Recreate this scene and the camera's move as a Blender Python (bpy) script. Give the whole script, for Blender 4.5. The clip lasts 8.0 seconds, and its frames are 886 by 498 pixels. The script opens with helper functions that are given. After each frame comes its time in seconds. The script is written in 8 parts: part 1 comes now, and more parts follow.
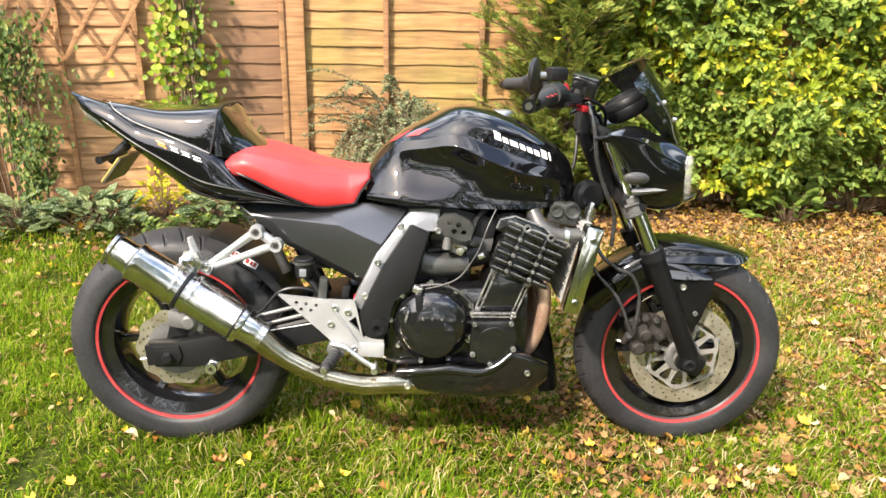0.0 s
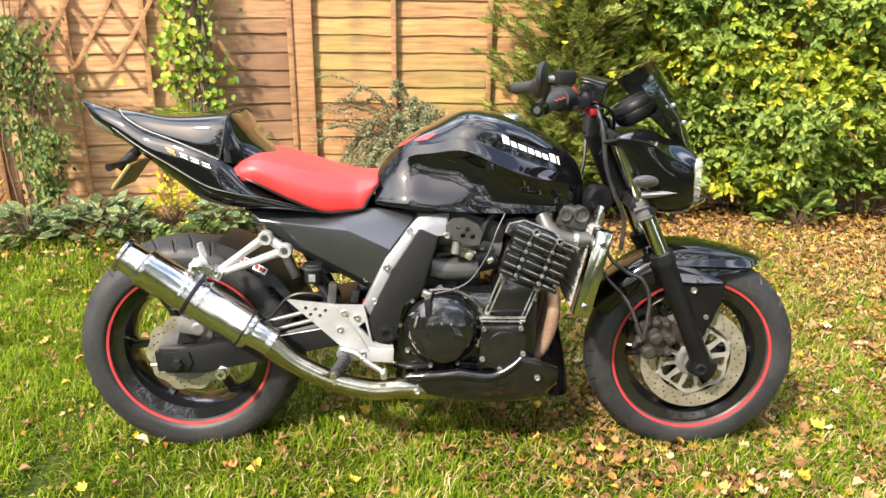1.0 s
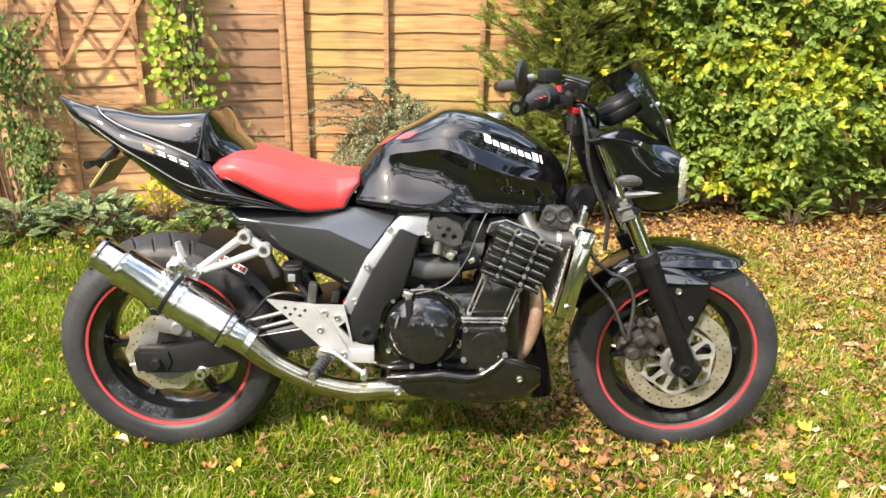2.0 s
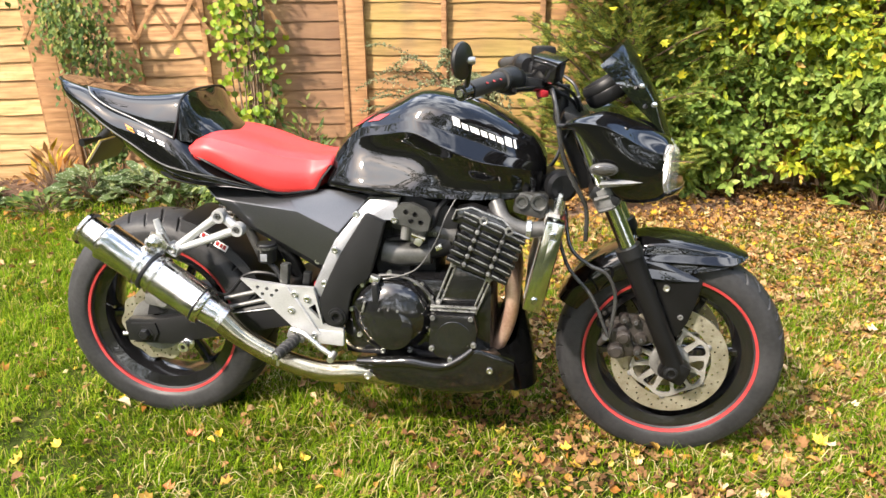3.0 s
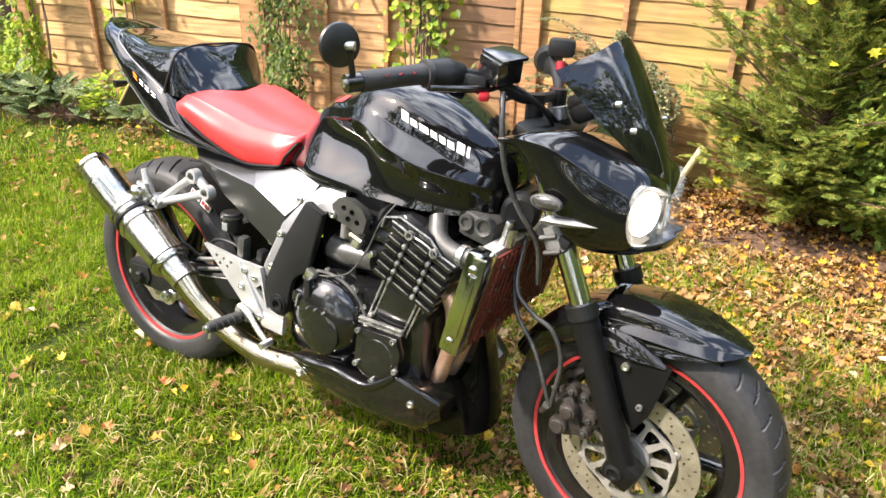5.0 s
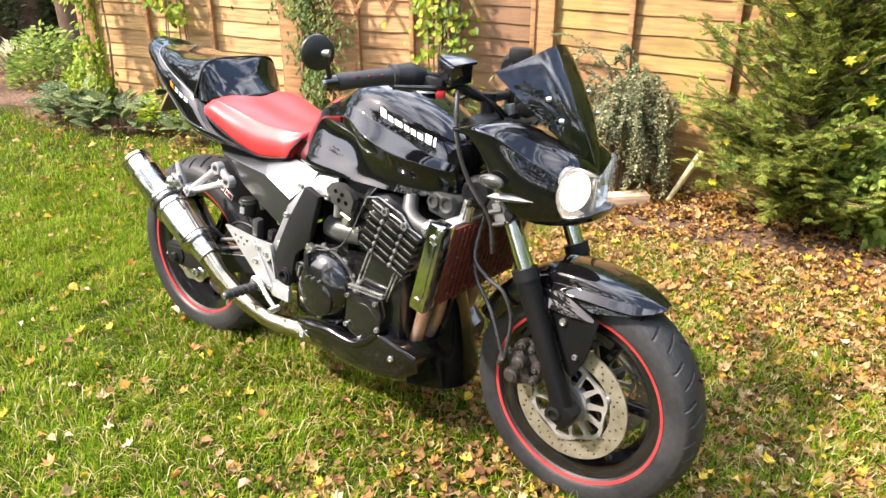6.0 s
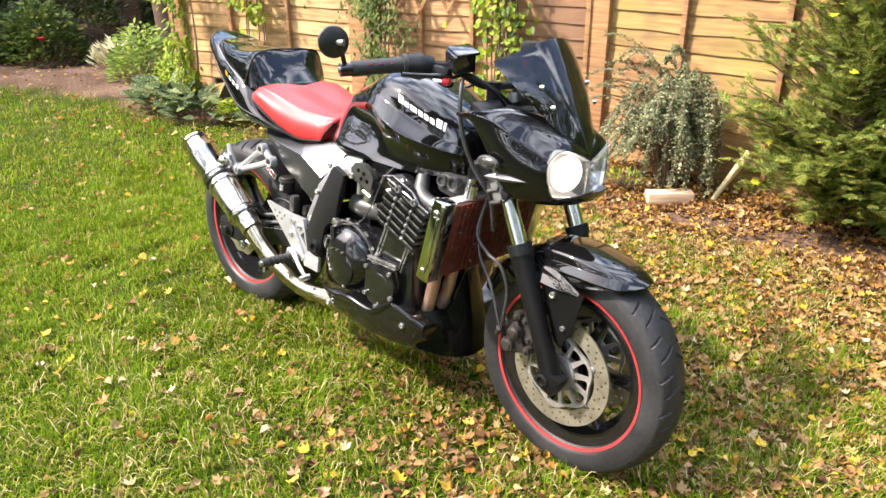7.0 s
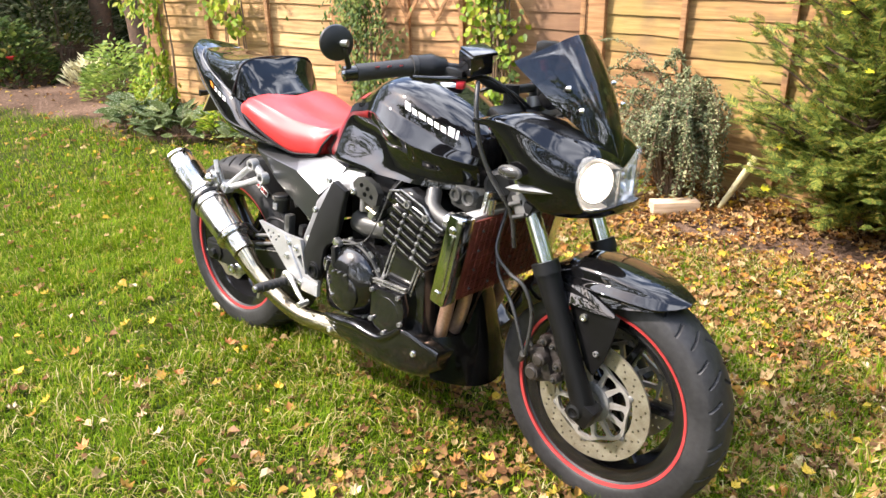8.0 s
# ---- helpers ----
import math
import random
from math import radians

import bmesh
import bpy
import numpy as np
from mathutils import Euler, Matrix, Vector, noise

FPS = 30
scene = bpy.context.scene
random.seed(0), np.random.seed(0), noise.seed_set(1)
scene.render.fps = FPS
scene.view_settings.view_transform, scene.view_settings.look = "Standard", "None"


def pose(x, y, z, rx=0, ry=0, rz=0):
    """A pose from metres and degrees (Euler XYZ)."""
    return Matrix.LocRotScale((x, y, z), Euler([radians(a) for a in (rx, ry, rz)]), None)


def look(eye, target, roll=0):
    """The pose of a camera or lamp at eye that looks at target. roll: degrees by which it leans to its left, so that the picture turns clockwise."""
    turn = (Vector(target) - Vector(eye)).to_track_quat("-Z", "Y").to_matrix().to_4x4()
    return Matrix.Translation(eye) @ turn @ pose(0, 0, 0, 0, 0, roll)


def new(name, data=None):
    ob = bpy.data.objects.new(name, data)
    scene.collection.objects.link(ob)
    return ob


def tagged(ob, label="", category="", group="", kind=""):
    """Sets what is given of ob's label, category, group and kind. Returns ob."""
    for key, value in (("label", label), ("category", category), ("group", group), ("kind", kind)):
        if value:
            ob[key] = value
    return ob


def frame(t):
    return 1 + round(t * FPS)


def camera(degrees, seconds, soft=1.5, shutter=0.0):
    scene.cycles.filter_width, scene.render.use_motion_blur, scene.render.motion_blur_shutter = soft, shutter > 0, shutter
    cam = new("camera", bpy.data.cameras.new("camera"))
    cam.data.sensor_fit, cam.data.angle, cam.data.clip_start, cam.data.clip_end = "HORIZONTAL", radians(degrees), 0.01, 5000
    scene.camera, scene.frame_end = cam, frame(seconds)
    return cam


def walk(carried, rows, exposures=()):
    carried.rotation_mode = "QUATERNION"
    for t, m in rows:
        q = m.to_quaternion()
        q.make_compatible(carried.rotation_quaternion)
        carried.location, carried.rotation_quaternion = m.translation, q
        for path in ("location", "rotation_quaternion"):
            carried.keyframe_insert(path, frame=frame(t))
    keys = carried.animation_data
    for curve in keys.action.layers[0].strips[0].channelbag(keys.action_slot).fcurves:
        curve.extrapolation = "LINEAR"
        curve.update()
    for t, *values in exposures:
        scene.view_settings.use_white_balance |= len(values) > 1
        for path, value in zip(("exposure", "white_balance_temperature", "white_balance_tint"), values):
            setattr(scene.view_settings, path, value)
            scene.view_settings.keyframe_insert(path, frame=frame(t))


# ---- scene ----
cam = camera(61.7, 8.0, soft=1.5)
PATH = [
    (0, (0.678, -1.864, 1.305), (0.736, 0.009, 0.609), 1.3),
    (0.5, (0.677, -1.868, 1.296), (0.719, 0.011, 0.611), 1.1),
    (1, (0.678, -1.862, 1.303), (0.712, 0.017, 0.619), 0.7),
    (1.5, (0.668, -1.851, 1.296), (0.726, 0.03, 0.621), 0.9),
    (1.7, (0.671, -1.851, 1.296), (0.733, 0.029, 0.618), 0.95),
    (2.8, (1.056, -1.771, 1.335), (0.830, 0.067, 0.579), -0.16),
    (3, (1.11, -1.751, 1.333), (0.821, 0.07, 0.557), -0.8),
    (3.2, (1.161, -1.698, 1.329), (0.843, 0.108, 0.529), -1.58),
    (3.5, (1.22, -1.575, 1.302), (0.862, 0.214, 0.484), -0.3),
    (3.7, (1.239, -1.485, 1.303), (0.884, 0.297, 0.469), 0.58),
    (4, (1.323, -1.375, 1.306), (0.914, 0.394, 0.468), 0.1),
    (4.2, (1.399, -1.308, 1.309), (0.878, 0.423, 0.453), -1.01),
    (4.5, (1.529, -1.231, 1.313), (0.796, 0.418, 0.451), 0.5),
    (4.7, (1.616, -1.206, 1.322), (0.769, 0.382, 0.450), 1.38),
    (5.8, (2.012, -1.361, 1.351), (0.940, 0.119, 0.537), 0.56),
    (6, (2.072, -1.372, 1.361), (0.986, 0.097, 0.548), 0.2),
    (6.2, (2.140, -1.367, 1.363), (1.021, 0.080, 0.554), -0.14),
    (6.5, (2.243, -1.365, 1.355), (1.058, 0.03, 0.549), 0.7),
    (7, (2.339, -1.381, 1.361), (1.079, -0.053, 0.555), -0.3),
    (7.2, (2.349, -1.382, 1.353), (1.070, -0.068, 0.554), -0.52),
    (7.5, (2.316, -1.383, 1.342), (1.044, -0.063, 0.541), -0.1),
    (7.7, (2.282, -1.366, 1.313), (1.022, -0.028, 0.525), -0.79),
    (8, (2.158, -1.316, 1.303), (0.928, 0.06, 0.532), -1.1),
]
walk(cam, [(t, look(eye, target, roll)) for t, eye, target, roll in PATH],
     exposures=[(0.0, 2.08, 7000, 12), (3.0, 2.08, 7000, 12), (4.5, 2.24, 6980, 12), (6.0, 2.29, 6900, 15), (8.0, 2.17, 6750, 15)])

# ---- sky and sun ----
SUN_AZ, SUN_EL = radians(220), radians(46)   # compass-like: 0 is +y, clockwise seen from above
world = bpy.data.worlds.new("world")
scene.world = world
world.use_nodes = True
wn = world.node_tree.nodes
sky = wn.new("ShaderNodeTexSky")
sky.sky_type, sky.sun_disc = "NISHITA", False
sky.sun_elevation, sky.sun_rotation = SUN_EL, SUN_AZ
sky.dust_density, sky.air_density = 2.0, 1.0
# thin broken white cloud over the whole sky
wl = world.node_tree.links
way = wn.new("ShaderNodeTexCoord")
cloud = wn.new("ShaderNodeTexNoise")
cloud.inputs["Scale"].default_value, cloud.inputs["Detail"].default_value, cloud.inputs["Distortion"].default_value = 3.4, 8.0, 0.6
cover = wn.new("ShaderNodeMapRange")
cover.inputs[1].default_value, cover.inputs[2].default_value, cover.inputs[3].default_value, cover.inputs[4].default_value = 0.46, 0.62, 0.0, 0.85
veil = wn.new("ShaderNodeMix")
veil.data_type = "RGBA"
veil.inputs[7].default_value = (10.4, 11.2, 12.4, 1)
wl.new(way.outputs["Generated"], cloud.inputs["Vector"])
wl.new(cloud.outputs["Fac"], cover.inputs[0])
wl.new(cover.outputs[0], veil.inputs[0])
wl.new(sky.outputs[0], veil.inputs[6])
wl.new(veil.outputs[2], wn["Background"].inputs[0])
wn["Background"].inputs[1].default_value = 0.15
sun_dir = Vector((math.sin(SUN_AZ) * math.cos(SUN_EL), math.cos(SUN_AZ) * math.cos(SUN_EL), math.sin(SUN_EL)))
sun = new("sun", bpy.data.lights.new("sun", "SUN"))
sun.data.energy, sun.data.angle, sun.data.color = 2.5, radians(3.0), (1.0, 0.93, 0.84)
sun.matrix_world = look(sun_dir * 30, (0, 0, 0))

from mathutils.bvhtree import BVHTree

# ---- materials ----
def nodes_of(name):
    m = bpy.data.materials.new(name)
    m.use_nodes = True
    t = m.node_tree
    return m, t, t.nodes["Principled BSDF"]


def noise_tex(t, scale, detail=4.0, stretch=(1, 1, 1), space="Object"):
    co = t.nodes.new("ShaderNodeTexCoord")
    mp = t.nodes.new("ShaderNodeMapping")
    mp.inputs["Scale"].default_value = stretch
    n = t.nodes.new("ShaderNodeTexNoise")
    n.inputs["Scale"].default_value, n.inputs["Detail"].default_value = scale, detail
    t.links.new(co.outputs[space], mp.inputs[0])
    t.links.new(mp.outputs[0], n.inputs["Vector"])
    return n.outputs["Fac"]


def ramp(t, fac, stops):
    r = t.nodes.new("ShaderNodeValToRGB")
    e = r.color_ramp.elements
    while len(e) < len(stops):
        e.new(0.5)
    for el, (pos, col) in zip(e, stops):
        el.position, el.color = pos, (*col, 1)
    t.links.new(fac, r.inputs[0])
    return r.outputs[0]


def mix(t, fac, a, b, kind="MIX"):
    n = t.nodes.new("ShaderNodeMix")
    n.data_type, n.blend_type = "RGBA", kind
    for sock, v in ((n.inputs[0], fac), (n.inputs[6], a), (n.inputs[7], b)):
        if isinstance(v, (int, float)):
            sock.default_value = v
        elif isinstance(v, tuple):
            sock.default_value = (*v, 1)
        else:
            t.links.new(v, sock)
    return n.outputs[2]


def span(t, fac, lo, hi, a=0.3, b=0.7):
    n = t.nodes.new("ShaderNodeMapRange")
    n.inputs[1].default_value, n.inputs[2].default_value, n.inputs[3].default_value, n.inputs[4].default_value = a, b, lo, hi
    t.links.new(fac, n.inputs[0])
    return n.outputs[0]


def bumped(t, bsdf, fac, strength, distance=0.002):
    b = t.nodes.new("ShaderNodeBump")
    b.inputs["Strength"].default_value, b.inputs["Distance"].default_value = strength, distance
    t.links.new(fac, b.inputs["Height"])
    t.links.new(b.outputs[0], bsdf.inputs["Normal"])


def surface(name, c1, c2, rough=(0.4, 0.6), metal=0.0, coarse=12.0, fine=180.0, bump=0.15, coat=0.0, spec=0.5):
    """Two tones mixed at a coarse and a fine scale, with uneven gloss and a fine relief."""
    m, t, b = nodes_of(name)
    n1, n2 = noise_tex(t, coarse, 5), noise_tex(t, fine, 3)
    f = mix(t, 0.35, n1, n2)
    t.links.new(ramp(t, f, [(0.35, c1), (0.65, c2)]), b.inputs["Base Color"])
    t.links.new(span(t, n1, *rough), b.inputs["Roughness"])
    b.inputs["Metallic"].default_value = metal
    b.inputs["Coat Weight"].default_value, b.inputs["Coat Roughness"].default_value = coat, 0.04
    b.inputs["Specular IOR Level"].default_value = spec
    if bump:
        bumped(t, b, n2, bump, 0.0015)
    return m


def foliage(name, stops, rough=0.45, through_light=0.35, fleck=None, spec=0.2):
    """Leaves whose tone differs from leaf to leaf; some light passes through."""
    m, t, b = nodes_of(name)
    g = t.nodes.new("ShaderNodeNewGeometry")
    col = ramp(t, g.outputs["Random Per Island"], stops)
    n = noise_tex(t, 60.0, 3)
    col = mix(t, span(t, n, 0.0, 0.5), col, mix(t, 1.0, col, (0.5, 0.5, 0.45), "MULTIPLY"))
    if fleck:
        sp = noise_tex(t, 90.0, 1)
        col = mix(t, span(t, sp, 0.0, 1.0, 0.58, 0.64), col, fleck)
    t.links.new(col, b.inputs["Base Color"])
    b.inputs["Roughness"].default_value, b.inputs["Specular IOR Level"].default_value = rough, spec
    tr = t.nodes.new("ShaderNodeBsdfTranslucent")
    t.links.new(col, tr.inputs[0])
    mx = t.nodes.new("ShaderNodeMixShader")
    mx.inputs[0].default_value = through_light
    t.links.new(b.outputs[0], mx.inputs[1])
    t.links.new(tr.outputs[0], mx.inputs[2])
    t.links.new(mx.outputs[0], t.nodes["Material Output"].inputs[0])
    return m


def wood(name, dark, mid, light, algae=0.0, brown_run=None):
    """Rough-sawn softwood, grain along the piece's own x, tone from piece to piece, green algae in patches."""
    m, t, b = nodes_of(name)
    info = t.nodes.new("ShaderNodeObjectInfo")
    add = t.nodes.new("ShaderNodeVectorMath")
    add.operation = "ADD"
    sc = t.nodes.new("ShaderNodeVectorMath")
    sc.operation = "SCALE"
    sc.inputs[3].default_value = 20.0
    comb = t.nodes.new("ShaderNodeCombineXYZ")
    for k in range(3):
        t.links.new(info.outputs["Random"], comb.inputs[k])
    co = t.nodes.new("ShaderNodeTexCoord")
    t.links.new(comb.outputs[0], sc.inputs[0])
    t.links.new(co.outputs["Object"], add.inputs[0])
    t.links.new(sc.outputs[0], add.inputs[1])
    mp = t.nodes.new("ShaderNodeMapping")
    mp.inputs["Scale"].default_value = (1.2, 14, 14)
    t.links.new(add.outputs[0], mp.inputs[0])
    gr = t.nodes.new("ShaderNodeTexNoise")
    gr.inputs["Scale"].default_value, gr.inputs["Detail"].default_value = 4.0, 8
    t.links.new(mp.outputs[0], gr.inputs["Vector"])
    col = ramp(t, gr.outputs["Fac"], [(0.32, dark), (0.5, mid), (0.68, light)])
    tone = span(t, info.outputs["Random"], 0.72, 1.12, 0.0, 1.0)
    cc = t.nodes.new("ShaderNodeCombineXYZ")
    for k in range(3):
        t.links.new(tone, cc.inputs[k])
    col = mix(t, 1.0, col, cc.outputs[0], "MULTIPLY")
    pt = t.nodes.new("ShaderNodeTexNoise")
    pt.inputs["Scale"].default_value, pt.inputs["Detail"].default_value = 1.6, 5
    geo = t.nodes.new("ShaderNodeNewGeometry")
    t.links.new(geo.outputs["Position"], pt.inputs["Vector"])
    if algae:
        col = mix(t, span(t, pt.outputs["Fac"], 0.0, algae, 0.42, 0.68), col, (0.24, 0.22, 0.045))
    if brown_run:
        # boards between two places along the run are mixed towards brown, unevenly
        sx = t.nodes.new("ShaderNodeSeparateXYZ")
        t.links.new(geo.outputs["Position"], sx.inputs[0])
        patch = mix(t, 1.0, span(t, sx.outputs[0], 0.0, 1.0, brown_run[0] - 0.12, brown_run[0] + 0.10), span(t, sx.outputs[0], 1.0, 0.0, brown_run[1], brown_run[1] + 0.05), "MULTIPLY")
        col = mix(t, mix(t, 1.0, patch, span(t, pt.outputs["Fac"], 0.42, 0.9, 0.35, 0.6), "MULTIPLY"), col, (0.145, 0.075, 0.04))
    st = noise_tex(t, 9.0, 6, (0.6, 1, 1))
    col = mix(t, span(t, st, 0.0, 0.55, 0.55, 0.75), col, (0.11, 0.065, 0.035))
    t.links.new(col, b.inputs["Base Color"])
    b.inputs["Roughness"].default_value = 0.8
    bumped(t, b, gr.outputs["Fac"], 0.5, 0.004)
    return m


paint = surface("black_gloss_paint", (0.0030, 0.0030, 0.0034), (0.0042, 0.0042, 0.0046), (0.03, 0.06), 0, 3, 90, 0.0, 1.0, 0.12)
paint.node_tree.nodes["Principled BSDF"].inputs["Coat IOR"].default_value = 1.48
paint.node_tree.nodes["Principled BSDF"].inputs["Coat Roughness"].default_value = 0.015
pan_black = surface("belly_pan_black", (0.0045, 0.0045, 0.0046), (0.009, 0.0087, 0.0083), (0.08, 0.2), 0, 12, 160, 0.05, 0.5, 0.4)
satin = surface("satin_black_plastic", (0.006, 0.0063, 0.007), (0.011, 0.0113, 0.012), (0.36, 0.5), 0, 9, 300, 0.1, 0.0, 0.28)
grey_panel = surface("dark_grey_panel", (0.074, 0.077, 0.084), (0.092, 0.095, 0.102), (0.28, 0.37), 0.8, 5, 240, 0.03, 0.0, 0.5)
carrier_metal = surface("cast_carrier_metal", (0.27, 0.26, 0.24), (0.38, 0.365, 0.34), (0.4, 0.55), 0.6, 24, 240, 0.1)
silver = surface("satin_silver_metal", (0.36, 0.365, 0.37), (0.46, 0.465, 0.47), (0.33, 0.48), 0.5, 14, 260, 0.06)
frame_silver = surface("satin_frame_silver", (0.21, 0.214, 0.222), (0.28, 0.284, 0.292), (0.28, 0.4), 0.6, 10, 260, 0.05)
dark_cast = surface("oily_cast_metal", (0.045, 0.045, 0.045), (0.10, 0.10, 0.098), (0.35, 0.6), 0.5, 30, 220, 0.3)
alloy = surface("polished_alloy", (0.55, 0.55, 0.54), (0.72, 0.72, 0.7), (0.2, 0.36), 0.95, 18, 240, 0.05)
end_alloy = surface("mirror_aluminium", (0.52, 0.53, 0.50), (0.66, 0.67, 0.64), (0.06, 0.16), 1.0, 16, 190, 0.05)
hose_sheath = surface("shiny_hose_sheath", (0.028, 0.028, 0.029), (0.045, 0.045, 0.046), (0.2, 0.32), 0.2, 20, 240, 0.1, 0.3)
steel = surface("polished_steel", (0.50, 0.485, 0.455), (0.64, 0.62, 0.585), (0.14, 0.3), 1.0, 16, 190, 0.06)
tinted_steel = surface("heat_tinted_steel", (0.28, 0.24, 0.15), (0.52, 0.47, 0.36), (0.14, 0.3), 1.0, 7, 190, 0.06)
grey_cast = surface("grey_cast_metal", (0.12, 0.12, 0.12), (0.2, 0.2, 0.195), (0.4, 0.6), 0.5, 20, 220, 0.2)
burnt = surface("heat_stained_pipe", (0.34, 0.20, 0.145), (0.56, 0.40, 0.30), (0.3, 0.45), 0.6, 9, 140, 0.1)
engine_black = surface("engine_black_enamel", (0.005, 0.005, 0.0055), (0.009, 0.009, 0.0097), (0.09, 0.18), 0, 22, 260, 0.05, 0.6, 0.4)
fork_black = surface("fork_black_enamel", (0.004, 0.004, 0.0043), (0.007, 0.007, 0.0073), (0.3, 0.45), 0, 9, 240, 0.05, 0.0, 0.2)
dull_cast = surface("dull_dark_casting", (0.045, 0.046, 0.044), (0.085, 0.086, 0.082), (0.28, 0.42), 0.45, 20, 220, 0.1)
grimy_cast = surface("grimy_caliper_metal", (0.026, 0.023, 0.021), (0.060, 0.052, 0.048), (0.3, 0.48), 0.4, 40, 220, 0.3)
# pale metal for worn bits, and for highlights drawn on black edges
worn_highlight = surface("worn_highlight_metal", (0.16, 0.16, 0.16), (0.40, 0.40, 0.385), (0.2, 0.36), 0.7, 30, 260, 0.1)
rubber = surface("tyre_rubber", (0.0095, 0.010, 0.0115), (0.031, 0.031, 0.0325), (0.4, 0.62), 0, 6, 90, 0.45, 0.0, 0.35)
sidewall = surface("grip_rubber", (0.015, 0.015, 0.016), (0.028, 0.028, 0.028), (0.5, 0.7), 0, 15, 300, 0.25)
seat_red = surface("red_vinyl", (0.50, 0.028, 0.03), (0.60, 0.04, 0.04), (0.38, 0.52), 0, 6, 420, 0.12, 0.1)
tape_red = surface("red_rim_tape", (0.28, 0.026, 0.028), (0.36, 0.04, 0.04), (0.3, 0.45), 0, 20, 300, 0.03)
red_ano = surface("red_anodised", (0.28, 0.012, 0.02), (0.38, 0.02, 0.028), (0.25, 0.4), 0.4, 20, 300, 0.03)
white_mark = surface("white_lettering", (0.75, 0.75, 0.75), (0.85, 0.85, 0.84), (0.3, 0.4), 0, 20, 300, 0.0)
orange_mark = surface("orange_lettering", (0.66, 0.20, 0.02), (0.76, 0.26, 0.025), (0.3, 0.4), 0, 20, 300, 0.0)
disc_metal = surface("brake_disc_steel", (0.30, 0.27, 0.21), (0.44, 0.41, 0.33), (0.3, 0.45), 0.75, 26, 260, 0.08)
rad_red = surface("rusty_red_mesh", (0.075, 0.012, 0.008), (0.13, 0.024, 0.013), (0.45, 0.65), 0.0, 18, 220, 0.3)
core_grey = surface("radiator_core", (0.30, 0.30, 0.285), (0.46, 0.46, 0.435), (0.35, 0.5), 0.3, 40, 300, 0.2)
mirror_mat = surface("dark_plastic_shell", (0.008, 0.008, 0.008), (0.013, 0.013, 0.013), (0.3, 0.4), 0, 12, 200, 0.0)
amber = surface("smoked_lens", (0.018, 0.018, 0.018), (0.04, 0.038, 0.036), (0.15, 0.25), 0, 20, 200, 0.0, 0.6)
tail_lens = surface("clear_tail_lens", (0.20, 0.21, 0.23), (0.30, 0.31, 0.33), (0.1, 0.2), 0.3, 20, 200, 0.0, 1.0)
plate_yellow = surface("yellow_plate", (0.42, 0.32, 0.08), (0.50, 0.385, 0.10), (0.4, 0.5), 0, 20, 200, 0.0)
dull_backing = surface("dull_backing", (0.055, 0.048, 0.034), (0.085, 0.073, 0.052), (0.4, 0.55), 0, 20, 200, 0.05)
timber = wood("sawn_timber", (0.33, 0.23, 0.14), (0.45, 0.33, 0.22), (0.55, 0.42, 0.3))
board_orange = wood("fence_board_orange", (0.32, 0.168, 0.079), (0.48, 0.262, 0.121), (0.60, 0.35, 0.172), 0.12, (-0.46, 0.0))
board_green = wood("fence_board_mossy", (0.215, 0.102, 0.039), (0.312, 0.162, 0.063), (0.40, 0.227, 0.095), 0.55)
# brighter yellow boards: the stronger sun on this panel is in their colour
board_sunlit = wood("fence_board_sunlit", (0.36, 0.20, 0.081), (0.51, 0.30, 0.128), (0.63, 0.39, 0.18), 0.1)
post_wood = wood("fence_post", (0.21, 0.10, 0.043), (0.32, 0.16, 0.07), (0.42, 0.225, 0.105), 0.1)
straw = surface("pale_split_wood", (0.5, 0.46, 0.24), (0.66, 0.6, 0.36), (0.6, 0.8), 0, 14, 160, 0.3)
bark = surface("bark", (0.05, 0.03, 0.02), (0.13, 0.075, 0.045), (0.8, 0.95), 0, 25, 120, 0.9)
twig = surface("twig", (0.10, 0.065, 0.04), (0.2, 0.13, 0.08), (0.7, 0.9), 0, 30, 150, 0.4)

smoke, st_, sb_ = nodes_of("smoked_screen")
sb_.inputs["Base Color"].default_value = (0.008, 0.008, 0.009, 1)
sb_.inputs["Roughness"].default_value = 0.03
sb_.inputs["Coat Weight"].default_value, sb_.inputs["Coat IOR"].default_value = 1.0, 1.8
sb_.inputs["Alpha"].default_value = 0.975
glass, gt_, gb_ = nodes_of("headlight_cover")
gb_.inputs["Base Color"].default_value, gb_.inputs["Roughness"].default_value, gb_.inputs["Alpha"].default_value = (0.8, 0.8, 0.78, 1), 0.04, 0.18
gb_.inputs["Coat Weight"].default_value = 1.0
bulb, bt_, bb_ = nodes_of("lit_bulb")
bb_.inputs["Emission Color"].default_value, bb_.inputs["Emission Strength"].default_value = (1.0, 0.94, 0.85, 1), 16.0
reflector = surface("chrome_reflector", (0.42, 0.41, 0.39), (0.60, 0.59, 0.56), (0.12, 0.25), 0.95, 30, 200, 0.0)
# reflector and bowl glow themselves, imitating sun glint and bulb light on chrome
lit_reflector, lt_, lb_ = nodes_of("lit_reflector")
lb_.inputs["Base Color"].default_value, lb_.inputs["Metallic"].default_value, lb_.inputs["Roughness"].default_value = (0.80, 0.74, 0.66, 1), 1.0, 0.22
lb_.inputs["Emission Color"].default_value, lb_.inputs["Emission Strength"].default_value = (1.0, 0.90, 0.76, 1), 0.12
lit_bowl, lit_t_, lit_b_ = nodes_of("lit_bowl")
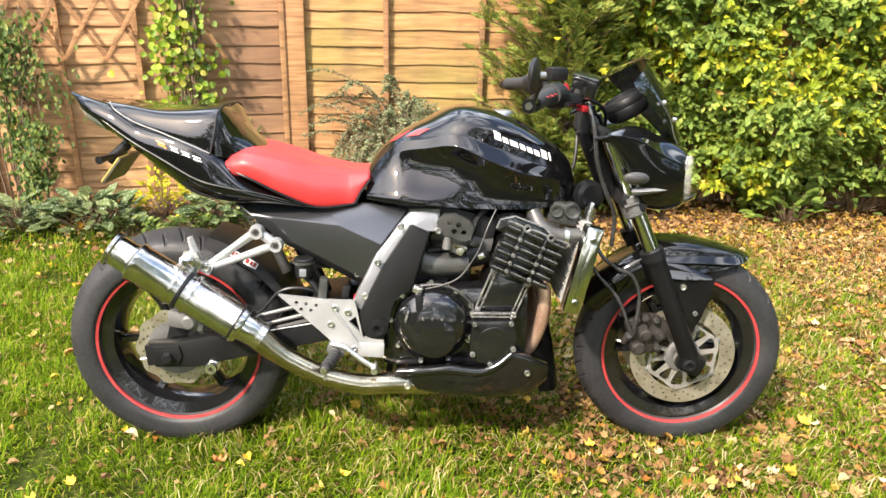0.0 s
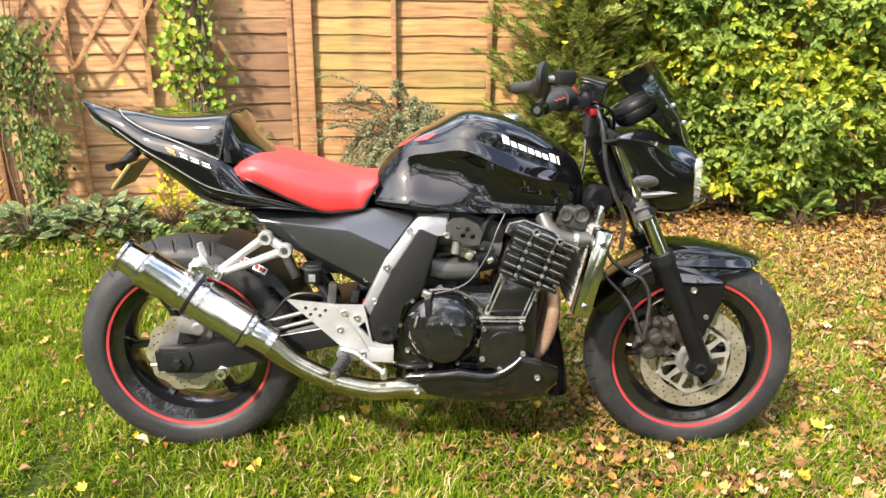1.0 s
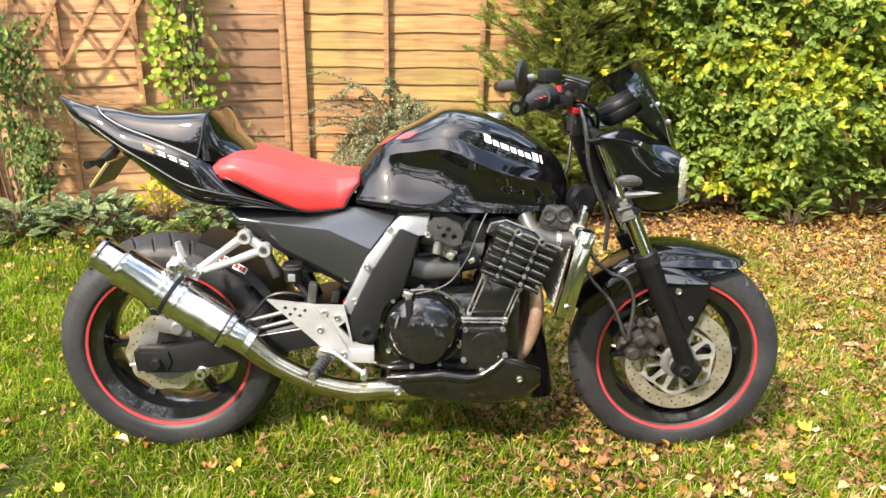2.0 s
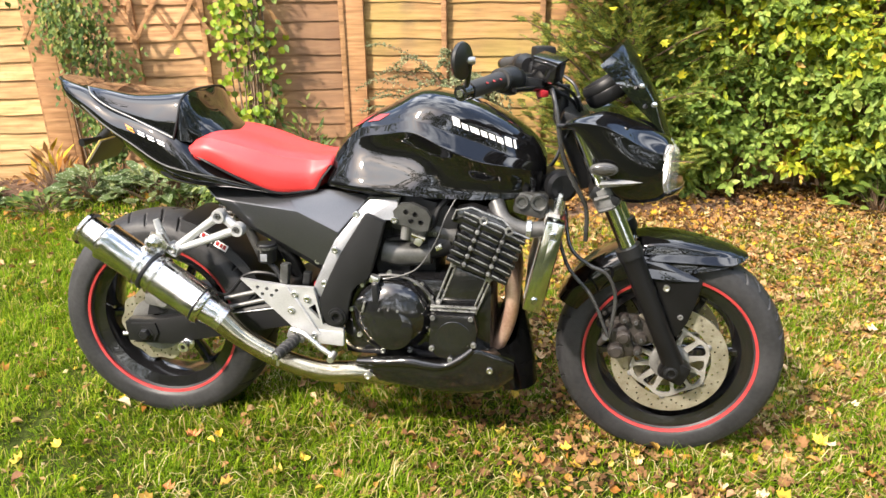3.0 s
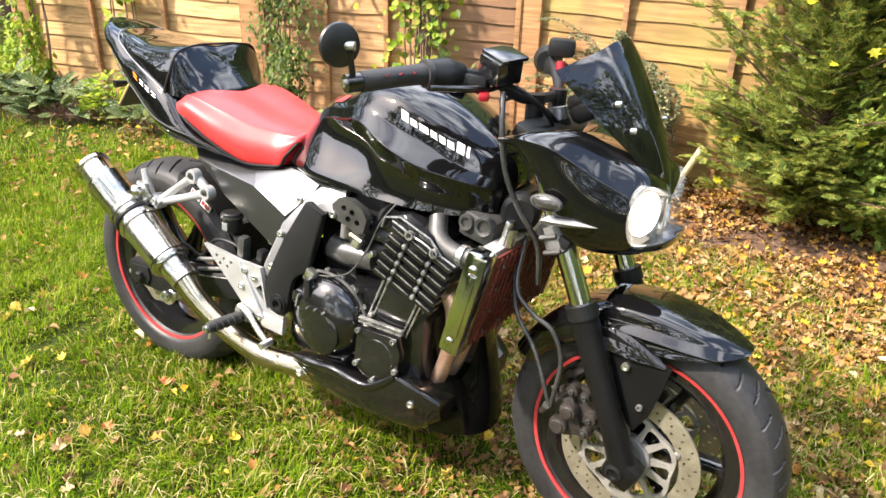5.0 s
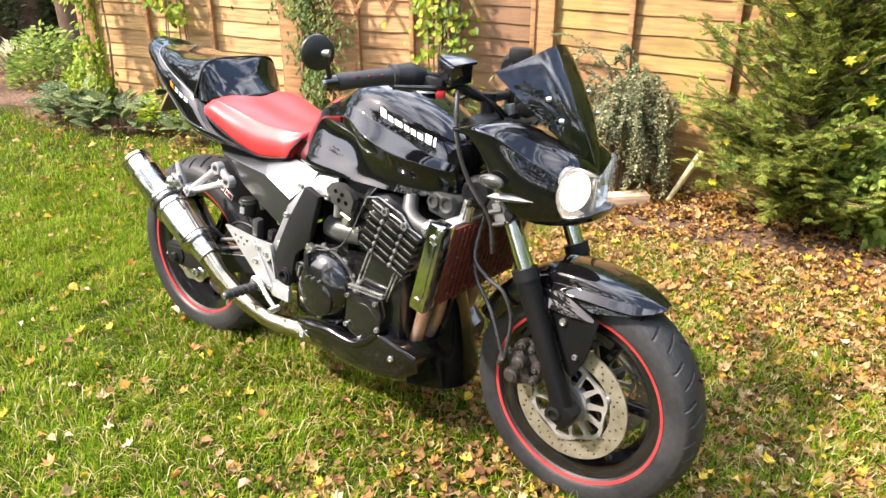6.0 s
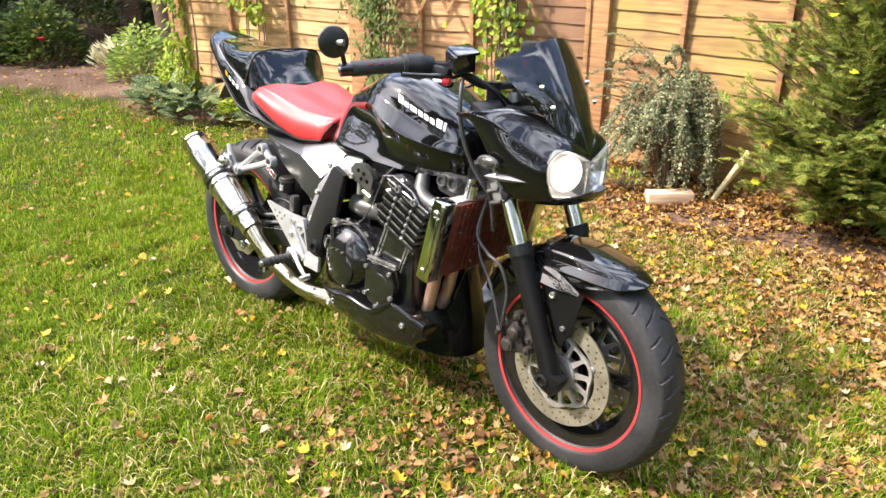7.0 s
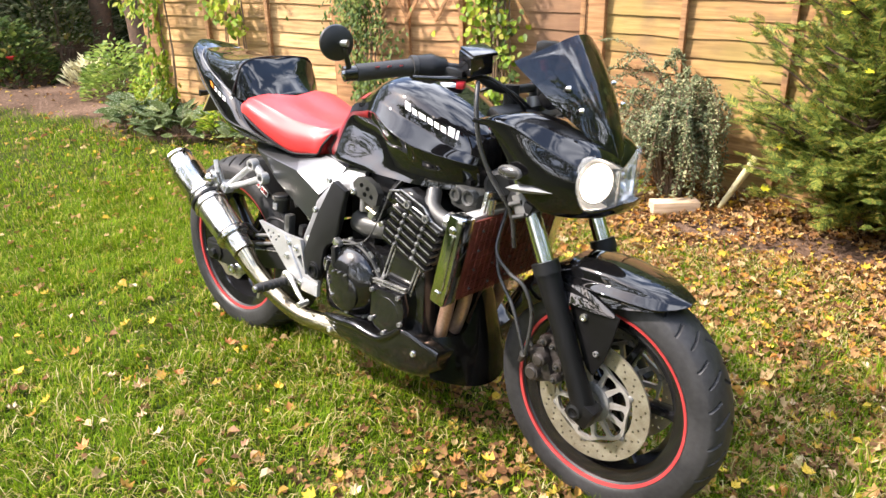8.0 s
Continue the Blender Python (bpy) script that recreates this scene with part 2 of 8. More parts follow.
lit_b_.inputs["Base Color"].default_value, lit_b_.inputs["Metallic"].default_value, lit_b_.inputs["Roughness"].default_value = (0.9, 0.86, 0.78, 1), 1.0, 0.16
lit_b_.inputs["Emission Color"].default_value, lit_b_.inputs["Emission Strength"].default_value = (1.0, 0.92, 0.80, 1), 0.28
mirror_glass, mt_, mb_ = nodes_of("mirror_glass")
mb_.inputs["Base Color"].default_value, mb_.inputs["Metallic"].default_value, mb_.inputs["Roughness"].default_value = (0.8, 0.8, 0.8, 1), 1.0, 0.02

grass_mat = foliage("grass_blades", [(0.0, (0.058, 0.110, 0.006)), (0.35, (0.118, 0.212, 0.008)), (0.70, (0.208, 0.32, 0.012)), (0.84, (0.295, 0.355, 0.022)), (0.94, (0.39, 0.34, 0.08)), (1.0, (0.52, 0.42, 0.19))], 0.65, 0.4, None, 0.1)
fallen_mat = foliage("fallen_leaves", [(0.0, (0.16, 0.075, 0.035)), (0.2, (0.27, 0.14, 0.058)), (0.42, (0.37, 0.22, 0.09)), (0.60, (0.46, 0.32, 0.165)), (0.70, (0.38, 0.15, 0.035)), (0.82, (0.43, 0.26, 0.06)), (0.93, (0.56, 0.40, 0.04)), (1.0, (0.56, 0.47, 0.29))], 0.6, 0.3, None, 0.1)
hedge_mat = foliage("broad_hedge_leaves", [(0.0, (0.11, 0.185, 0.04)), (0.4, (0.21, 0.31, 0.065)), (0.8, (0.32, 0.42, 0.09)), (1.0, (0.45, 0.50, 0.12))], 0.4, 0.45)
# lighter copy with sunlight put into its lime, plus yellow and rusty leaves
hedge_sunlit_lime_mat = foliage("sunlit_lime_hedge_leaves", [(0.0, (0.20, 0.28, 0.03)), (0.45, (0.33, 0.41, 0.04)), (0.8, (0.48, 0.50, 0.045)), (0.94, (0.64, 0.54, 0.05)), (1.0, (0.56, 0.30, 0.10))], 0.4, 0.45)
conifer_mat = foliage("conifer_sprays", [(0.0, (0.075, 0.125, 0.032)), (0.35, (0.155, 0.225, 0.05)), (0.7, (0.28, 0.335, 0.07)), (0.9, (0.45, 0.44, 0.085)), (0.97, (0.50, 0.42, 0.10)), (1.0, (0.45, 0.23, 0.08))], 0.55, 0.45)
cotoneaster_mat = foliage("small_grey_green_leaves", [(0.0, (0.085, 0.115, 0.06)), (0.4, (0.165, 0.20, 0.10)), (0.8, (0.27, 0.295, 0.165)), (1.0, (0.44, 0.41, 0.22))], 0.42, 0.35)
vine_mat = foliage("lime_vine_leaves", [(0.0, (0.10, 0.20, 0.02)), (0.4, (0.24, 0.36, 0.03)), (0.8, (0.40, 0.47, 0.05)), (1.0, (0.52, 0.47, 0.12))], 0.45, 0.45)
ivy_mat = foliage("dark_shrub_leaves", [(0.0, (0.04, 0.075, 0.018)), (0.5, (0.10, 0.16, 0.035)), (0.9, (0.21, 0.26, 0.06)), (1.0, (0.34, 0.29, 0.08))], 0.5, 0.35)
spotted_mat = foliage("spotted_lungwort_leaves", [(0.0, (0.07, 0.115, 0.045)), (0.6, (0.14, 0.19, 0.07)), (1.0, (0.26, 0.30, 0.11))], 0.5, 0.4, (0.34, 0.38, 0.26))
yellow_mat = foliage("yellow_leaves", [(0.0, (0.45, 0.45, 0.03)), (1.0, (0.66, 0.58, 0.05))], 0.5, 0.4)
flower_mat = surface("red_petals", (0.55, 0.02, 0.02), (0.7, 0.04, 0.03), (0.5, 0.6), 0, 30, 200, 0.0)

ground_mat, gt, gb = nodes_of("lawn_and_soil")
geo_n = gt.nodes.new("ShaderNodeNewGeometry")
sep = gt.nodes.new("ShaderNodeSeparateXYZ")
gt.links.new(geo_n.outputs["Position"], sep.inputs[0])
gn1, gn2 = noise_tex(gt, 3.0, 6), noise_tex(gt, 45.0, 5)
lawn = ramp(gt, mix(gt, 0.5, gn1, gn2), [(0.3, (0.012, 0.018, 0.003)), (0.5, (0.030, 0.042, 0.006)), (0.66, (0.075, 0.062, 0.02))])
soil = ramp(gt, mix(gt, 0.6, gn1, gn2), [(0.32, (0.042, 0.025, 0.016)), (0.5, (0.10, 0.062, 0.042)), (0.68, (0.19, 0.125, 0.088))])
# the bed along the fence begins where y passes the lawn's edge, which winds with x
EDGE = [(-7.0, 0.35), (-5.2, 0.75), (-4.3, 1.1), (-2.85, 1.24), (-1.5, 1.75), (-0.4, 1.98), (0.6, 1.68), (1.2, 1.74), (1.8, 1.72), (2.6, 2.0), (3.6, 2.3)]
along = gt.nodes.new("ShaderNodeMapRange")
along.inputs[1].default_value, along.inputs[2].default_value = -7.0, 3.6
gt.links.new(sep.outputs[0], along.inputs[0])
edge_y = ramp(gt, along.outputs[0], [((x + 7.0) / 10.6, (y / 3, y / 3, y / 3)) for x, y in EDGE])
off = gt.nodes.new("ShaderNodeMath")
off.operation = "MULTIPLY_ADD"
off.inputs[1].default_value = -3.0
gt.links.new(edge_y, off.inputs[0])
gt.links.new(sep.outputs[1], off.inputs[2])
wob = gt.nodes.new("ShaderNodeMath")
wob.operation = "MULTIPLY_ADD"
wob.inputs[1].default_value = 0.5
gt.links.new(gn1, wob.inputs[0])
gt.links.new(off.outputs[0], wob.inputs[2])
gt.links.new(mix(gt, span(gt, wob.outputs[0], 0.0, 1.0, 0.18, 0.34), lawn, soil), gb.inputs["Base Color"])
gb.inputs["Roughness"].default_value, gb.inputs["Specular IOR Level"].default_value = 0.95, 0.1
bumped(gt, gb, gn2, 0.8, 0.02)


# ---- shaping helpers ----
def obj(name, bm, material, parent=None, label="", smooth=40):
    me = bpy.data.meshes.new(name)
    bmesh.ops.recalc_face_normals(bm, faces=bm.faces)
    bm.to_mesh(me)
    bm.free()
    if smooth:
        me.shade_smooth()
        me.set_sharp_from_angle(angle=radians(smooth))
    me.materials.append(material)
    ob = new(name, me)
    if parent:
        ob.parent = parent
    if label:
        ob["label"] = label
    return ob


def part(name, bm, material, parent, label="", smooth=40):
    return obj(name, bm, material, parent, label, smooth)


def empty(name, m=None, parent=None):
    ob = new(name)
    ob.empty_display_size = 0.1
    if m:
        ob.matrix_basis = m
    ob.parent = parent
    return ob


def box(size, m=None, bevel=0.0, bm=None):
    bm = bm or bmesh.new()
    got = bmesh.ops.create_cube(bm, size=1.0, matrix=(m or Matrix()) @ Matrix.Diagonal((*size, 1)))
    if bevel:
        edges = {e for v in got["verts"] for e in v.link_edges}
        bmesh.ops.bevel(bm, geom=list(edges), offset=bevel, segments=2, affect="EDGES", profile=0.6)
    return bm


def ring_skin(bm, rings, close=True, caps=True):
    """Joins rings of points into a skin."""
    rows = [[bm.verts.new(p) for p in r] for r in rings]
    n = len(rows[0])
    for a, b in zip(rows, rows[1:]):
        for k in range(n if close else n - 1):
            j = (k + 1) % n
            bm.faces.new((a[k], a[j], b[j], b[k]))
    if caps and close:
        bm.faces.new(rows[0][::-1])
        bm.faces.new(rows[-1])
    return rows


def smooth_line(pts, steps=5):
    """A Catmull-Rom line through the points."""
    p = [Vector(q) for q in pts]
    p = [2 * p[0] - p[1], *p, 2 * p[-1] - p[-2]]
    out = []
    for a, b, c, d in zip(p, p[1:], p[2:], p[3:]):
        for k in range(steps):
            u = k / steps
            out.append(0.5 * (2 * b + (c - a) * u + (2 * a - 5 * b + 4 * c - d) * u * u + (3 * b - a - 3 * c + d) * u ** 3))
    return out + [p[-2]]


def tube(pts, radius, segs=12, steps=5, bm=None, flat=1.0):
    """A round bar along the points; radius may be a list, one for each point."""
    bm = bm or bmesh.new()
    line = smooth_line(pts, steps) if steps > 1 else [Vector(q) for q in pts]
    rad = radius if isinstance(radius, (list, tuple)) else [radius] * len(pts)
    rings, side = [], None
    for k, q in enumerate(line):
        d = (line[min(k + 1, len(line) - 1)] - line[max(k - 1, 0)]).normalized()
        side = side if side else d.orthogonal()
        side = (side - d * side.dot(d)).normalized()
        up = d.cross(side)
        f = min(k / max(steps, 1), len(rad) - 1)
        i = min(int(f), len(rad) - 2) if len(rad) > 1 else 0
        r = rad[i] + (rad[i + 1] - rad[i]) * (f - i) if len(rad) > 1 else rad[0]
        rings.append([q + side * (r * math.cos(a)) + up * (r * flat * math.sin(a)) for a in (2 * math.pi * s / segs for s in range(segs))])
    ring_skin(bm, rings)
    return bm


def lathe(profile, segs=48, m=None, bm=None, caps=False):
    """Turns (radius, height) pairs round the local y axis."""
    bm = bm or bmesh.new()
    m = m or Matrix()
    rings = []
    for s in range(segs):
        a = 2 * math.pi * s / segs
        rings.append([m @ Vector((r * math.cos(a), h, r * math.sin(a))) for r, h in profile])
    rings.append(rings[0])
    rows = [[bm.verts.new(p) for p in r] for r in rings[:-1]]
    for k in range(segs):
        a, b = rows[k], rows[(k + 1) % segs]
        for j in range(len(profile) - 1):
            bm.faces.new((a[j], a[j + 1], b[j + 1], b[j]))
    if caps:
        bm.faces.new([r[0] for r in rows])
        bm.faces.new([r[-1] for r in rows][::-1])
    return bm


def sheet(outline, y, thick, holes=(), bevel=0.0, bm=None, cuts=()):
    """A plate in the x-z plane, from y - thick/2 to y + thick/2, with round holes (x, z, r) and cut-outs of any outline."""
    bm2 = bmesh.new()
    loops = [[(x, z) for x, z in outline], *cuts]
    for x, z, r in holes:
        loops.append([(x + r * math.cos(2 * math.pi * k / 10), z + r * math.sin(2 * math.pi * k / 10)) for k in range(10)])
    edges = []
    for lp in loops:
        vs = [bm2.verts.new((x, y - thick / 2, z)) for x, z in lp]
        edges += [bm2.edges.new((vs[k], vs[(k + 1) % len(vs)])) for k in range(len(vs))]
    if holes or cuts:
        bmesh.ops.triangle_fill(bm2, edges=edges, use_beauty=True)
    else:
        bm2.faces.new(list(bm2.verts))
    got = bmesh.ops.extrude_face_region(bm2, geom=list(bm2.faces))
    for v in got["geom"]:
        if isinstance(v, bmesh.types.BMVert):
            v.co.y += thick
    if bevel:
        rim = [e for e in bm2.edges if e.is_manifold and len(e.link_faces) == 2 and e.calc_face_angle(0) > 0.9]
        bmesh.ops.bevel(bm2, geom=rim, offset=bevel, segments=2, affect="EDGES", profile=0.6)
    if bm is None:
        return bm2
    me = bpy.data.meshes.new("tmp")
    bm2.to_mesh(me)
    bm2.free()
    bm.from_mesh(me)
    bpy.data.meshes.remove(me)
    return bm


def hull_skin(stations, steps=5, across=3):
    """A body symmetric about y = 0: stations (x, half-profile of (y, z) from the top's middle down), smoothed both ways."""
    bm = bmesh.new()
    lines = []
    for k in range(len(stations[0][1])):
        lines.append(smooth_line([(x, *prof[k]) for x, prof in stations], steps))
    rings = []
    for j in range(len(lines[0])):
        half = smooth_line([ln[j] for ln in lines], across)
        right = [Vector((p.x, -max(p.y, 0.0), p.z)) for p in half]
        left = [Vector((p.x, max(p.y, 0.0), p.z)) for p in half[1:]]
        if half[-1].y < 1e-4:
            left = left[:-1]
        rings.append(left[::-1] + right)
    ring_skin(bm, rings)
    bmesh.ops.remove_doubles(bm, verts=bm.verts, dist=0.0002)
    return bm


def crisp(prof, *sharp):
    """Sets close neighbours beside some of a profile's points, so that the smoothed skin keeps a crease there."""
    out = []
    for k, p in enumerate(prof):
        if k in sharp:
            a, b = prof[k - 1], prof[k + 1]
            out += [(p[0] + (a[0] - p[0]) * 0.14, p[1] + (a[1] - p[1]) * 0.14), p, (p[0] + (b[0] - p[0]) * 0.14, p[1] + (b[1] - p[1]) * 0.14)]
        else:
            out.append(p)
    return out


def creased(stations, *sharp):
    return [(x, crisp(prof, *sharp)) for x, prof in stations]


def uncapped(bm):
    """Takes away the flat end faces."""
    bmesh.ops.delete(bm, geom=[f for f in bm.faces if len(f.verts) > 8], context="FACES")
    return bm


def rows_skin(rows, steps=4, thick=0.02):
    """A panel through rows of (x, y, z) points, closed by a back face moved inwards (towards y = 0)."""
    bm = bmesh.new()
    lines = [smooth_line(r, steps) for r in rows]
    sgn = 1 if rows[0][0][1] < 0 else -1
    back = [[p + Vector((0, sgn * thick, 0)) for p in ln] for ln in (lines[-1], lines[0])]
    ring_skin(bm, lines + back + [lines[0]], close=False)
    for end in (0, -1):
        bm.faces.new([bm.verts.new(ln[end]) for ln in lines + back])
    bmesh.ops.remove_doubles(bm, verts=bm.verts, dist=0.0003)
    return bm


def folded(corners, faces, side, thick=0.016, fold=0.004):
    """A panel of flat facets: corners (x, half-width, z), folded along their shared edges, given a back and soft edges."""
    bm = bmesh.new()
    vs = [bm.verts.new((x, y * side, z)) for x, y, z in corners]
    front = [bm.faces.new([vs[k] for k in f]) for f in faces]
    got = bmesh.ops.extrude_face_region(bm, geom=front)
    for v in got["geom"]:
        if isinstance(v, bmesh.types.BMVert):
            v.co.y -= thick * side
    bmesh.ops.recalc_face_normals(bm, faces=bm.faces)
    rim = [e for e in bm.edges if e.is_manifold and e.calc_face_angle(0) > 0.12]
    bmesh.ops.bevel(bm, geom=rim, offset=fold, segments=2, affect="EDGES", profile=0.6)
    return bm


def bolt(x, y, z, r=0.008, out=-1, bm=None):
    """A domed socket screw whose head looks along y."""
    m = pose(x, y, z) @ Matrix.Diagonal((1, out, 1, 1))
    return lathe([(0.0005, 0.002), (r * 0.45, 0.002), (r * 0.5, 0.005), (r * 0.85, 0.005), (r, 0.003), (r, -0.004)], 14, m, bm)


def raw_mesh(name, verts, faces_n, material, parent=None, label=""):
    """Many equal faces from arrays: verts (n, 3) and faces (m, 3)."""
    me = bpy.data.meshes.new(name)
    me.vertices.add(len(verts))
    me.vertices.foreach_set("co", verts.astype(np.float32).ravel())
    me.loops.add(faces_n.size)
    me.loops.foreach_set("vertex_index", faces_n.astype(np.int32).ravel())
    me.polygons.add(len(faces_n))
    me.polygons.foreach_set("loop_start", np.arange(0, faces_n.size, faces_n.shape[1], dtype=np.int32))
    me.update(calc_edges=True)
    me.validate()
    me.materials.append(material)
    ob = new(name, me)
    if parent:
        ob.parent = parent
    if label:
        ob["label"] = label
    return ob


rng = np.random.default_rng(7)
OVATE = (np.array([(0, 0, 0), (-0.26, 0.35, 0.05), (0.26, 0.35, 0.05), (0, 0.4, -0.02), (-0.2, 0.7, 0.04), (0.2, 0.7, 0.04), (0, 1.0, -0.06)], float),
         np.array([(0, 3, 1), (0, 2, 3), (1, 3, 4), (3, 2, 5), (4, 3, 6), (3, 5, 6)]))
LANCE = (np.array([(0, 0, 0), (-0.12, 0.4, 0.03), (0.12, 0.4, 0.03), (0, 1.0, -0.05)], float), np.array([(0, 2, 1), (1, 2, 3)]))
LOBED = (np.array([(0, 0, 0), (-0.2, 0.12, 0.02), (-0.5, 0.25, 0.1), (-0.22, 0.42, 0.0), (-0.42, 0.72, 0.12), (-0.14, 0.66, 0.02), (0, 1.0, 0.1),
                   (0.14, 0.66, 0.02), (0.42, 0.72, 0.1), (0.22, 0.42, 0.0), (0.5, 0.25, 0.12), (0.2, 0.12, 0.02), (0, 0.4, -0.04)], float),
         np.array([(12, k, (k + 1) % 12) for k in range(12)]))
ROUND = (np.array([(0, 0, 0), (-0.3, 0.04, 0.06), (-0.47, 0.38, 0.12), (-0.34, 0.74, 0.06), (0, 0.96, -0.1), (0.34, 0.74, 0.06), (0.47, 0.38, 0.12), (0.3, 0.04, 0.06), (0, 0.45, -0.05)], float),
         np.array([(8, 0, 1), (8, 1, 2), (8, 2, 3), (8, 3, 4), (8, 4, 5), (8, 5, 6), (8, 6, 7), (8, 7, 0)]))
HEART = (np.array([(0, 0, 0), (-0.36, -0.08, 0.05), (-0.5, 0.28, 0.06), (-0.26, 0.7, 0.03), (0, 1.0, -0.08), (0.26, 0.7, 0.03), (0.5, 0.28, 0.06), (0.36, -0.08, 0.05), (0, 0.4, -0.03)], float),
         np.array([(8, k, (k + 1) % 8) for k in range(8)]))


def scatter(shape, places, aims, ups, sizes):
    """Copies of a leaf shape: its length along aims, its face towards ups. Returns arrays of verts and faces."""
    v0, f0 = shape
    a = aims / np.linalg.norm(aims, axis=1, keepdims=True)
    s = np.cross(a, ups)
    s /= np.linalg.norm(s, axis=1, keepdims=True) + 1e-9
    u = np.cross(s, a)
    loc = v0[None] * sizes[:, None, None]
    verts = places[:, None] + loc[..., :1] * s[:, None] + loc[..., 1:2] * a[:, None] + loc[..., 2:] * u[:, None]
    faces = f0[None] + (np.arange(len(places)) * len(v0))[:, None, None]
    return verts.reshape(-1, 3), faces.reshape(-1, 3)


def joined(groups):
    vs, fs, n = [], [], 0
    for v, f in groups:
        vs.append(v)
        fs.append(f + n)
        n += len(v)
    return np.concatenate(vs), np.concatenate(fs)


def surface_finder(ob):
    """Rays along y onto a part, from its right (-1) or left (1) side: the place and normal met."""
    me = ob.data
    tree = BVHTree.FromPolygons([v.co for v in me.vertices], [tuple(p.vertices) for p in me.polygons])

    def find(x, z, side):
        place, nrm, _, _ = tree.ray_cast(Vector((x, side * 1.0, z)), Vector((0, -side, 0)))
        return (place, nrm) if place else (Vector((x, side * 0.1, z)), Vector((0, side, 0)))

    return find


def decal(find, quads, side, lift=0.0012, n=4):
    """Thin marks laid on a surface: each quad of (x, z) corners becomes a small patch that follows it."""
    bm = bmesh.new()
    for a, b, c, d in quads:
        a, b, c, d = (Vector(q) for q in (a, b, c, d))
        rows = []
        for i in range(n + 1):
            r = []
            for j in range(n + 1):
                u, v = i / n, j / n
                p = (a * (1 - u) + b * u) * (1 - v) + (d * (1 - u) + c * u) * v
                place, nrm = find(p.x, p.y, side)
                if nrm.y * side < 0:
                    nrm = -nrm
                r.append(bm.verts.new(place + nrm * lift))
            rows.append(r)
        for i in range(n):
            for j in range(n):
                bm.faces.new((rows[i][j], rows[i + 1][j], rows[i + 1][j + 1], rows[i][j + 1]))
    return bm


# ---- ground ----
def ground_height(x, y):
    return 0.012 * math.sin(x * 2.1 + 1.0) * math.cos(y * 1.7) + 0.05 * max(0.0, min(1.0, (y - 0.2 * x - 1.75) / 0.5))


bm = bmesh.new()
xs = [-60, -20, -9] + [-6 + 0.25 * k for k in range(49)] + [9, 20, 60]
ys = [-60, -20, -6] + [-2.5 + 0.25 * k for k in range(23)] + [6, 20, 60]
grid = [[bm.verts.new((x, y, ground_height(x, y))) for x in xs] for y in ys]
for j in range(len(ys) - 1):
    for i in range(len(xs) - 1):
        bm.faces.new((grid[j][i], grid[j][i + 1], grid[j + 1][i + 1], grid[j + 1][i]))
tagged(obj("ground", bm, ground_mat, smooth=80), "lawn with bare leaf-strewn soil along the fence", "ground", kind="structure")

# ---- fence frame: posts, battens; its boards come last ----
LEFT = math.atan2(0.237, 1.0)          # the run beyond the middle post turns towards the lawn
PANELS = []                            # (panel object, length, boards' material)


def panel_frame(name, start, heading, length, battens, label, board):
    pan = tagged(empty(name, pose(*start, 0, 0, heading)), label, "fence", kind="structure")
    for x in battens:
        bm = box((0.029, 0.03, 1.72), pose(x, -0.033, 0.9), 0.003)
        part("batten", bm, post_wood, pan)
    part("capping", box((length, 0.05, 0.03), pose(length / 2, -0.01, 1.8), 0.004), post_wood, pan)
    PANELS.append((pan, length, board))
    return pan


def fence_post(x, y, heading):
    bm = box((0.13, 0.1, 1.9), pose(0, 0, 0.93), 0.006)
    ob = obj("fence_post", bm, post_wood)
    ob.matrix_basis = pose(x, y, 0, 0, 0, heading)
    return tagged(ob, "square orange-brown timber fence post", "fence post", "fence posts")


panel_frame("fence_right", (-0.035, 2.5, 0.04), 0, 1.565, [0.022, 0.50, 1.04, 1.535], "mossy yellow-orange lap fence panel with waney boards", board_green)
panel_frame("fence_corner", (1.66, 2.5, 0.04), 0, 1.8, [0.02, 0.6, 1.2, 1.78], "weathered lap fence panel behind the hedge", board_orange)
panel_frame("fence_corner", (3.56, 2.5, 0.04), 0, 1.8, [0.02, 0.6, 1.2, 1.78], "weathered lap fence panel behind the hedge", board_orange)
lx, ly = -math.cos(LEFT), -math.sin(LEFT)
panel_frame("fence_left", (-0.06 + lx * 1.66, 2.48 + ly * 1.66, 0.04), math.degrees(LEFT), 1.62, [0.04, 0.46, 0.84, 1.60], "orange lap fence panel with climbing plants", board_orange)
panel_frame("fence_left", (-0.06 + lx * 3.45, 2.48 + ly * 3.45, 0.04), math.degrees(LEFT), 1.71, [0.02, 0.55, 1.12, 1.69], "sunlit yellow-orange lap fence panel beside the trellis", board_sunlit)
panel_frame("fence_far", (-5.75, 3.0, 0.04), 10, 1.8, [0.02, 0.6, 1.2, 1.78], "orange lap fence panel behind the trees", board_orange)
fence_post(-0.06, 2.49, 8)
for x in (1.59, 3.5):
    fence_post(x, 2.49, 0)
for d in (1.70, 3.50):
    fence_post(-0.06 + lx * d, 2.48 + ly * d, math.degrees(LEFT))

# trellis fan nailed to the run of boards
trellis = tagged(empty("trellis", pose(-0.06 + lx * 2.0, 2.40 + ly * 2.0, 0, 0, 0, math.degrees(LEFT))), "diagonal wooden garden trellis fixed to the fence", "trellis")
for k in range(2, 7):
    x0 = 0.05 + 0.2 * k
    for sgn, dy in ((1, -0.012), (-1, 0.0)):
        bm = box((0.022, 0.008, 1.15), pose(x0 + 0.1, dy, 1.33, 0, 32 * sgn, 0), 0.002)
        part("slat", bm, post_wood, trellis)


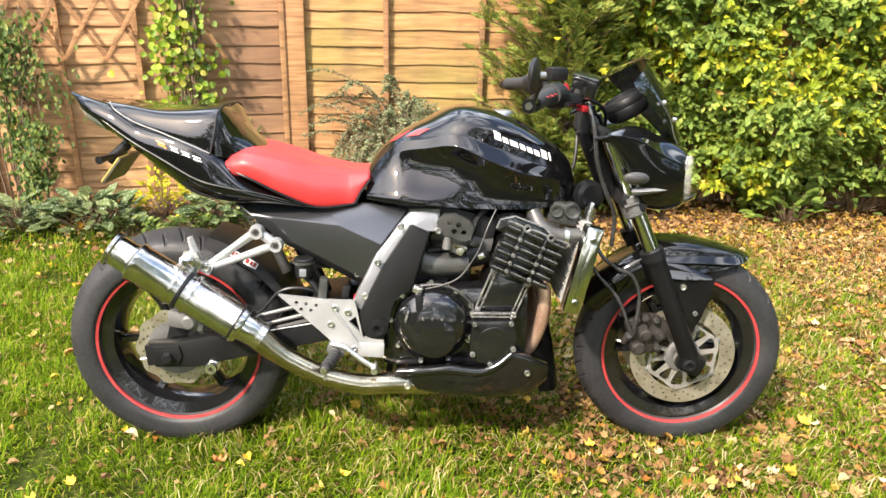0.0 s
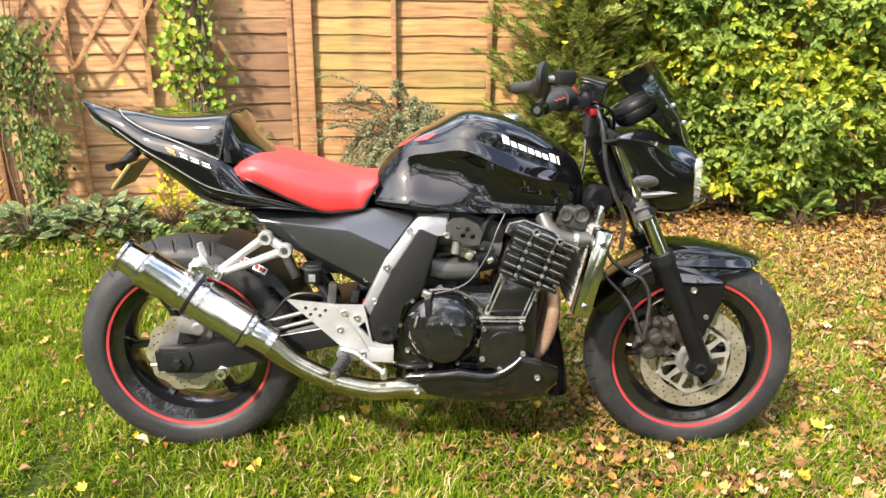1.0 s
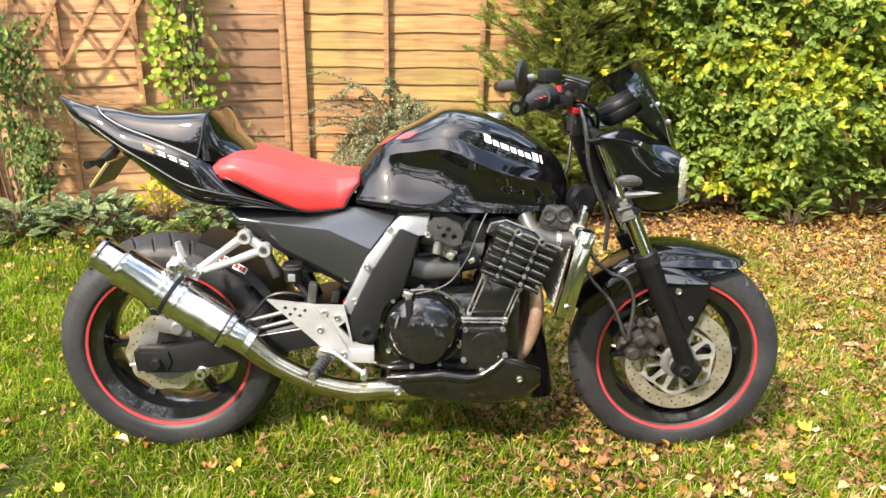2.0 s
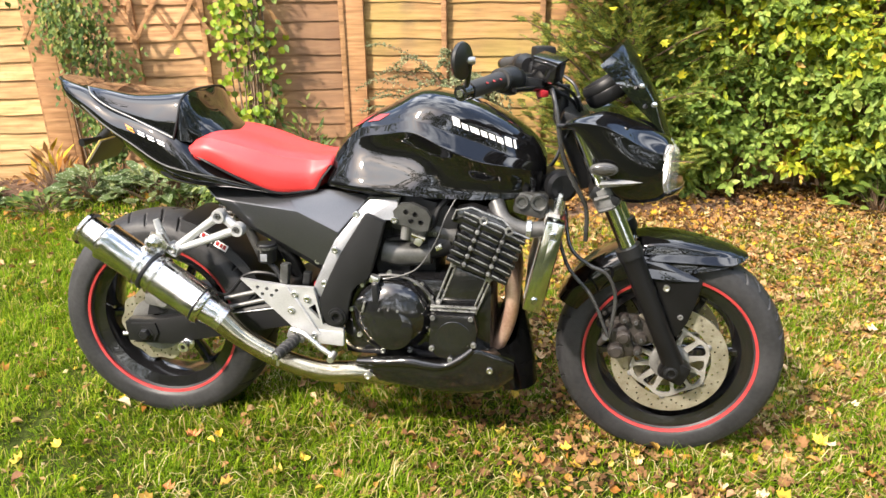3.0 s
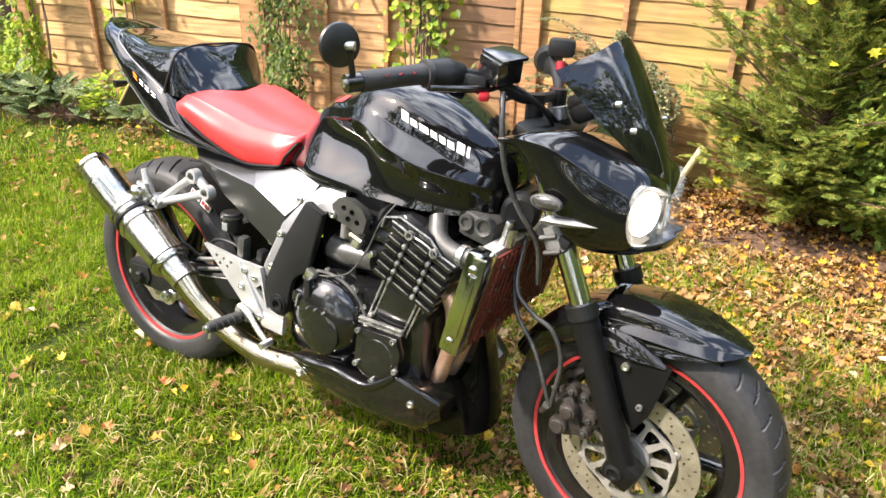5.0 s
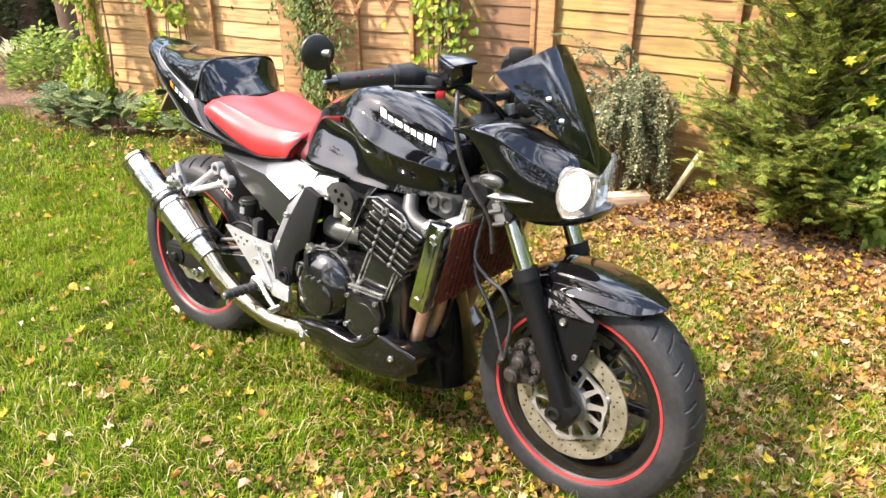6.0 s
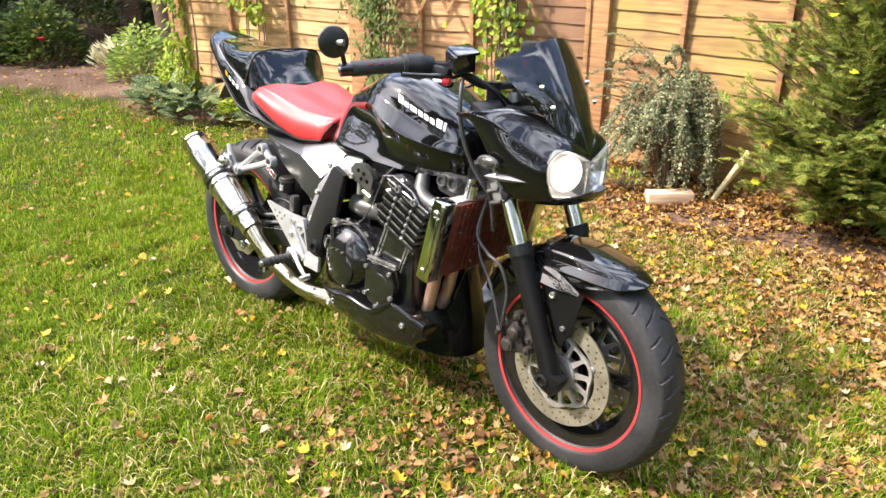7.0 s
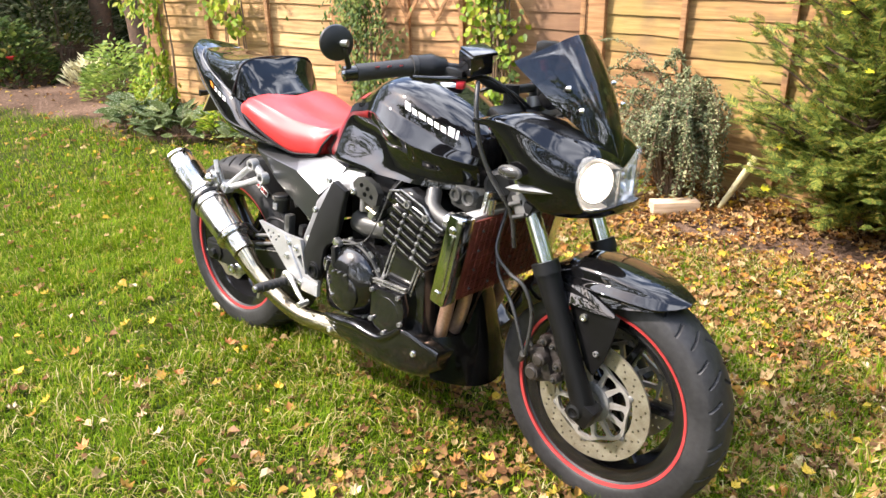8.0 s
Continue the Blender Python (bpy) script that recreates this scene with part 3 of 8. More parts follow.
# ---- plants ----
def stems(lines, radius, name, parent, material=twig):
    bm = bmesh.new()
    for pts in lines:
        tube(pts, [radius] + [radius * 0.7] * (len(pts) - 2) + [radius * 0.35], 6, 3, bm)
    return tagged(part(name, bm, material, parent), kind="stuff")


def unit(n):
    v = rng.normal(size=(n, 3))
    return v / np.linalg.norm(v, axis=1, keepdims=True)


def clumps(p, scale, cut):
    """Keeps the points that fall in the clumps of a 3D noise, which leaves uneven gaps."""
    keep = np.array([noise.noise(Vector(q) * scale) > cut for q in p])
    return p[keep]


def hedge():
    root = tagged(empty("hedge", pose(2.9, 2.35, 0)), "tall broad-leaved hedge with glossy green and yellow leaves", "hedge")
    n = 8600
    p = np.stack([rng.uniform(-1.3, 1.6, n), np.zeros(n), rng.uniform(0.05, 2.5, n)], 1)
    front = np.array([-0.26 + 0.26 * noise.noise(Vector((q[0] * 1.9, q[2] * 1.9, 3))) + 0.09 * noise.noise(Vector((q[0] * 6, q[2] * 6, 7))) + 0.42 * max(0, 0.38 - q[2]) + 0.12 * max(0, -0.9 - q[0]) - 0.05 * q[0] for q in p])
    p[:, 1] = front + np.abs(rng.normal(0, 0.1, n))
    low = 0.16 + 0.35 * np.clip((p[:, 0] - 0.15), 0, 0.6) + 0.1 * np.sin(p[:, 0] * 7)
    p = p[p[:, 2] > low + rng.uniform(-0.14, 0.1, n)]
    p = clumps(p, 4.5, -0.42)
    n = len(p)
    # each shoot carries leaves in alternating pairs, smaller towards its tip
    way = unit(n) * 0.75 + np.array([0, -0.75, 0.25])
    way /= np.linalg.norm(way, axis=1, keepdims=True)
    side = np.cross(way, unit(n))
    side /= np.linalg.norm(side, axis=1, keepdims=True)
    other = np.cross(way, side)
    length = rng.uniform(0.07, 0.17, n)
    grow = rng.uniform(0.75, 1.3, n)
    # clumps round mid-height take the lighter leaf colour, as if sunlit
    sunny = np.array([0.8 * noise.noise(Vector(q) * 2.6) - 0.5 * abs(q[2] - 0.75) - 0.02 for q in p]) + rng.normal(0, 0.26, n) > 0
    sets = {True: [], False: []}
    for k in range(7):
        arm = (side if k % 2 else other) * (1 if k % 4 < 2 else -1)
        at = p + way * (length * (k + 0.5) / 7)[:, None]
        aim = way * (0.35 + 0.12 * k) + arm * (1.0 - 0.1 * k) + unit(n) * 0.3 + np.array([0, 0, -0.12])
        up = way + unit(n) * 0.35 + np.array([-0.1, -0.25, 0.55])
        size = grow * rng.uniform(0.034, 0.062, n) * (1.12 - 0.06 * k)
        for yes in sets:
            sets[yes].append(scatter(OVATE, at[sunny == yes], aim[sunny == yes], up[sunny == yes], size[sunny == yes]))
    for name, yes, m in (("foliage", False, hedge_mat), ("foliage_yellow", True, hedge_sunlit_lime_mat)):
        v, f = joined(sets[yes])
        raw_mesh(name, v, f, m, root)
    lines = []
    for k in range(40):
        x = rng.uniform(-1.1, 1.5)
        lines.append([(x, 0.1, 0), (x + rng.uniform(-0.2, 0.2), 0.0, 0.6), (x + rng.uniform(-0.3, 0.3), -0.1, 1.3), (x + rng.uniform(-0.4, 0.4), -0.2, 2.2)])
    stems(lines, 0.012, "branchwork", root)


def spray_shape():
    """One flat feathery conifer spray: a midrib with side twigs."""
    v, f = [], []

    def sliver(a, b, w):
        a, b = np.array(a, float), np.array(b, float)
        d = (b - a) / np.linalg.norm(b - a)
        s = np.array([d[1], -d[0], 0]) * w
        n = len(v)
        v.extend([a - s, a + s, (a + b) / 2 + s * 1.3 + (0, 0, 0.02), b, (a + b) / 2 - s * 1.3 + (0, 0, 0.02)])
        f.extend([(n, n + 1, n + 2), (n, n + 2, n + 4), (n + 4, n + 2, n + 3)])

    sliver((0, 0, 0), (0, 1, -0.12), 0.03)
    for k in range(6):
        y = 0.12 + 0.14 * k
        ln = 0.42 * (1 - 0.75 * y) + 0.06
        for s in (-1, 1):
            sliver((0, y, -0.12 * y * y), (s * ln * 0.75, y + ln * 0.75, -0.12 * y * y - 0.05), 0.028)
            if k < 3:
                sliver((s * ln * 0.35, y + ln * 0.35, -0.1 * y * y), (s * ln * 0.75, y + ln * 0.3, -0.1 * y * y - 0.05), 0.022)
    return np.array(v, float), np.array(f)


def conifer():
    root = tagged(empty("conifer", pose(1.44, 2.19, 0)), "feathery green garden conifer with yellowing tips", "conifer")
    part("trunk", tube([(0.03, 0.14, 0), (0.02, 0.07, 0.35), (0.02, 0, 0.8), (0, 0.02, 1.7), (0.02, 0, 2.5)], [0.036, 0.032, 0.026, 0.015, 0.005], 9, 4), bark, root)
    # plumes: sprays set along rising, spreading branches, with gaps between
    lines, ps, ds = [], [], []
    for k in range(236):
        h = 0.22 + 1.68 * (k / 169) ** 1.05 if k < 170 else rng.uniform(0.14, 0.45)
        a = 2.4 * k + rng.uniform(-0.3, 0.3)
        ln = (0.67 - 0.27 * h) * rng.uniform(0.35, 1.1) * min(1.0, 0.62 + 0.55 * h)
        c, s = math.cos(a), math.sin(a) * 0.72
        rise = (rng.uniform(0.25, 0.75) + 0.15 * h) * min(1.0, 0.25 + 1.2 * h)
        pts = [(0.01, 0, h), (0.35 * ln * c, 0.35 * ln * s, h + 0.25 * ln * rise), (0.75 * ln * c, 0.75 * ln * s, h + 0.7 * ln * rise), (1.05 * ln * c, 1.05 * ln * s, h + ln * rise * 0.95)]
        lines.append(pts)
        way = smooth_line(pts, 10)
        for i in range(5, len(way) - 1):
            d = (way[i + 1] - way[i]).normalized()
            side = Vector((-d.y, d.x, 0)).normalized()
            for w in (-1, 1):
                if rng.uniform() < 0.82:
                    ps.append(way[i] + Vector(rng.normal(0, 0.025, 3)))
                    ds.append(d * 0.9 + side * (w * rng.uniform(0.2, 0.9)) + Vector((0, 0, rng.uniform(-0.1, 0.5))))
        ps.append(way[-1])
        ds.append(d)
    for k in range(26):
        ps.append(Vector((rng.normal(0.015, 0.03), rng.normal(0, 0.03), rng.uniform(1.7, 2.5))))
        ds.append(Vector((rng.normal(0, 0.4), rng.normal(0, 0.4), 1)))
    p, aim = np.array([tuple(q) for q in ps]), np.array([tuple(q) for q in ds])
    n = len(p)
    aim = aim + unit(n) * 0.45
    up = np.array([0, 0, 1.0]) + unit(n) * 0.6
    v, f = scatter(spray_shape(), p, aim, up, rng.uniform(0.042, 0.094, n))
    raw_mesh("foliage", v, f, conifer_mat, root)
    k = 36
    z, ang = rng.uniform(0.2, 1.6, k), rng.uniform(0, 2 * math.pi, k)
    q = np.stack([0.42 * np.cos(ang) * (1 - 0.3 * z), 0.32 * np.sin(ang) * (1 - 0.3 * z), z], 1)
    v, f = scatter(LOBED, q, unit(k), unit(k) * 0.4 + np.array([0, -0.7, 0.7]), rng.uniform(0.03, 0.055, k))
    raw_mesh("caught_foliage", v, f, yellow_mat, root, "yellow fallen leaves caught in the sprays")
    stems(lines, 0.006, "branchwork", root, bark)


def arching_shrub():
    root = tagged(empty("cotoneaster", pose(0.59, 2.24, 0.02)), "arching grey-green shrub with tiny leaves against the fence", "shrub")
    lines, ps, ds = [], [], []

    def clothe(line, first, spread):
        """Small leaves set in two close ranks along a shoot."""
        for i in range(first, len(line) - 1):
            d = (line[i + 1] - line[i]).normalized()
            side = d.cross(Vector((rng.normal(0, 0.3), rng.normal(0, 0.3), 1))).normalized()
            for w in (-1, 1, -1, 1):
                ps.append(line[i] + (line[i + 1] - line[i]) * rng.uniform(0, 1) + Vector(rng.normal(0, spread, 3)))
                ds.append(d * 0.5 + side * w)

    # weeping shoots: up from the foot, over and down again
    for k in range(112):
        a = rng.uniform(-math.pi, math.pi)
        reach = (0.29 if math.cos(a) > 0 else 0.46) * math.sqrt(rng.uniform(0.02, 1.0))
        top = (0.60 - 0.55 * reach * reach) * rng.uniform(0.55, 1.08)
        dx, dy = reach * math.cos(a), 0.62 * reach * math.sin(a) - 0.04
        droop = rng.uniform(0.05, 0.85)
        pts = [(0.05 * math.cos(a), 0.03 * math.sin(a), 0.0), (dx * 0.35, dy * 0.35, top * 0.75), (dx * 0.72, dy * 0.72, top), (dx * 0.98, dy * 0.98, top * (0.96 - 0.4 * droop)), (dx * 1.06 - 0.03, dy * 1.1, top * (0.86 - 0.88 * droop))]
        lines.append(pts)
        clothe(smooth_line(pts, 13), 9 + int(rng.integers(8)), 0.007)
    # long plumes arching up and out along the boards
    for k in range(30):
        far, top = rng.uniform(-0.62, 0.16), rng.uniform(0.42, 0.76)
        dy = rng.uniform(-0.06, 0.1)
        pts = [(0.0, 0.05, 0.2), (far * 0.35, 0.06 + dy, top * 0.82), (far * 0.75, 0.06 + dy, top), (far, 0.06 + dy, top * rng.uniform(0.9, 1.0))]
        lines.append(pts)
        clothe(smooth_line(pts, 18), 20, 0.006)
    ps, ds = np.array([tuple(q) for q in ps]), np.array([tuple(q) for q in ds])
    n = len(ps)
    v, f = scatter(OVATE, ps, ds + unit(n) * 0.35, unit(n) * 0.6 + np.array([0, -0.4, 0.8]), rng.uniform(0.012, 0.021, n))
    raw_mesh("foliage", v, f, cotoneaster_mat, root)
    stems(lines, 0.004, "branchwork", root)


def climber(name, at, width, z0, z1, count, size, mat, shape, label, category, depth=0.08, gap=-0.15, wander=0.0, bundle=0):
    root = tagged(empty(name, pose(*at, 0, 0, math.degrees(LEFT))), label, category)
    z = rng.uniform(z0, z1, count)
    w = width * (0.55 + 0.45 * np.sin(z * 3.1 + at[0]))
    p = np.stack([rng.normal(0, 1, count) * w * 0.42 + wander * np.sin(z * 4.0), -np.abs(rng.normal(0, depth, count)), z], 1)
    p = clumps(p, 6.0, gap)
    n = len(p)
    v, f = scatter(shape, p, unit(n) * 0.5 + np.array([0, -0.25, -0.7]), unit(n) * 0.4 + np.array([0, -1.0, 0.35]), rng.uniform(size * 0.6, size * 1.25, n))
    raw_mesh("foliage", v, f, mat, root)
    lines = []
    for k in range(5):
        x = rng.uniform(-0.4, 0.4) * width
        lines.append([(x * 0.5, -0.01, 0), (x, -0.02, z1 * 0.35), (x * 0.6 + wander * math.sin(2.4), -0.02, z1 * 0.7), (x + rng.uniform(-0.1, 0.1), -0.02, z1)])
    for k in range(bundle):
        # a bundle of bare brown runners beside the leaves
        x = rng.uniform(0.0, 0.11)
        lines.append([(0.03 + x * 0.3, -0.01, 0)] + [(x + rng.normal(0, 0.012), -0.015 - rng.uniform(0, 0.03), z1 * q) for q in (0.25, 0.5, 0.75, 1.0)])
    stems(lines, 0.007, "branchwork", root)
    return root


def on_left(d, off=0.0, z=0.0):
    return (-0.06 + lx * d + math.sin(LEFT) * off, 2.46 + ly * d - math.cos(LEFT) * off, z)


def mound(name, at, radius, height, count, size, mat, shape, label, category, rise=0.35):
    root = tagged(empty(name, pose(*at)), label, category)
    a, r = rng.uniform(0, 2 * math.pi, count), np.sqrt(rng.uniform(0, 1, count))
    z = height * np.sqrt(np.clip(1 - r * r, 0, 1)) * rng.uniform(0.35, 1.05, count)
    p = np.stack([radius * r * np.cos(a), radius * 0.7 * r * np.sin(a), z + 0.02], 1)
    out = np.stack([np.cos(a), np.sin(a), np.full(count, rise)], 1)
    v, f = scatter(shape, p, out + unit(count) * 0.5, np.array([0, -0.3, 1.0]) + unit(count) * 0.45, rng.uniform(size * 0.6, size * 1.2, count))
    raw_mesh("foliage", v, f, mat, root)
    lines = [[(0.3 * q[0], 0.3 * q[1], 0), (0.7 * q[0], 0.7 * q[1], q[2] * 0.6), tuple(q)] for q in p[:: max(1, count // 40)]]
    stems(lines, 0.003, "branchwork", root)
    return root


hedge()
conifer()
arching_shrub()
vine = climber("climbing_vine", on_left(0.62, 0.05), 0.24, 0.25, 1.75, 760, 0.038, vine_mat, ROUND, "lime-green climbing vine on the fence", "vine", 0.06, -0.1, 0.0, 14)
z = rng.uniform(0.2, 1.7, 520)
p = clumps(np.stack([rng.normal(0.06, 0.07, 520), -np.abs(rng.normal(0.01, 0.04, 520)), z], 1), 7.0, -0.05)
v, f = scatter(ROUND, p, unit(len(p)) * 0.9 + np.array([0, -0.3, -0.4]), unit(len(p)) * 0.8 + np.array([0, -1.0, 0.3]), rng.uniform(0.02, 0.045, len(p)))
raw_mesh("foliage", v, f, hedge_mat, vine, "darker green older leaves")
climber("climbing_shrub", on_left(0.50, 0.05), 0.12, 0.2, 1.5, 260, 0.045, ivy_mat, OVATE, "dark green climbing shrub on the fence", "climber", 0.05, -0.1)
climber("climbing_shrub", on_left(1.40, 0.14), 0.30, 0.03, 1.12, 2300, 0.032, ivy_mat, OVATE, "dark green climbing shrub against the fence", "climber", 0.1, -0.15, 0.05)
climber("climbing_shrub", on_left(1.50, 0.08), 0.20, 0.45, 1.35, 900, 0.034, ivy_mat, OVATE, "dark green climbing shrub against the fence", "climber", 0.08, -0.1, 0.05)
climber("climbing_vine", on_left(2.62, 0.06), 0.4, 0.3, 1.75, 800, 0.042, vine_mat, HEART, "pale lime climbing vine on the fence", "vine", 0.07, -0.05, 0.06)
climber("climbing_shrub", on_left(3.3, 0.12), 0.5, 0.05, 1.6, 1500, 0.05, vine_mat, OVATE, "pale green climbing shrub against the fence", "climber", 0.12, -0.1, 0.05)
for x, y, r, k in ((-1.02, 1.80, 0.24, 130), (-1.36, 1.76, 0.17, 70), (-0.42, 1.93, 0.15, 60), (-2.1, 1.55, 0.25, 110)):
    mound("lungwort", (x, y, 0.03), r, 0.16, k, 0.105, spotted_mat, OVATE, "clump of white-spotted lungwort leaves", "plant")
for x, y, r in ((-0.78, 1.72, 0.16), (-0.5, 1.80, 0.13), (-1.55, 1.58, 0.2), (-0.2, 1.90, 0.12)):
    mound("weeds", (x, y, 0.02), r, 0.07, 150, 0.045, ivy_mat, OVATE, "low green weeds creeping over the soil", "plant", 0.5)
mound("dry_tuft", (-1.66, 1.86, 0.0), 0.13, 0.26, 70, 0.11, fallen_mat, LANCE, "tuft of dry brown grass by the fence", "grass tuft", 1.6)
mound("yellow_plant", (-0.72, 2.0, 0.03), 0.15, 0.26, 170, 0.045, yellow_mat, OVATE, "small plant with bright yellow leaves", "plant", 0.6)
mound("lungwort", (-2.85, 1.42, 0.02), 0.3, 0.16, 90, 0.17, spotted_mat, OVATE, "clump of large grey-green leaves at the lawn's edge", "plant")
mound("lungwort", (-3.3, 1.38, 0.02), 0.28, 0.2, 100, 0.16, spotted_mat, OVATE, "clump of large grey-green leaves at the lawn's edge", "plant")
mound("low_shrub", (-2.45, 1.55, 0.0), 0.24, 0.28, 420, 0.05, vine_mat, OVATE, "low pale green shrub at the lawn's edge", "shrub")
mound("low_shrub", (-3.55, 1.62, 0.0), 0.26, 0.34, 600, 0.05, vine_mat, OVATE, "low pale green shrub in the flower bed", "shrub")
mound("low_shrub", (-4.4, 1.78, 0.0), 0.44, 0.5, 1500, 0.06, hedge_mat, OVATE, "rounded green shrub in the flower bed", "shrub")
mound("dry_tuft", (-5.3, 1.9, 0.0), 0.3, 0.26, 300, 0.1, straw, LANCE, "tuft of dry straw-coloured grass in the flower bed", "grass tuft", 1.2)
mound("low_shrub", (-6.2, 1.55, 0.0), 0.55, 0.62, 1900, 0.075, ivy_mat, OVATE, "dark green shrub in the flower bed", "shrub")
mound("low_shrub", (-6.9, 1.05, 0.0), 0.6, 0.72, 2200, 0.08, ivy_mat, OVATE, "dark green shrub in the flower bed", "shrub")
mound("low_shrub", (-7.6, 0.3, 0.0), 0.8, 0.9, 2600, 0.09, ivy_mat, OVATE, "dark green shrub in the flower bed", "shrub")
mound("low_shrub", (-7.0, 2.3, 0.0), 1.0, 2.3, 5200, 0.08, cotoneaster_mat, OVATE, "tall grey-green shrub before the trees", "shrub")
mound("low_shrub", (-8.3, 1.4, 0.0), 1.1, 2.6, 5200, 0.09, spotted_mat, OVATE, "tall pale-leaved shrub in the flower bed", "shrub")
mound("weeds", (2.75, 2.1, 0.03), 0.2, 0.16, 90, 0.08, hedge_mat, OVATE, "low green weeds under the hedge", "plant")
mound("weeds", (3.25, 2.35, 0.03), 0.3, 0.26, 130, 0.1, ivy_mat, OVATE, "low dark green weeds under the hedge", "plant")
mound("weeds", (0.42, 2.08, 0.04), 0.12, 0.07, 60, 0.05, vine_mat, LANCE, "tuft of bright green weeds on the soil", "plant", 0.8)
mound("fern", on_left(0.28, 0.12, 0.05), 0.13, 0.42, 90, 0.07, ivy_mat, LANCE, "small fern at the foot of the fence", "plant", 0.8)
flower = tagged(empty("red_flower", pose(-5.85, 1.42, 0)), "single red garden flower on a stem", "flower")
part("stem", tube([(0, 0, 0), (0.01, 0, 0.15), (0, 0, 0.3)], 0.004, 6, 3), twig, flower)
bm = bmesh.new()
for k in range(7):
    box((0.05, 0.035, 0.008), pose(0, 0, 0.3, 0, 0, 51 * k) @ pose(0.025, 0, 0.012, 0, -35, 0), 0.003, bm)
part("petals", bm, flower_mat, flower)


def tree_trunk(x, y, lean, r):
    root = tagged(empty("tree", pose(x, y, 0)), "reddish-brown garden tree trunk before the fence", "tree")
    bm = tube([(0, 0, -0.02), (lean * 0.3, 0.02, 0.5), (lean, 0, 1.3), (lean * 1.6, 0.05, 2.6)], [r * 1.35, r, r * 0.85, r * 0.6], 14, 6)
    for v in bm.verts:
        v.co += Vector((v.co.x - lean, v.co.y, 0)) * (0.12 * noise.noise(Vector((v.co.x * 9, v.co.y * 9, v.co.z * 2))))
    part("trunk", bm, bark, root)
    lines = [[(lean, 0, 1.3), (lean + dx * 0.5, dy * 0.5, 1.9), (lean + dx, dy, 2.5)] for dx, dy in ((0.5, 0.2), (-0.5, -0.2), (0.1, -0.5))]
    stems(lines, r * 0.4, "branchwork", root, bark)
    n = 900
    p = unit(n) * (0.75 * rng.uniform(0.5, 1, n)[:, None]) + np.array([lean, 0, 2.75])
    p = clumps(p, 3.0, -0.2)
    v, f = scatter(OVATE, p, unit(len(p)), unit(len(p)) + np.array([0, 0, 0.8]), rng.uniform(0.05, 0.09, len(p)))
    raw_mesh("crown", v, f, ivy_mat, root)


tree_trunk(-3.85, 2.0, 0.03, 0.085)
tree_trunk(-4.75, 2.22, -0.14, 0.115)
tree_trunk(-6.2, 2.5, 0.1, 0.11)


# ---- the garden's other sides, behind the camera and far along: tall plain hedges and added trees ----
def closing_hedge(name, x0, y0, x1, y1, height, count):
    root = tagged(empty(name, pose(0, 0, 0)), "tall dark green hedge closing the garden", "hedge", kind="structure")
    d = np.array([x1 - x0, y1 - y0])
    ln = np.linalg.norm(d)
    d /= ln
    nrm = np.array([-d[1], d[0]])
    bm = bmesh.new()
    n = int(ln / 0.5)
    rings = []
    for k in range(n + 1):
        u = ln * k / n
        base = np.array([x0, y0]) + d * u
        ring = []
        for w, h in ((-0.4, -0.05), (-0.5, 0.5), (-0.45, 0.93), (0.0, 1.0), (0.45, 0.93), (0.5, 0.5), (0.4, -0.05)):
            bump = 0.3 * noise.noise(Vector((u * 0.9, w * 3, h * 3)))
            q = base + nrm * (w + bump * 0.6)
            ring.append((q[0], q[1], max(h, -0.05) * height * (1 + bump * (0.5 if h > 0.9 else 0))))
        rings.append(ring)
    ring_skin(bm, rings)
    part("body", bm, ivy_mat, root)
    u, h, s = rng.uniform(0, ln, count), rng.uniform(0.02, 1.05, count), rng.choice([-1.0, 1.0], count)
    w = s * (0.58 + rng.normal(0, 0.12, count)) * np.clip(1.6 - h, 0.3, 1)
    p = np.stack([x0 + d[0] * u + nrm[0] * w, y0 + d[1] * u + nrm[1] * w, h * height], 1)
    v, f = scatter(OVATE, p, unit(count), unit(count) + np.array([0, 0, 0.8]), rng.uniform(0.12, 0.24, count))
    raw_mesh("foliage", v, f, ivy_mat, root)


def closing_trees(name, x0, y0, x1, y1, low, high, count):
    """A row of tall leafy crowns with sky showing through between the clumps."""
    root = tagged(empty(name, pose(0, 0, 0)), "row of tall trees added round the garden for dark reflections and shade", "trees", kind="structure")
    d = np.array([x1 - x0, y1 - y0])
    ln = np.linalg.norm(d)
    d /= ln
    nrm = np.array([-d[1], d[0]])
    u, w, h = rng.uniform(0, ln, count), rng.normal(0, 0.7, count), rng.uniform(0.0, 1.0, count) ** 0.8
    top = np.array([low + (high - low) * (0.5 + 0.9 * noise.noise(Vector((q * 0.55, 2.0, x0)))) for q in u])
    p = np.stack([x0 + d[0] * u + nrm[0] * w, y0 + d[1] * u + nrm[1] * w, h * top], 1)
    p = clumps(p, 0.9, -0.12)
    n = len(p)
    v, f = scatter(OVATE, p, unit(n), unit(n) + np.array([0, 0, 0.6]), rng.uniform(0.16, 0.34, n))
    raw_mesh("foliage", v, f, ivy_mat, root)
    lines = []
    for k in range(int(ln / 1.6)):
        q = np.array([x0, y0]) + d * (0.8 + 1.6 * k)
        t = low * rng.uniform(0.8, 1.1)
        lines.append([(q[0], q[1], 0), (q[0] + rng.normal(0, 0.2), q[1], t * 0.4), (q[0] + rng.normal(0, 0.4), q[1] + rng.normal(0, 0.3), t * 0.75), (q[0] + rng.normal(0, 0.6), q[1] + rng.normal(0, 0.4), t)])
    stems(lines, 0.12, "branchwork", root, bark)


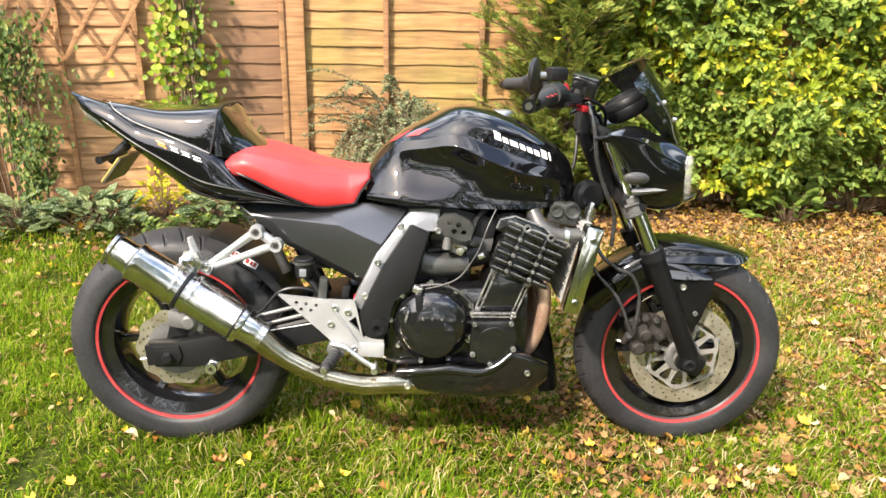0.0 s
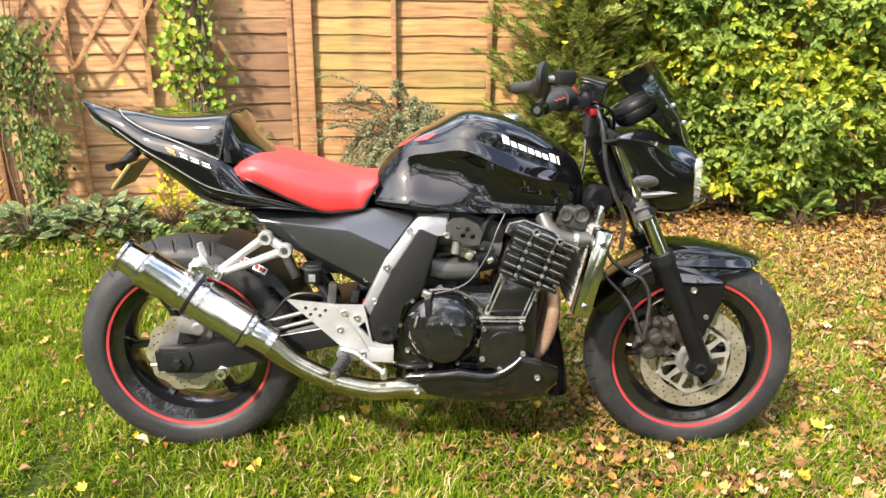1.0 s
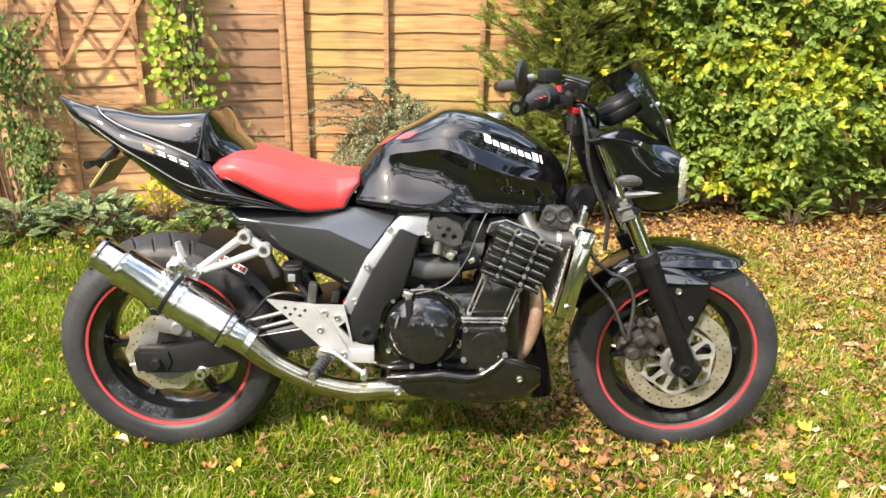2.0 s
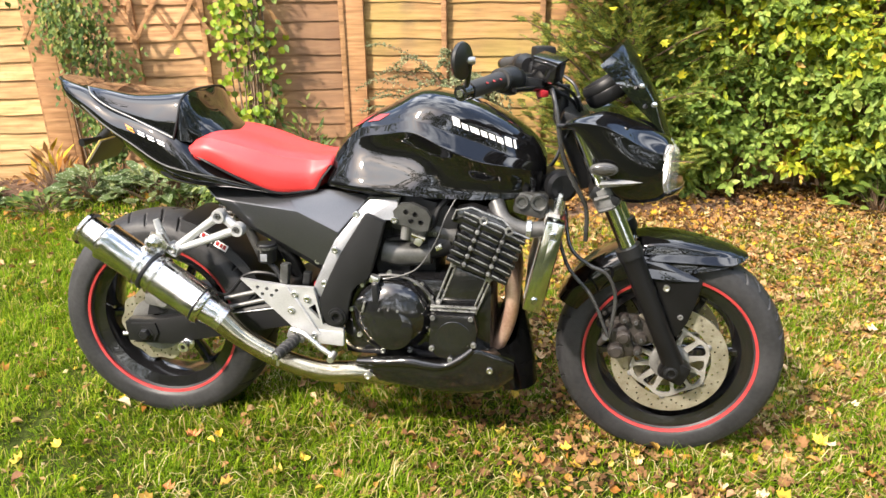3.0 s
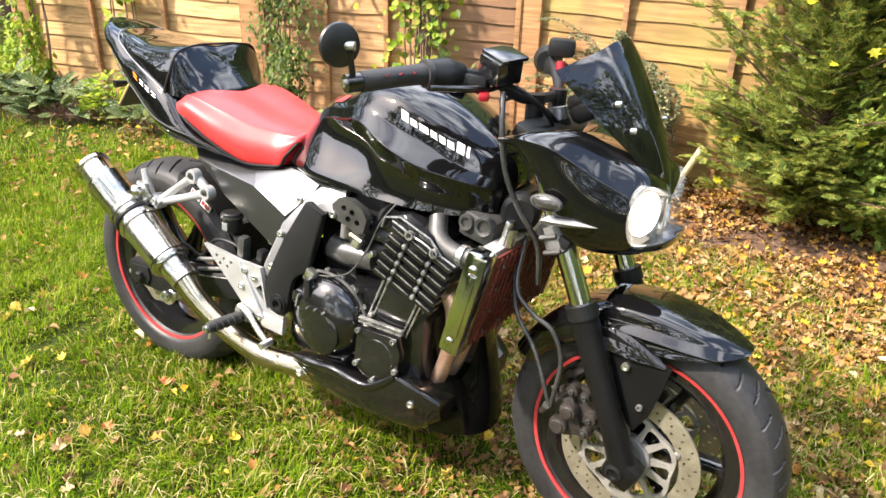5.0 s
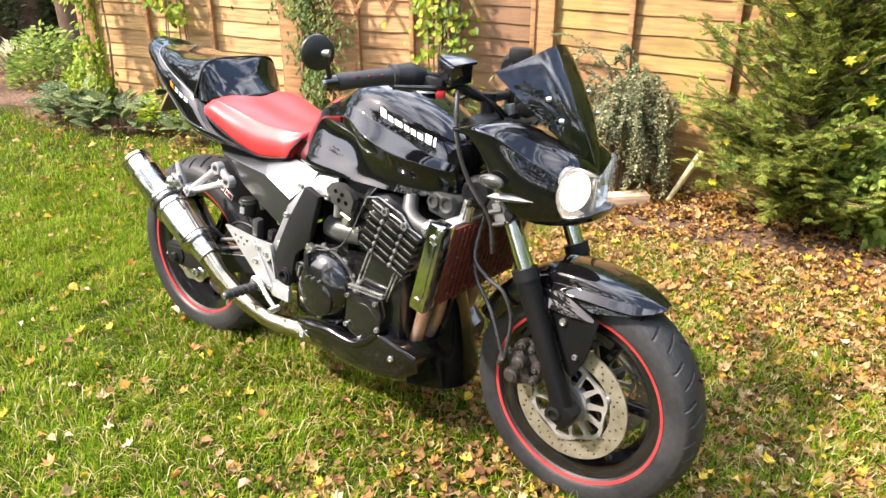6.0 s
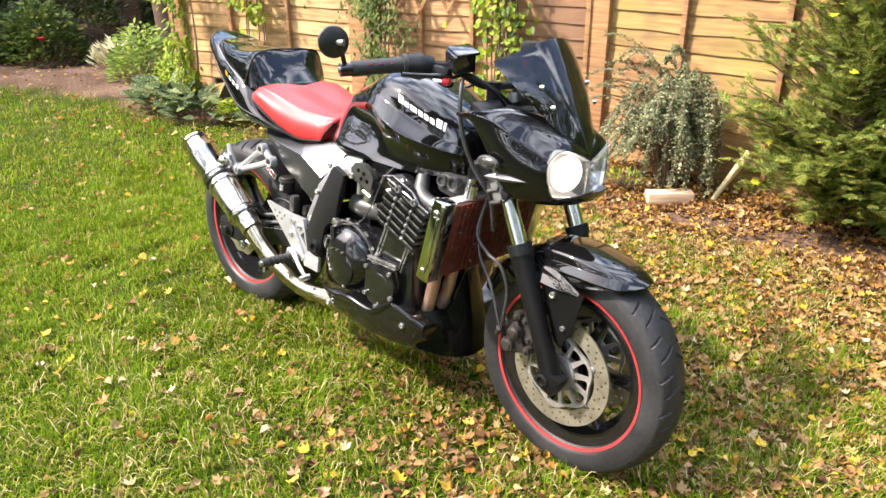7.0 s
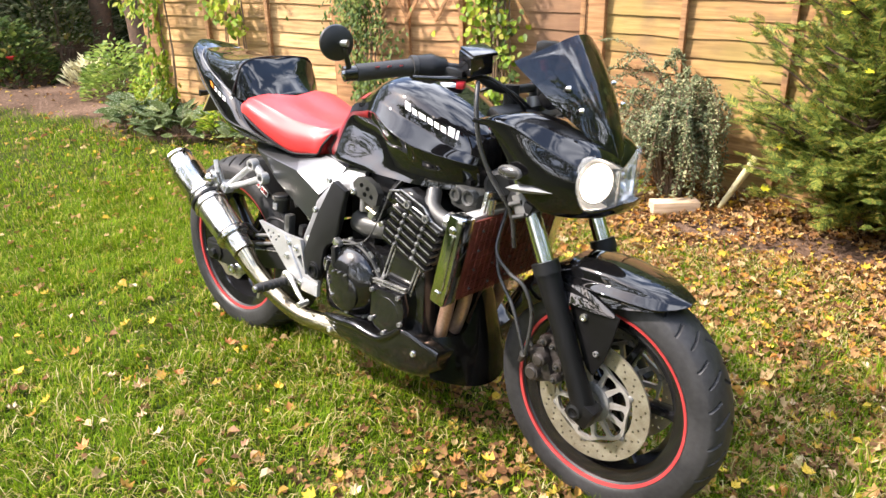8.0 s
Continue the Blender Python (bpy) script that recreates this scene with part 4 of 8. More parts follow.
closing_hedge("hedge_behind", -12.0, -5.8, -2.0, -5.8, 3.0, 5000)
closing_hedge("hedge_side", 8.2, -5.2, 8.2, 3.5, 3.0, 5000)
closing_hedge("hedge_corner", -3.4, 3.8, -12.0, 3.8, 3.4, 8000)
# tall row added beyond the fence to darken what the paint reflects
closing_hedge("trees_beyond_fence", 9.0, 6.2, -9.0, 6.2, 5.2, 9000)
closing_hedge("hedge_far", -12.0, 6.0, -12.0, -6.0, 4.0, 9000)
# tree rows added to darken paint reflections; the far one also shades the bed
closing_trees("trees_far", -11.0, 6.0, -11.0, -6.0, 7.0, 9.5, 17000)
closing_trees("trees_behind", -3.0, -7.6, 10.0, -7.6, 6.0, 9.5, 17000)
closing_trees("trees_side", 10.0, -7.5, 10.0, 5.0, 5.0, 8.0, 13000)

# ---- loose things on the soil ----
block = tagged(obj("timber_block", box((0.235, 0.085, 0.062), pose(0, 0.0425, 0.031), 0.004), timber), "pale sawn timber offcut lying on the soil", "wood block")
block.matrix_basis = pose(0.72, 2.035, 0.018, 0, 0, 43)
tagged(obj("split_stick", tube([(0.87, 2.17, 0.04), (0.925, 2.225, 0.165), (0.985, 2.285, 0.30)], [0.012, 0.019, 0.025], 8, 4, None, 0.45), straw),
               "pale split stick poking out of the soil", "stick")


# ---- the motorcycle, in its own upright frame: x forward from the rear axle, y to its left, z up ----
bike = tagged(empty("motorcycle", pose(0.004, 0.05, -0.006, -5.5, 0, 0.4)),
              "black motorcycle with red seat and rim stripes, headlight lit", "motorcycle")


def B(name, bm, material, parent=None, label="", smooth=40):
    return part(name, bm, material, parent or bike, label, smooth)


def wheel(name, x, z, width, r_out, stripe_y, groove):
    """A cast wheel: the rim is the part, with tyre, spokes, hub, stripe and valve under it."""
    m = pose(x, 0, z)
    rim = 0.216
    w = width / 2
    rim_bm = lathe([(rim - 0.028, -w * 0.62), (rim - 0.006, -w * 0.7), (rim + 0.006, -w * 0.74), (rim + 0.010, -w * 0.72), (rim + 0.004, -w * 0.64),
                    (rim - 0.02, -w * 0.4), (rim - 0.03, 0), (rim - 0.02, w * 0.4), (rim + 0.004, w * 0.64), (rim + 0.010, w * 0.72),
                    (rim + 0.006, w * 0.74), (rim - 0.006, w * 0.7), (rim - 0.028, w * 0.62), (rim - 0.036, w * 0.4), (rim - 0.046, 0), (rim - 0.036, -w * 0.4), (rim - 0.028, -w * 0.62)], 96, m)
    whl = B(name, rim_bm, engine_black, None, "gloss black cast rim")
    # tyre with grooves cut into the tread
    segs, across = 1100, 48
    bm = bmesh.new()
    rows = []
    for s in range(segs):
        a = 2 * math.pi * s / segs
        ring = []
        for k in range(across + 1):
            u = -1 + 2 * k / across
            t = abs(u)
            # crown from the bead at u = -1 to the other bead
            ang = u * 2.02
            yy = w * (math.sin(min(max(ang, -1.75), 1.75)) if t < 0.9 else math.copysign(0.99 - (t - 0.9) * 2.6, u))
            side = (t - 0.55) / 0.45 if t > 0.55 else 0
            crown = r_out - 0.30 * w * (1 - math.cos(min(t / 0.55, 1) * 1.1)) / (1 - math.cos(1.1))
            rr = crown if t <= 0.55 else crown - (crown - rim - 0.001) * side ** 1.15
            if t < 0.6:
                ph = (a * groove / (2 * math.pi) + 1.9 * t - 1.1 * t * t + (0.5 if u > 0 else 0)) % 1.0
                long = int(a * groove / (2 * math.pi) + 1.9 * t - 1.1 * t * t + (0.5 if u > 0 else 0)) % 2
                if (0.04 if long else 0.24) < t < (0.44 if long else 0.57) and abs(ph - 0.5) < 0.062:
                    rr -= 0.005
            elif 0.60 <= t < 0.66:
                rr -= 0.002
            elif 0.70 < t < 0.74 or 0.82 < t < 0.87:
                rr += 0.0014
            ring.append(Vector((x + rr * math.cos(a), yy, z + rr * math.sin(a))))
        rows.append([bm.verts.new(p) for p in ring])
    for s in range(segs):
        p, q = rows[s], rows[(s + 1) % segs]
        for k in range(across):
            bm.faces.new((p[k], p[k + 1], q[k + 1], q[k]))
    part("tyre", bm, rubber, whl, "black rubber tyre with grooved tread", 30)
    for sgn in (-1, 1):
        part("rim_stripe", lathe([(0.2205, sgn * (stripe_y - 0.004)), (0.2277, sgn * (stripe_y + 0.0009)), (0.2277, sgn * (stripe_y + 0.0029)), (0.2205, sgn * (stripe_y + 0.001)), (0.2205, sgn * (stripe_y - 0.004))], 120, m), tape_red, whl, "red stripe round the rim's edge")
    for k in range(6):
        a = radians(3 + 60 * k)
        c, s = math.cos(a), math.sin(a)
        bm = bmesh.new()
        rings = []
        for r, hw, hy in ((0.035, 0.02, 0.03), (0.07, 0.015, 0.026), (0.12, 0.011, 0.02), (0.17, 0.011, 0.022), (0.192, 0.018, w * 0.42)):
            rings.append([Vector((x + r * c - o * s, yy, z + r * s + o * c)) for o, yy in ((-hw, -hy * 0.7), (-hw * 0.6, -hy), (hw * 0.6, -hy), (hw, -hy * 0.7), (hw, hy * 0.7), (hw * 0.6, hy), (-hw * 0.6, hy), (-hw, hy * 0.7))])
        ring_skin(bm, rings)
        part("spoke", bm, engine_black, whl)
    part("hub", lathe([(0.012, -w * 0.8), (0.03, -w * 0.8), (0.04, -w * 0.55), (0.045, 0), (0.04, w * 0.55), (0.03, w * 0.8), (0.012, w * 0.8)], 32, m, caps=True), engine_black, whl)
    part("valve", tube([(x - 0.185, -w * 0.35, z + 0.02), (x - 0.165, -w * 0.5, z + 0.02)], 0.0045, 8, 1), steel, whl)
    return whl


rear_wheel = wheel("rear_wheel", 0.0, 0.318, 0.182, 0.316, 0.079, 38)
front_wheel = wheel("front_wheel", 1.43, 0.293, 0.122, 0.300, 0.054, 40)


def ring_outline(r, n, wave=0.0, waves=0):
    return [((r + wave * math.cos(2 * math.pi * k * waves / n)) * math.cos(2 * math.pi * k / n), (r + wave * math.cos(2 * math.pi * k * waves / n)) * math.sin(2 * math.pi * k / n)) for k in range(n)]


def brake_disc(parent, x, y, z, r_out, r_in, holes_n, wave, label):
    """A drilled annulus: its big inner opening is one of the holes, with many sides."""
    bm = bmesh.new()
    loops = [ring_outline(r_out, 80, wave, 10), ring_outline(r_in, 60)]
    for k in range(holes_n):
        for j, rr in enumerate((r_in + (r_out - r_in) * 0.25, r_in + (r_out - r_in) * 0.5, r_in + (r_out - r_in) * 0.76)):
            a = 2 * math.pi * (k + 0.33 * j) / holes_n
            loops.append([(rr * math.cos(a) + 0.0032 * math.cos(i * math.pi / 4), rr * math.sin(a) + 0.0032 * math.sin(i * math.pi / 4)) for i in range(8)])
    edges = []
    for lp in loops:
        vs = [bm.verts.new((x + p, y - 0.0025, z + q)) for p, q in lp]
        edges += [bm.edges.new((vs[i], vs[(i + 1) % len(vs)])) for i in range(len(vs))]
    bmesh.ops.triangle_fill(bm, edges=edges, use_beauty=True)
    got = bmesh.ops.extrude_face_region(bm, geom=list(bm.faces))
    for v in got["geom"]:
        if isinstance(v, bmesh.types.BMVert):
            v.co.y += 0.005
    return part("brake_disc", bm, disc_metal, parent, label, 30)


FX, FZ = 1.43, 0.293
for sy in (-0.072, 0.072):
    brake_disc(front_wheel, FX, sy, FZ, 0.150, 0.107, 22, 0.0, "drilled steel front brake disc")
    # carrier: one scalloped plate with rounded openings between its arms
    plate_out = [((0.1005 + 0.0055 * math.cos(6 * (a - 0.44))) * math.cos(a) + FX, (0.1005 + 0.0055 * math.cos(6 * (a - 0.44))) * math.sin(a) + FZ) for a in (2 * math.pi * k / 72 for k in range(72))]
    cells = []
    for k in range(12):
        mid, wide = 0.44 + k * math.pi / 6, (0.205 if k % 2 else 0.225)
        rim_r = 0.0895 if k % 2 else 0.0955
        cells.append([(FX + r * math.cos(mid + w * wide), FZ + r * math.sin(mid + w * wide)) for r, w in ((0.049, -0.4), (0.049, 0.4), (0.054, 0.62), (rim_r - 0.008, 0.98), (rim_r - 0.002, 0.85), (rim_r, 0.5), (rim_r + 0.0005, 0), (rim_r, -0.5), (rim_r - 0.002, -0.85), (rim_r - 0.008, -0.98), (0.054, -0.62))])
    bm = sheet(plate_out, sy - 0.003 * np.sign(-sy), 0.009, bevel=0.0, cuts=cells)
    for k in range(6):
        a = 0.44 + k * math.pi / 3
        B("bobbin", lathe([(0.001, 0.002), (0.006, 0.002), (0.0085, 0.0), (0.0085, -0.012)], 12, pose(FX + 0.106 * math.cos(a), sy + 0.005 * np.sign(sy), FZ + 0.106 * math.sin(a)) @ Matrix.Diagonal((1, np.sign(sy), 1, 1))), grey_cast, front_wheel)
    B("disc_hub", lathe([(0.03, -0.013), (0.044, -0.013), (0.050, -0.010), (0.052, -0.004), (0.052, 0.004), (0.050, 0.010), (0.044, 0.013), (0.03, 0.013)], 40, pose(FX, sy, FZ)), grey_cast, front_wheel)
    B("disc_carrier", bm, carrier_metal, front_wheel, "bright alloy disc carrier with rounded openings")
brake_disc(rear_wheel, 0, -0.098, 0.318, 0.108, 0.075, 16, 0.004, "wavy drilled rear brake disc")
B("disc_carrier", lathe([(0.03, -0.004), (0.078, -0.004), (0.078, 0.004), (0.03, 0.004)], 36, pose(0, -0.097, 0.318)), grey_cast, rear_wheel)

# front fork, legs at either side
for sy in (-1, 1):
    y = 0.122 * sy
    leg = B("fork_leg", tube([(1.305, y, 0.600), (1.345, y, 0.51), (1.40, y, 0.385), (1.438, y, 0.297), (1.448, y, 0.268)], [0.029, 0.027, 0.025, 0.029, 0.02], 20, 4), fork_black, None, "satin black fork slider")
    part("fork_tube", tube([(1.158, y, 0.925), (1.232, y, 0.762), (1.312, y, 0.588)], 0.0215, 18, 1), end_alloy, leg, "polished fork stanchion")
    part("dust_seal", tube([(1.297, y, 0.618), (1.309, y, 0.592)], 0.032, 20, 1), satin, leg)
    part("axle_bolt", lathe([(0.004, 0.004), (0.010, 0.004), (0.012, 0.009), (0.018, 0.007), (0.019, -0.01)], 20, pose(1.428, y + 0.022 * sy, 0.292) @ Matrix.Diagonal((1, sy, 1, 1))), satin, leg)
    part("axle_clamp", box((0.07, 0.05, 0.06), pose(1.438, y, 0.292, 0, 24, 0), 0.014), fork_black, leg)
B("lower_yoke", box((0.075, 0.30, 0.035), pose(1.232, 0, 0.745, 0, 24, 0), 0.012), satin, None, "black cast lower fork clamp")
for sy in (-1, 1):
    clamp = B("fork_clamp", tube([(1.222, 0.122 * sy, 0.765), (1.245, 0.122 * sy, 0.718)], 0.031, 18, 1), grey_cast)
    for dz in (0.014, -0.014):
        part("clamp_bolt", tube([(1.248 - dz * 0.45, 0.152 * sy, 0.738 + dz), (1.215 - dz * 0.45, 0.152 * sy, 0.726 + dz)], 0.0055, 8, 1), dark_cast, clamp)
B("upper_yoke", box((0.07, 0.29, 0.03), pose(1.152, 0, 0.925, 0, 24, 0), 0.01), satin)
B("steering_head", tube([(1.13, 0, 0.93), (1.21, 0, 0.75)], 0.04, 18, 1), satin)

# front mudguard: a rear shell round the wheel, and a pointed front with a sharp shoulder
bm = bmesh.new()
rings = []
for k in range(15):
    a = radians(154 - 50 * k / 14)
    wid = 0.080 * (0.75 + 0.25 * min(1, k / 5))
    ring = []
    for u in (-1.0, -0.97, -0.85, -0.6, -0.3, 0, 0.3, 0.6, 0.85, 0.97, 1.0):
        t = abs(u)
        r = 0.333 - 0.024 * t ** 3 - (0.03 + 0.002 * k if t > 0.99 else 0.012 if t > 0.9 else 0)
        ring.append(Vector((FX + r * math.cos(a), wid * math.sin(u * 1.35) / math.sin(1.35), FZ + r * math.sin(a))))
    inner = [Vector((p.x - 0.004 * math.cos(a), p.y * 0.95, p.z - 0.004 * math.sin(a))) for p in ring[::-1]]
    rings.append(ring + inner)
ring_skin(bm, rings)
mudguard = B("front_mudguard", bm, paint, None, "gloss black front mudguard", 50)
GUARD = [
    (1.325, [(0, 0.622), (0.040, 0.618), (0.064, 0.605), (0.078, 0.585), (0.088, 0.574), (0.089, 0.560), (0.088, 0.542)]),
    (1.36, [(0, 0.627), (0.042, 0.623), (0.072, 0.613), (0.079, 0.587), (0.094, 0.574), (0.088, 0.563), (0.088, 0.543)]),
    (1.42, [(0, 0.627), (0.043, 0.623), (0.073, 0.613), (0.080, 0.590), (0.096, 0.574), (0.084, 0.566), (0.088, 0.545)]),
    (1.47, [(0, 0.620), (0.042, 0.616), (0.071, 0.607), (0.079, 0.589), (0.095, 0.573), (0.082, 0.563), (0.087, 0.546)]),
    (1.52, [(0, 0.610), (0.038, 0.606), (0.064, 0.599), (0.072, 0.587), (0.089, 0.570), (0.081, 0.562), (0.084, 0.556)]),
    (1.56, [(0, 0.599), (0.030, 0.596), (0.046, 0.590), (0.059, 0.582), (0.076, 0.568), (0.072, 0.564), (0.071, 0.562)]),
    (1.59, [(0, 0.587), (0.018, 0.585), (0.028, 0.582), (0.037, 0.577), (0.046, 0.570), (0.044, 0.568), (0.042, 0.567)]),
    (1.607, [(0, 0.579), (0.007, 0.578), (0.012, 0.577), (0.016, 0.576), (0.02, 0.574), (0.018, 0.573), (0.016, 0.573)])]
part("guard_front", hull_skin([(x, crisp(pr, 3, 4) + [(pr[6][0] - 0.006, pr[6][1] + 0.004), (pr[2][0] * 0.9, pr[2][1] - 0.008), (0, pr[0][1] - 0.006)]) for x, pr in GUARD], 5, 3), paint, mudguard, "pointed gloss black front with a sharp shoulder", 34)
for sy in (-1, 1):
    bm = sheet([(1.335, 0.575), (1.40, 0.555), (1.49, 0.532), (1.478, 0.47), (1.462, 0.415), (1.438, 0.372), (1.42, 0.385), (1.395, 0.44), (1.36, 0.53)], 0.098 * sy, 0.006, bevel=0.002)
    part("mudguard_stay", bm, fork_black, mudguard)
    part("stay_bolt", bolt(1.402, 0.103 * sy, 0.507, 0.009, sy), alloy, mudguard)
    part("stay_bolt", bolt(1.443, 0.103 * sy, 0.43, 0.007, sy), grey_cast, mudguard)
    part("arrow_crease", rows_skin([[(1.340, 0.086 * sy, 0.584), (1.40, 0.090 * sy, 0.567), (1.476, 0.100 * sy, 0.537)], [(1.345, 0.100 * sy, 0.558), (1.41, 0.103 * sy, 0.547), (1.479, 0.104 * sy, 0.533)],
                                    [(1.352, 0.113 * sy, 0.536), (1.41, 0.112 * sy, 0.531), (1.477, 0.106 * sy, 0.530)]], 4, 0.006), paint, mudguard, "bright-edged arrow crease")

# front calipers and hoses
for sy in (-1, 1):
    bm = box((0.056, 0.034, 0.090), pose(1.300, 0.098 * sy, 0.352, 0, -22, 0), 0.012)
    cal = B("brake_caliper", bm, grimy_cast, None, "grimy grey cast front brake caliper")
    part("inner_half", box((0.056, 0.03, 0.10), pose(1.300, 0.062 * sy, 0.352, 0, -22, 0), 0.012), grimy_cast, cal)
    for x, z, r in ((1.305, 0.371, 0.019), (1.288, 0.331, 0.021)):
        part("piston_cap", lathe([(0.001, 0.014), (r * 0.62, 0.014), (r * 0.72, 0.011), (r * 0.9, 0.010), (r, 0.004), (r, -0.014)], 22, pose(x, 0.118 * sy, z) @ Matrix.Diagonal((1, sy, 1, 1))), grimy_cast, cal)
    for x, z, r in ((1.305, 0.416, 0.014), (1.334, 0.412, 0.012), (1.350, 0.364, 0.016), (1.343, 0.328, 0.013)):
        part("caliper_lug", lathe([(0.001, 0.010), (r * 0.8, 0.009), (r, 0.003), (r, -0.018)], 16, pose(x, 0.106 * sy, z) @ Matrix.Diagonal((1, sy, 1, 1))), grimy_cast, cal)
        part("caliper_bolt", bolt(x, 0.117 * sy, z, 0.0055, sy), dark_cast, cal)
    part("caliper_mount", sheet([(1.30, 0.428), (1.335, 0.424), (1.372, 0.40), (1.402, 0.36), (1.36, 0.342), (1.335, 0.305), (1.318, 0.31)], 0.092 * sy, 0.014, bevel=0.003), grimy_cast, cal)
    part("pad_pin", tube([(1.262, 0.100 * sy, 0.385), (1.335, 0.100 * sy, 0.345)], 0.0035, 8, 1), dark_cast, cal)
    part("banjo_bolt", tube([(1.258, 0.108 * sy, 0.366), (1.258, 0.128 * sy, 0.370)], 0.0085, 10, 1), dark_cast, cal)
    part("banjo", tube([(1.258, 0.118 * sy, 0.366), (1.244, 0.116 * sy, 0.343)], [0.010, 0.006], 10, 1), grimy_cast, cal)
    part("bleed_nipple", tube([(1.272, 0.11 * sy, 0.39), (1.262, 0.115 * sy, 0.412)], 0.004, 8, 1), dark_cast, cal)
B("brake_hose", tube([(1.135, -0.06, 0.70), (1.152, -0.12, 0.61), (1.20, -0.13, 0.566), (1.247, -0.13, 0.542), (1.272, -0.125, 0.477), (1.263, -0.125, 0.37)], 0.0052, 10, 6), hose_sheath)
B("brake_hose", tube([(1.11, -0.05, 0.68), (1.145, -0.1, 0.558), (1.213, -0.12, 0.477), (1.258, -0.125, 0.375)], 0.0048, 10, 6), hose_sheath)
B("brake_hose", tube([(1.09, -0.15, 1.0), (1.105, -0.17, 0.94), (1.118, -0.165, 0.86), (1.145, -0.15, 0.79), (1.185, -0.12, 0.71), (1.19, -0.1, 0.62)], 0.0058, 10, 6), hose_sheath)
B("clutch_cable", tube([(1.11, 0.15, 1.0), (1.13, 0.15, 0.9), (1.10, 0.08, 0.78), (1.0, 0.05, 0.74)], 0.005, 8, 6), satin)

# radiator
rad = B("radiator", box((0.03, 0.37, 0.225), pose(1.084, 0, 0.585, 0, 12.5, 0), 0.004), core_grey, None, "radiator core behind a red guard")
RM = pose(1.088, 0, 0.585, 0, 12.5, 0)
for sy in (-1, 1):
    tank_m = RM @ pose(0, 0.208 * sy, 0)
    part("end_tank", box((0.046, 0.05, 0.235), tank_m, 0.008), end_alloy, rad, "polished aluminium end tank")
    part("end_rib", box((0.018, 0.006, 0.15), RM @ pose(0.004, 0.236 * sy, 0), 0.003), end_alloy, rad)
    for dz in (0.085, -0.085):
        mm = RM @ pose(0, 0.2345 * sy, dz) @ Matrix.Diagonal((1, sy, 1, 1))
        part("tank_bolt", lathe([(0.001, 0.006), (0.006, 0.006), (0.009, 0.003), (0.009, -0.003)], 14, mm), steel, rad)
    part("mount_tab", box((0.012, 0.03, 0.06), RM @ pose(0.0, 0.12 * sy, 0.135), 0.004), alloy, rad)
for k in range(20):
    part("cooling_fin", box((0.008, 0.36, 0.0045), RM @ pose(-0.019, 0, -0.105 + 0.011 * k, 0, 20, 0)), core_grey, rad, "", 0)
bm = box((0.006, 0.365, 0.215), RM @ pose(0.021, 0, 0), 0.002)
part("radiator_guard", bm, rad_red, rad, "rusty red perforated stone guard")
for k in range(9):
    part("guard_bar", box((0.004, 0.36, 0.0016), RM @ pose(0.026, 0, -0.09 + 0.0225 * k), 0.001), rad_red, rad)
for k in range(17):
    part("guard_bar", box((0.004, 0.0016, 0.21), RM @ pose(0.027, -0.17 + 0.02125 * k, 0), 0.001), rad_red, rad)
for j in range(4):
    for k in range(5):
        part("guard_rivet", lathe([(0.001, 0.003), (0.003, 0.002), (0.004, -0.002)], 8, RM @ pose(0.029, -0.15 + 0.075 * k, -0.08 + 0.053 * j, 0, 0, -90)), dark_cast, rad)
part("filler_neck", tube([(1.118, -0.115, 0.69), (1.122, -0.115, 0.728)], 0.014, 16, 1), alloy, rad)
B("radiator_hose", tube([(0.965, -0.14, 0.72), (0.985, -0.165, 0.685), (1.03, -0.17, 0.664), (1.085, -0.165, 0.664)], 0.020, 16, 6), dark_cast, None, "grey coolant hose")
B("hose_clip", tube([(1.042, -0.17, 0.663), (1.054, -0.17, 0.662)], 0.0245, 16, 1), alloy)
thermo = B("thermostat_housing", box((0.085, 0.09, 0.06), pose(1.05, -0.085, 0.712, 0, 12, 0), 0.016), dull_cast, None, "bare alloy thermostat housing")
part("cap", lathe([(0.001, 0.002), (0.012, 0.002), (0.014, 0.008), (0.019, 0.010), (0.022, 0.006), (0.022, -0.01)], 20, pose(1.070, -0.130, 0.722) @ Matrix.Diagonal((1, -1, 1, 1))), dull_cast, thermo)
part("cap", lathe([(0.001, 0.002), (0.010, 0.002), (0.011, 0.007), (0.016, 0.008), (0.018, 0.004), (0.018, -0.01)], 20, pose(1.028, -0.130, 0.722) @ Matrix.Diagonal((1, -1, 1, 1))), dull_cast, thermo)
B("horn", lathe([(0.001, 0.012), (0.03, 0.014), (0.04, 0.006), (0.042, -0.015), (0.02, -0.03)], 26, pose(1.125, -0.085, 0.755, 0, 0, 15) @ Matrix.Diagonal((1, -1, 1, 1))), satin, None, "round black horn")

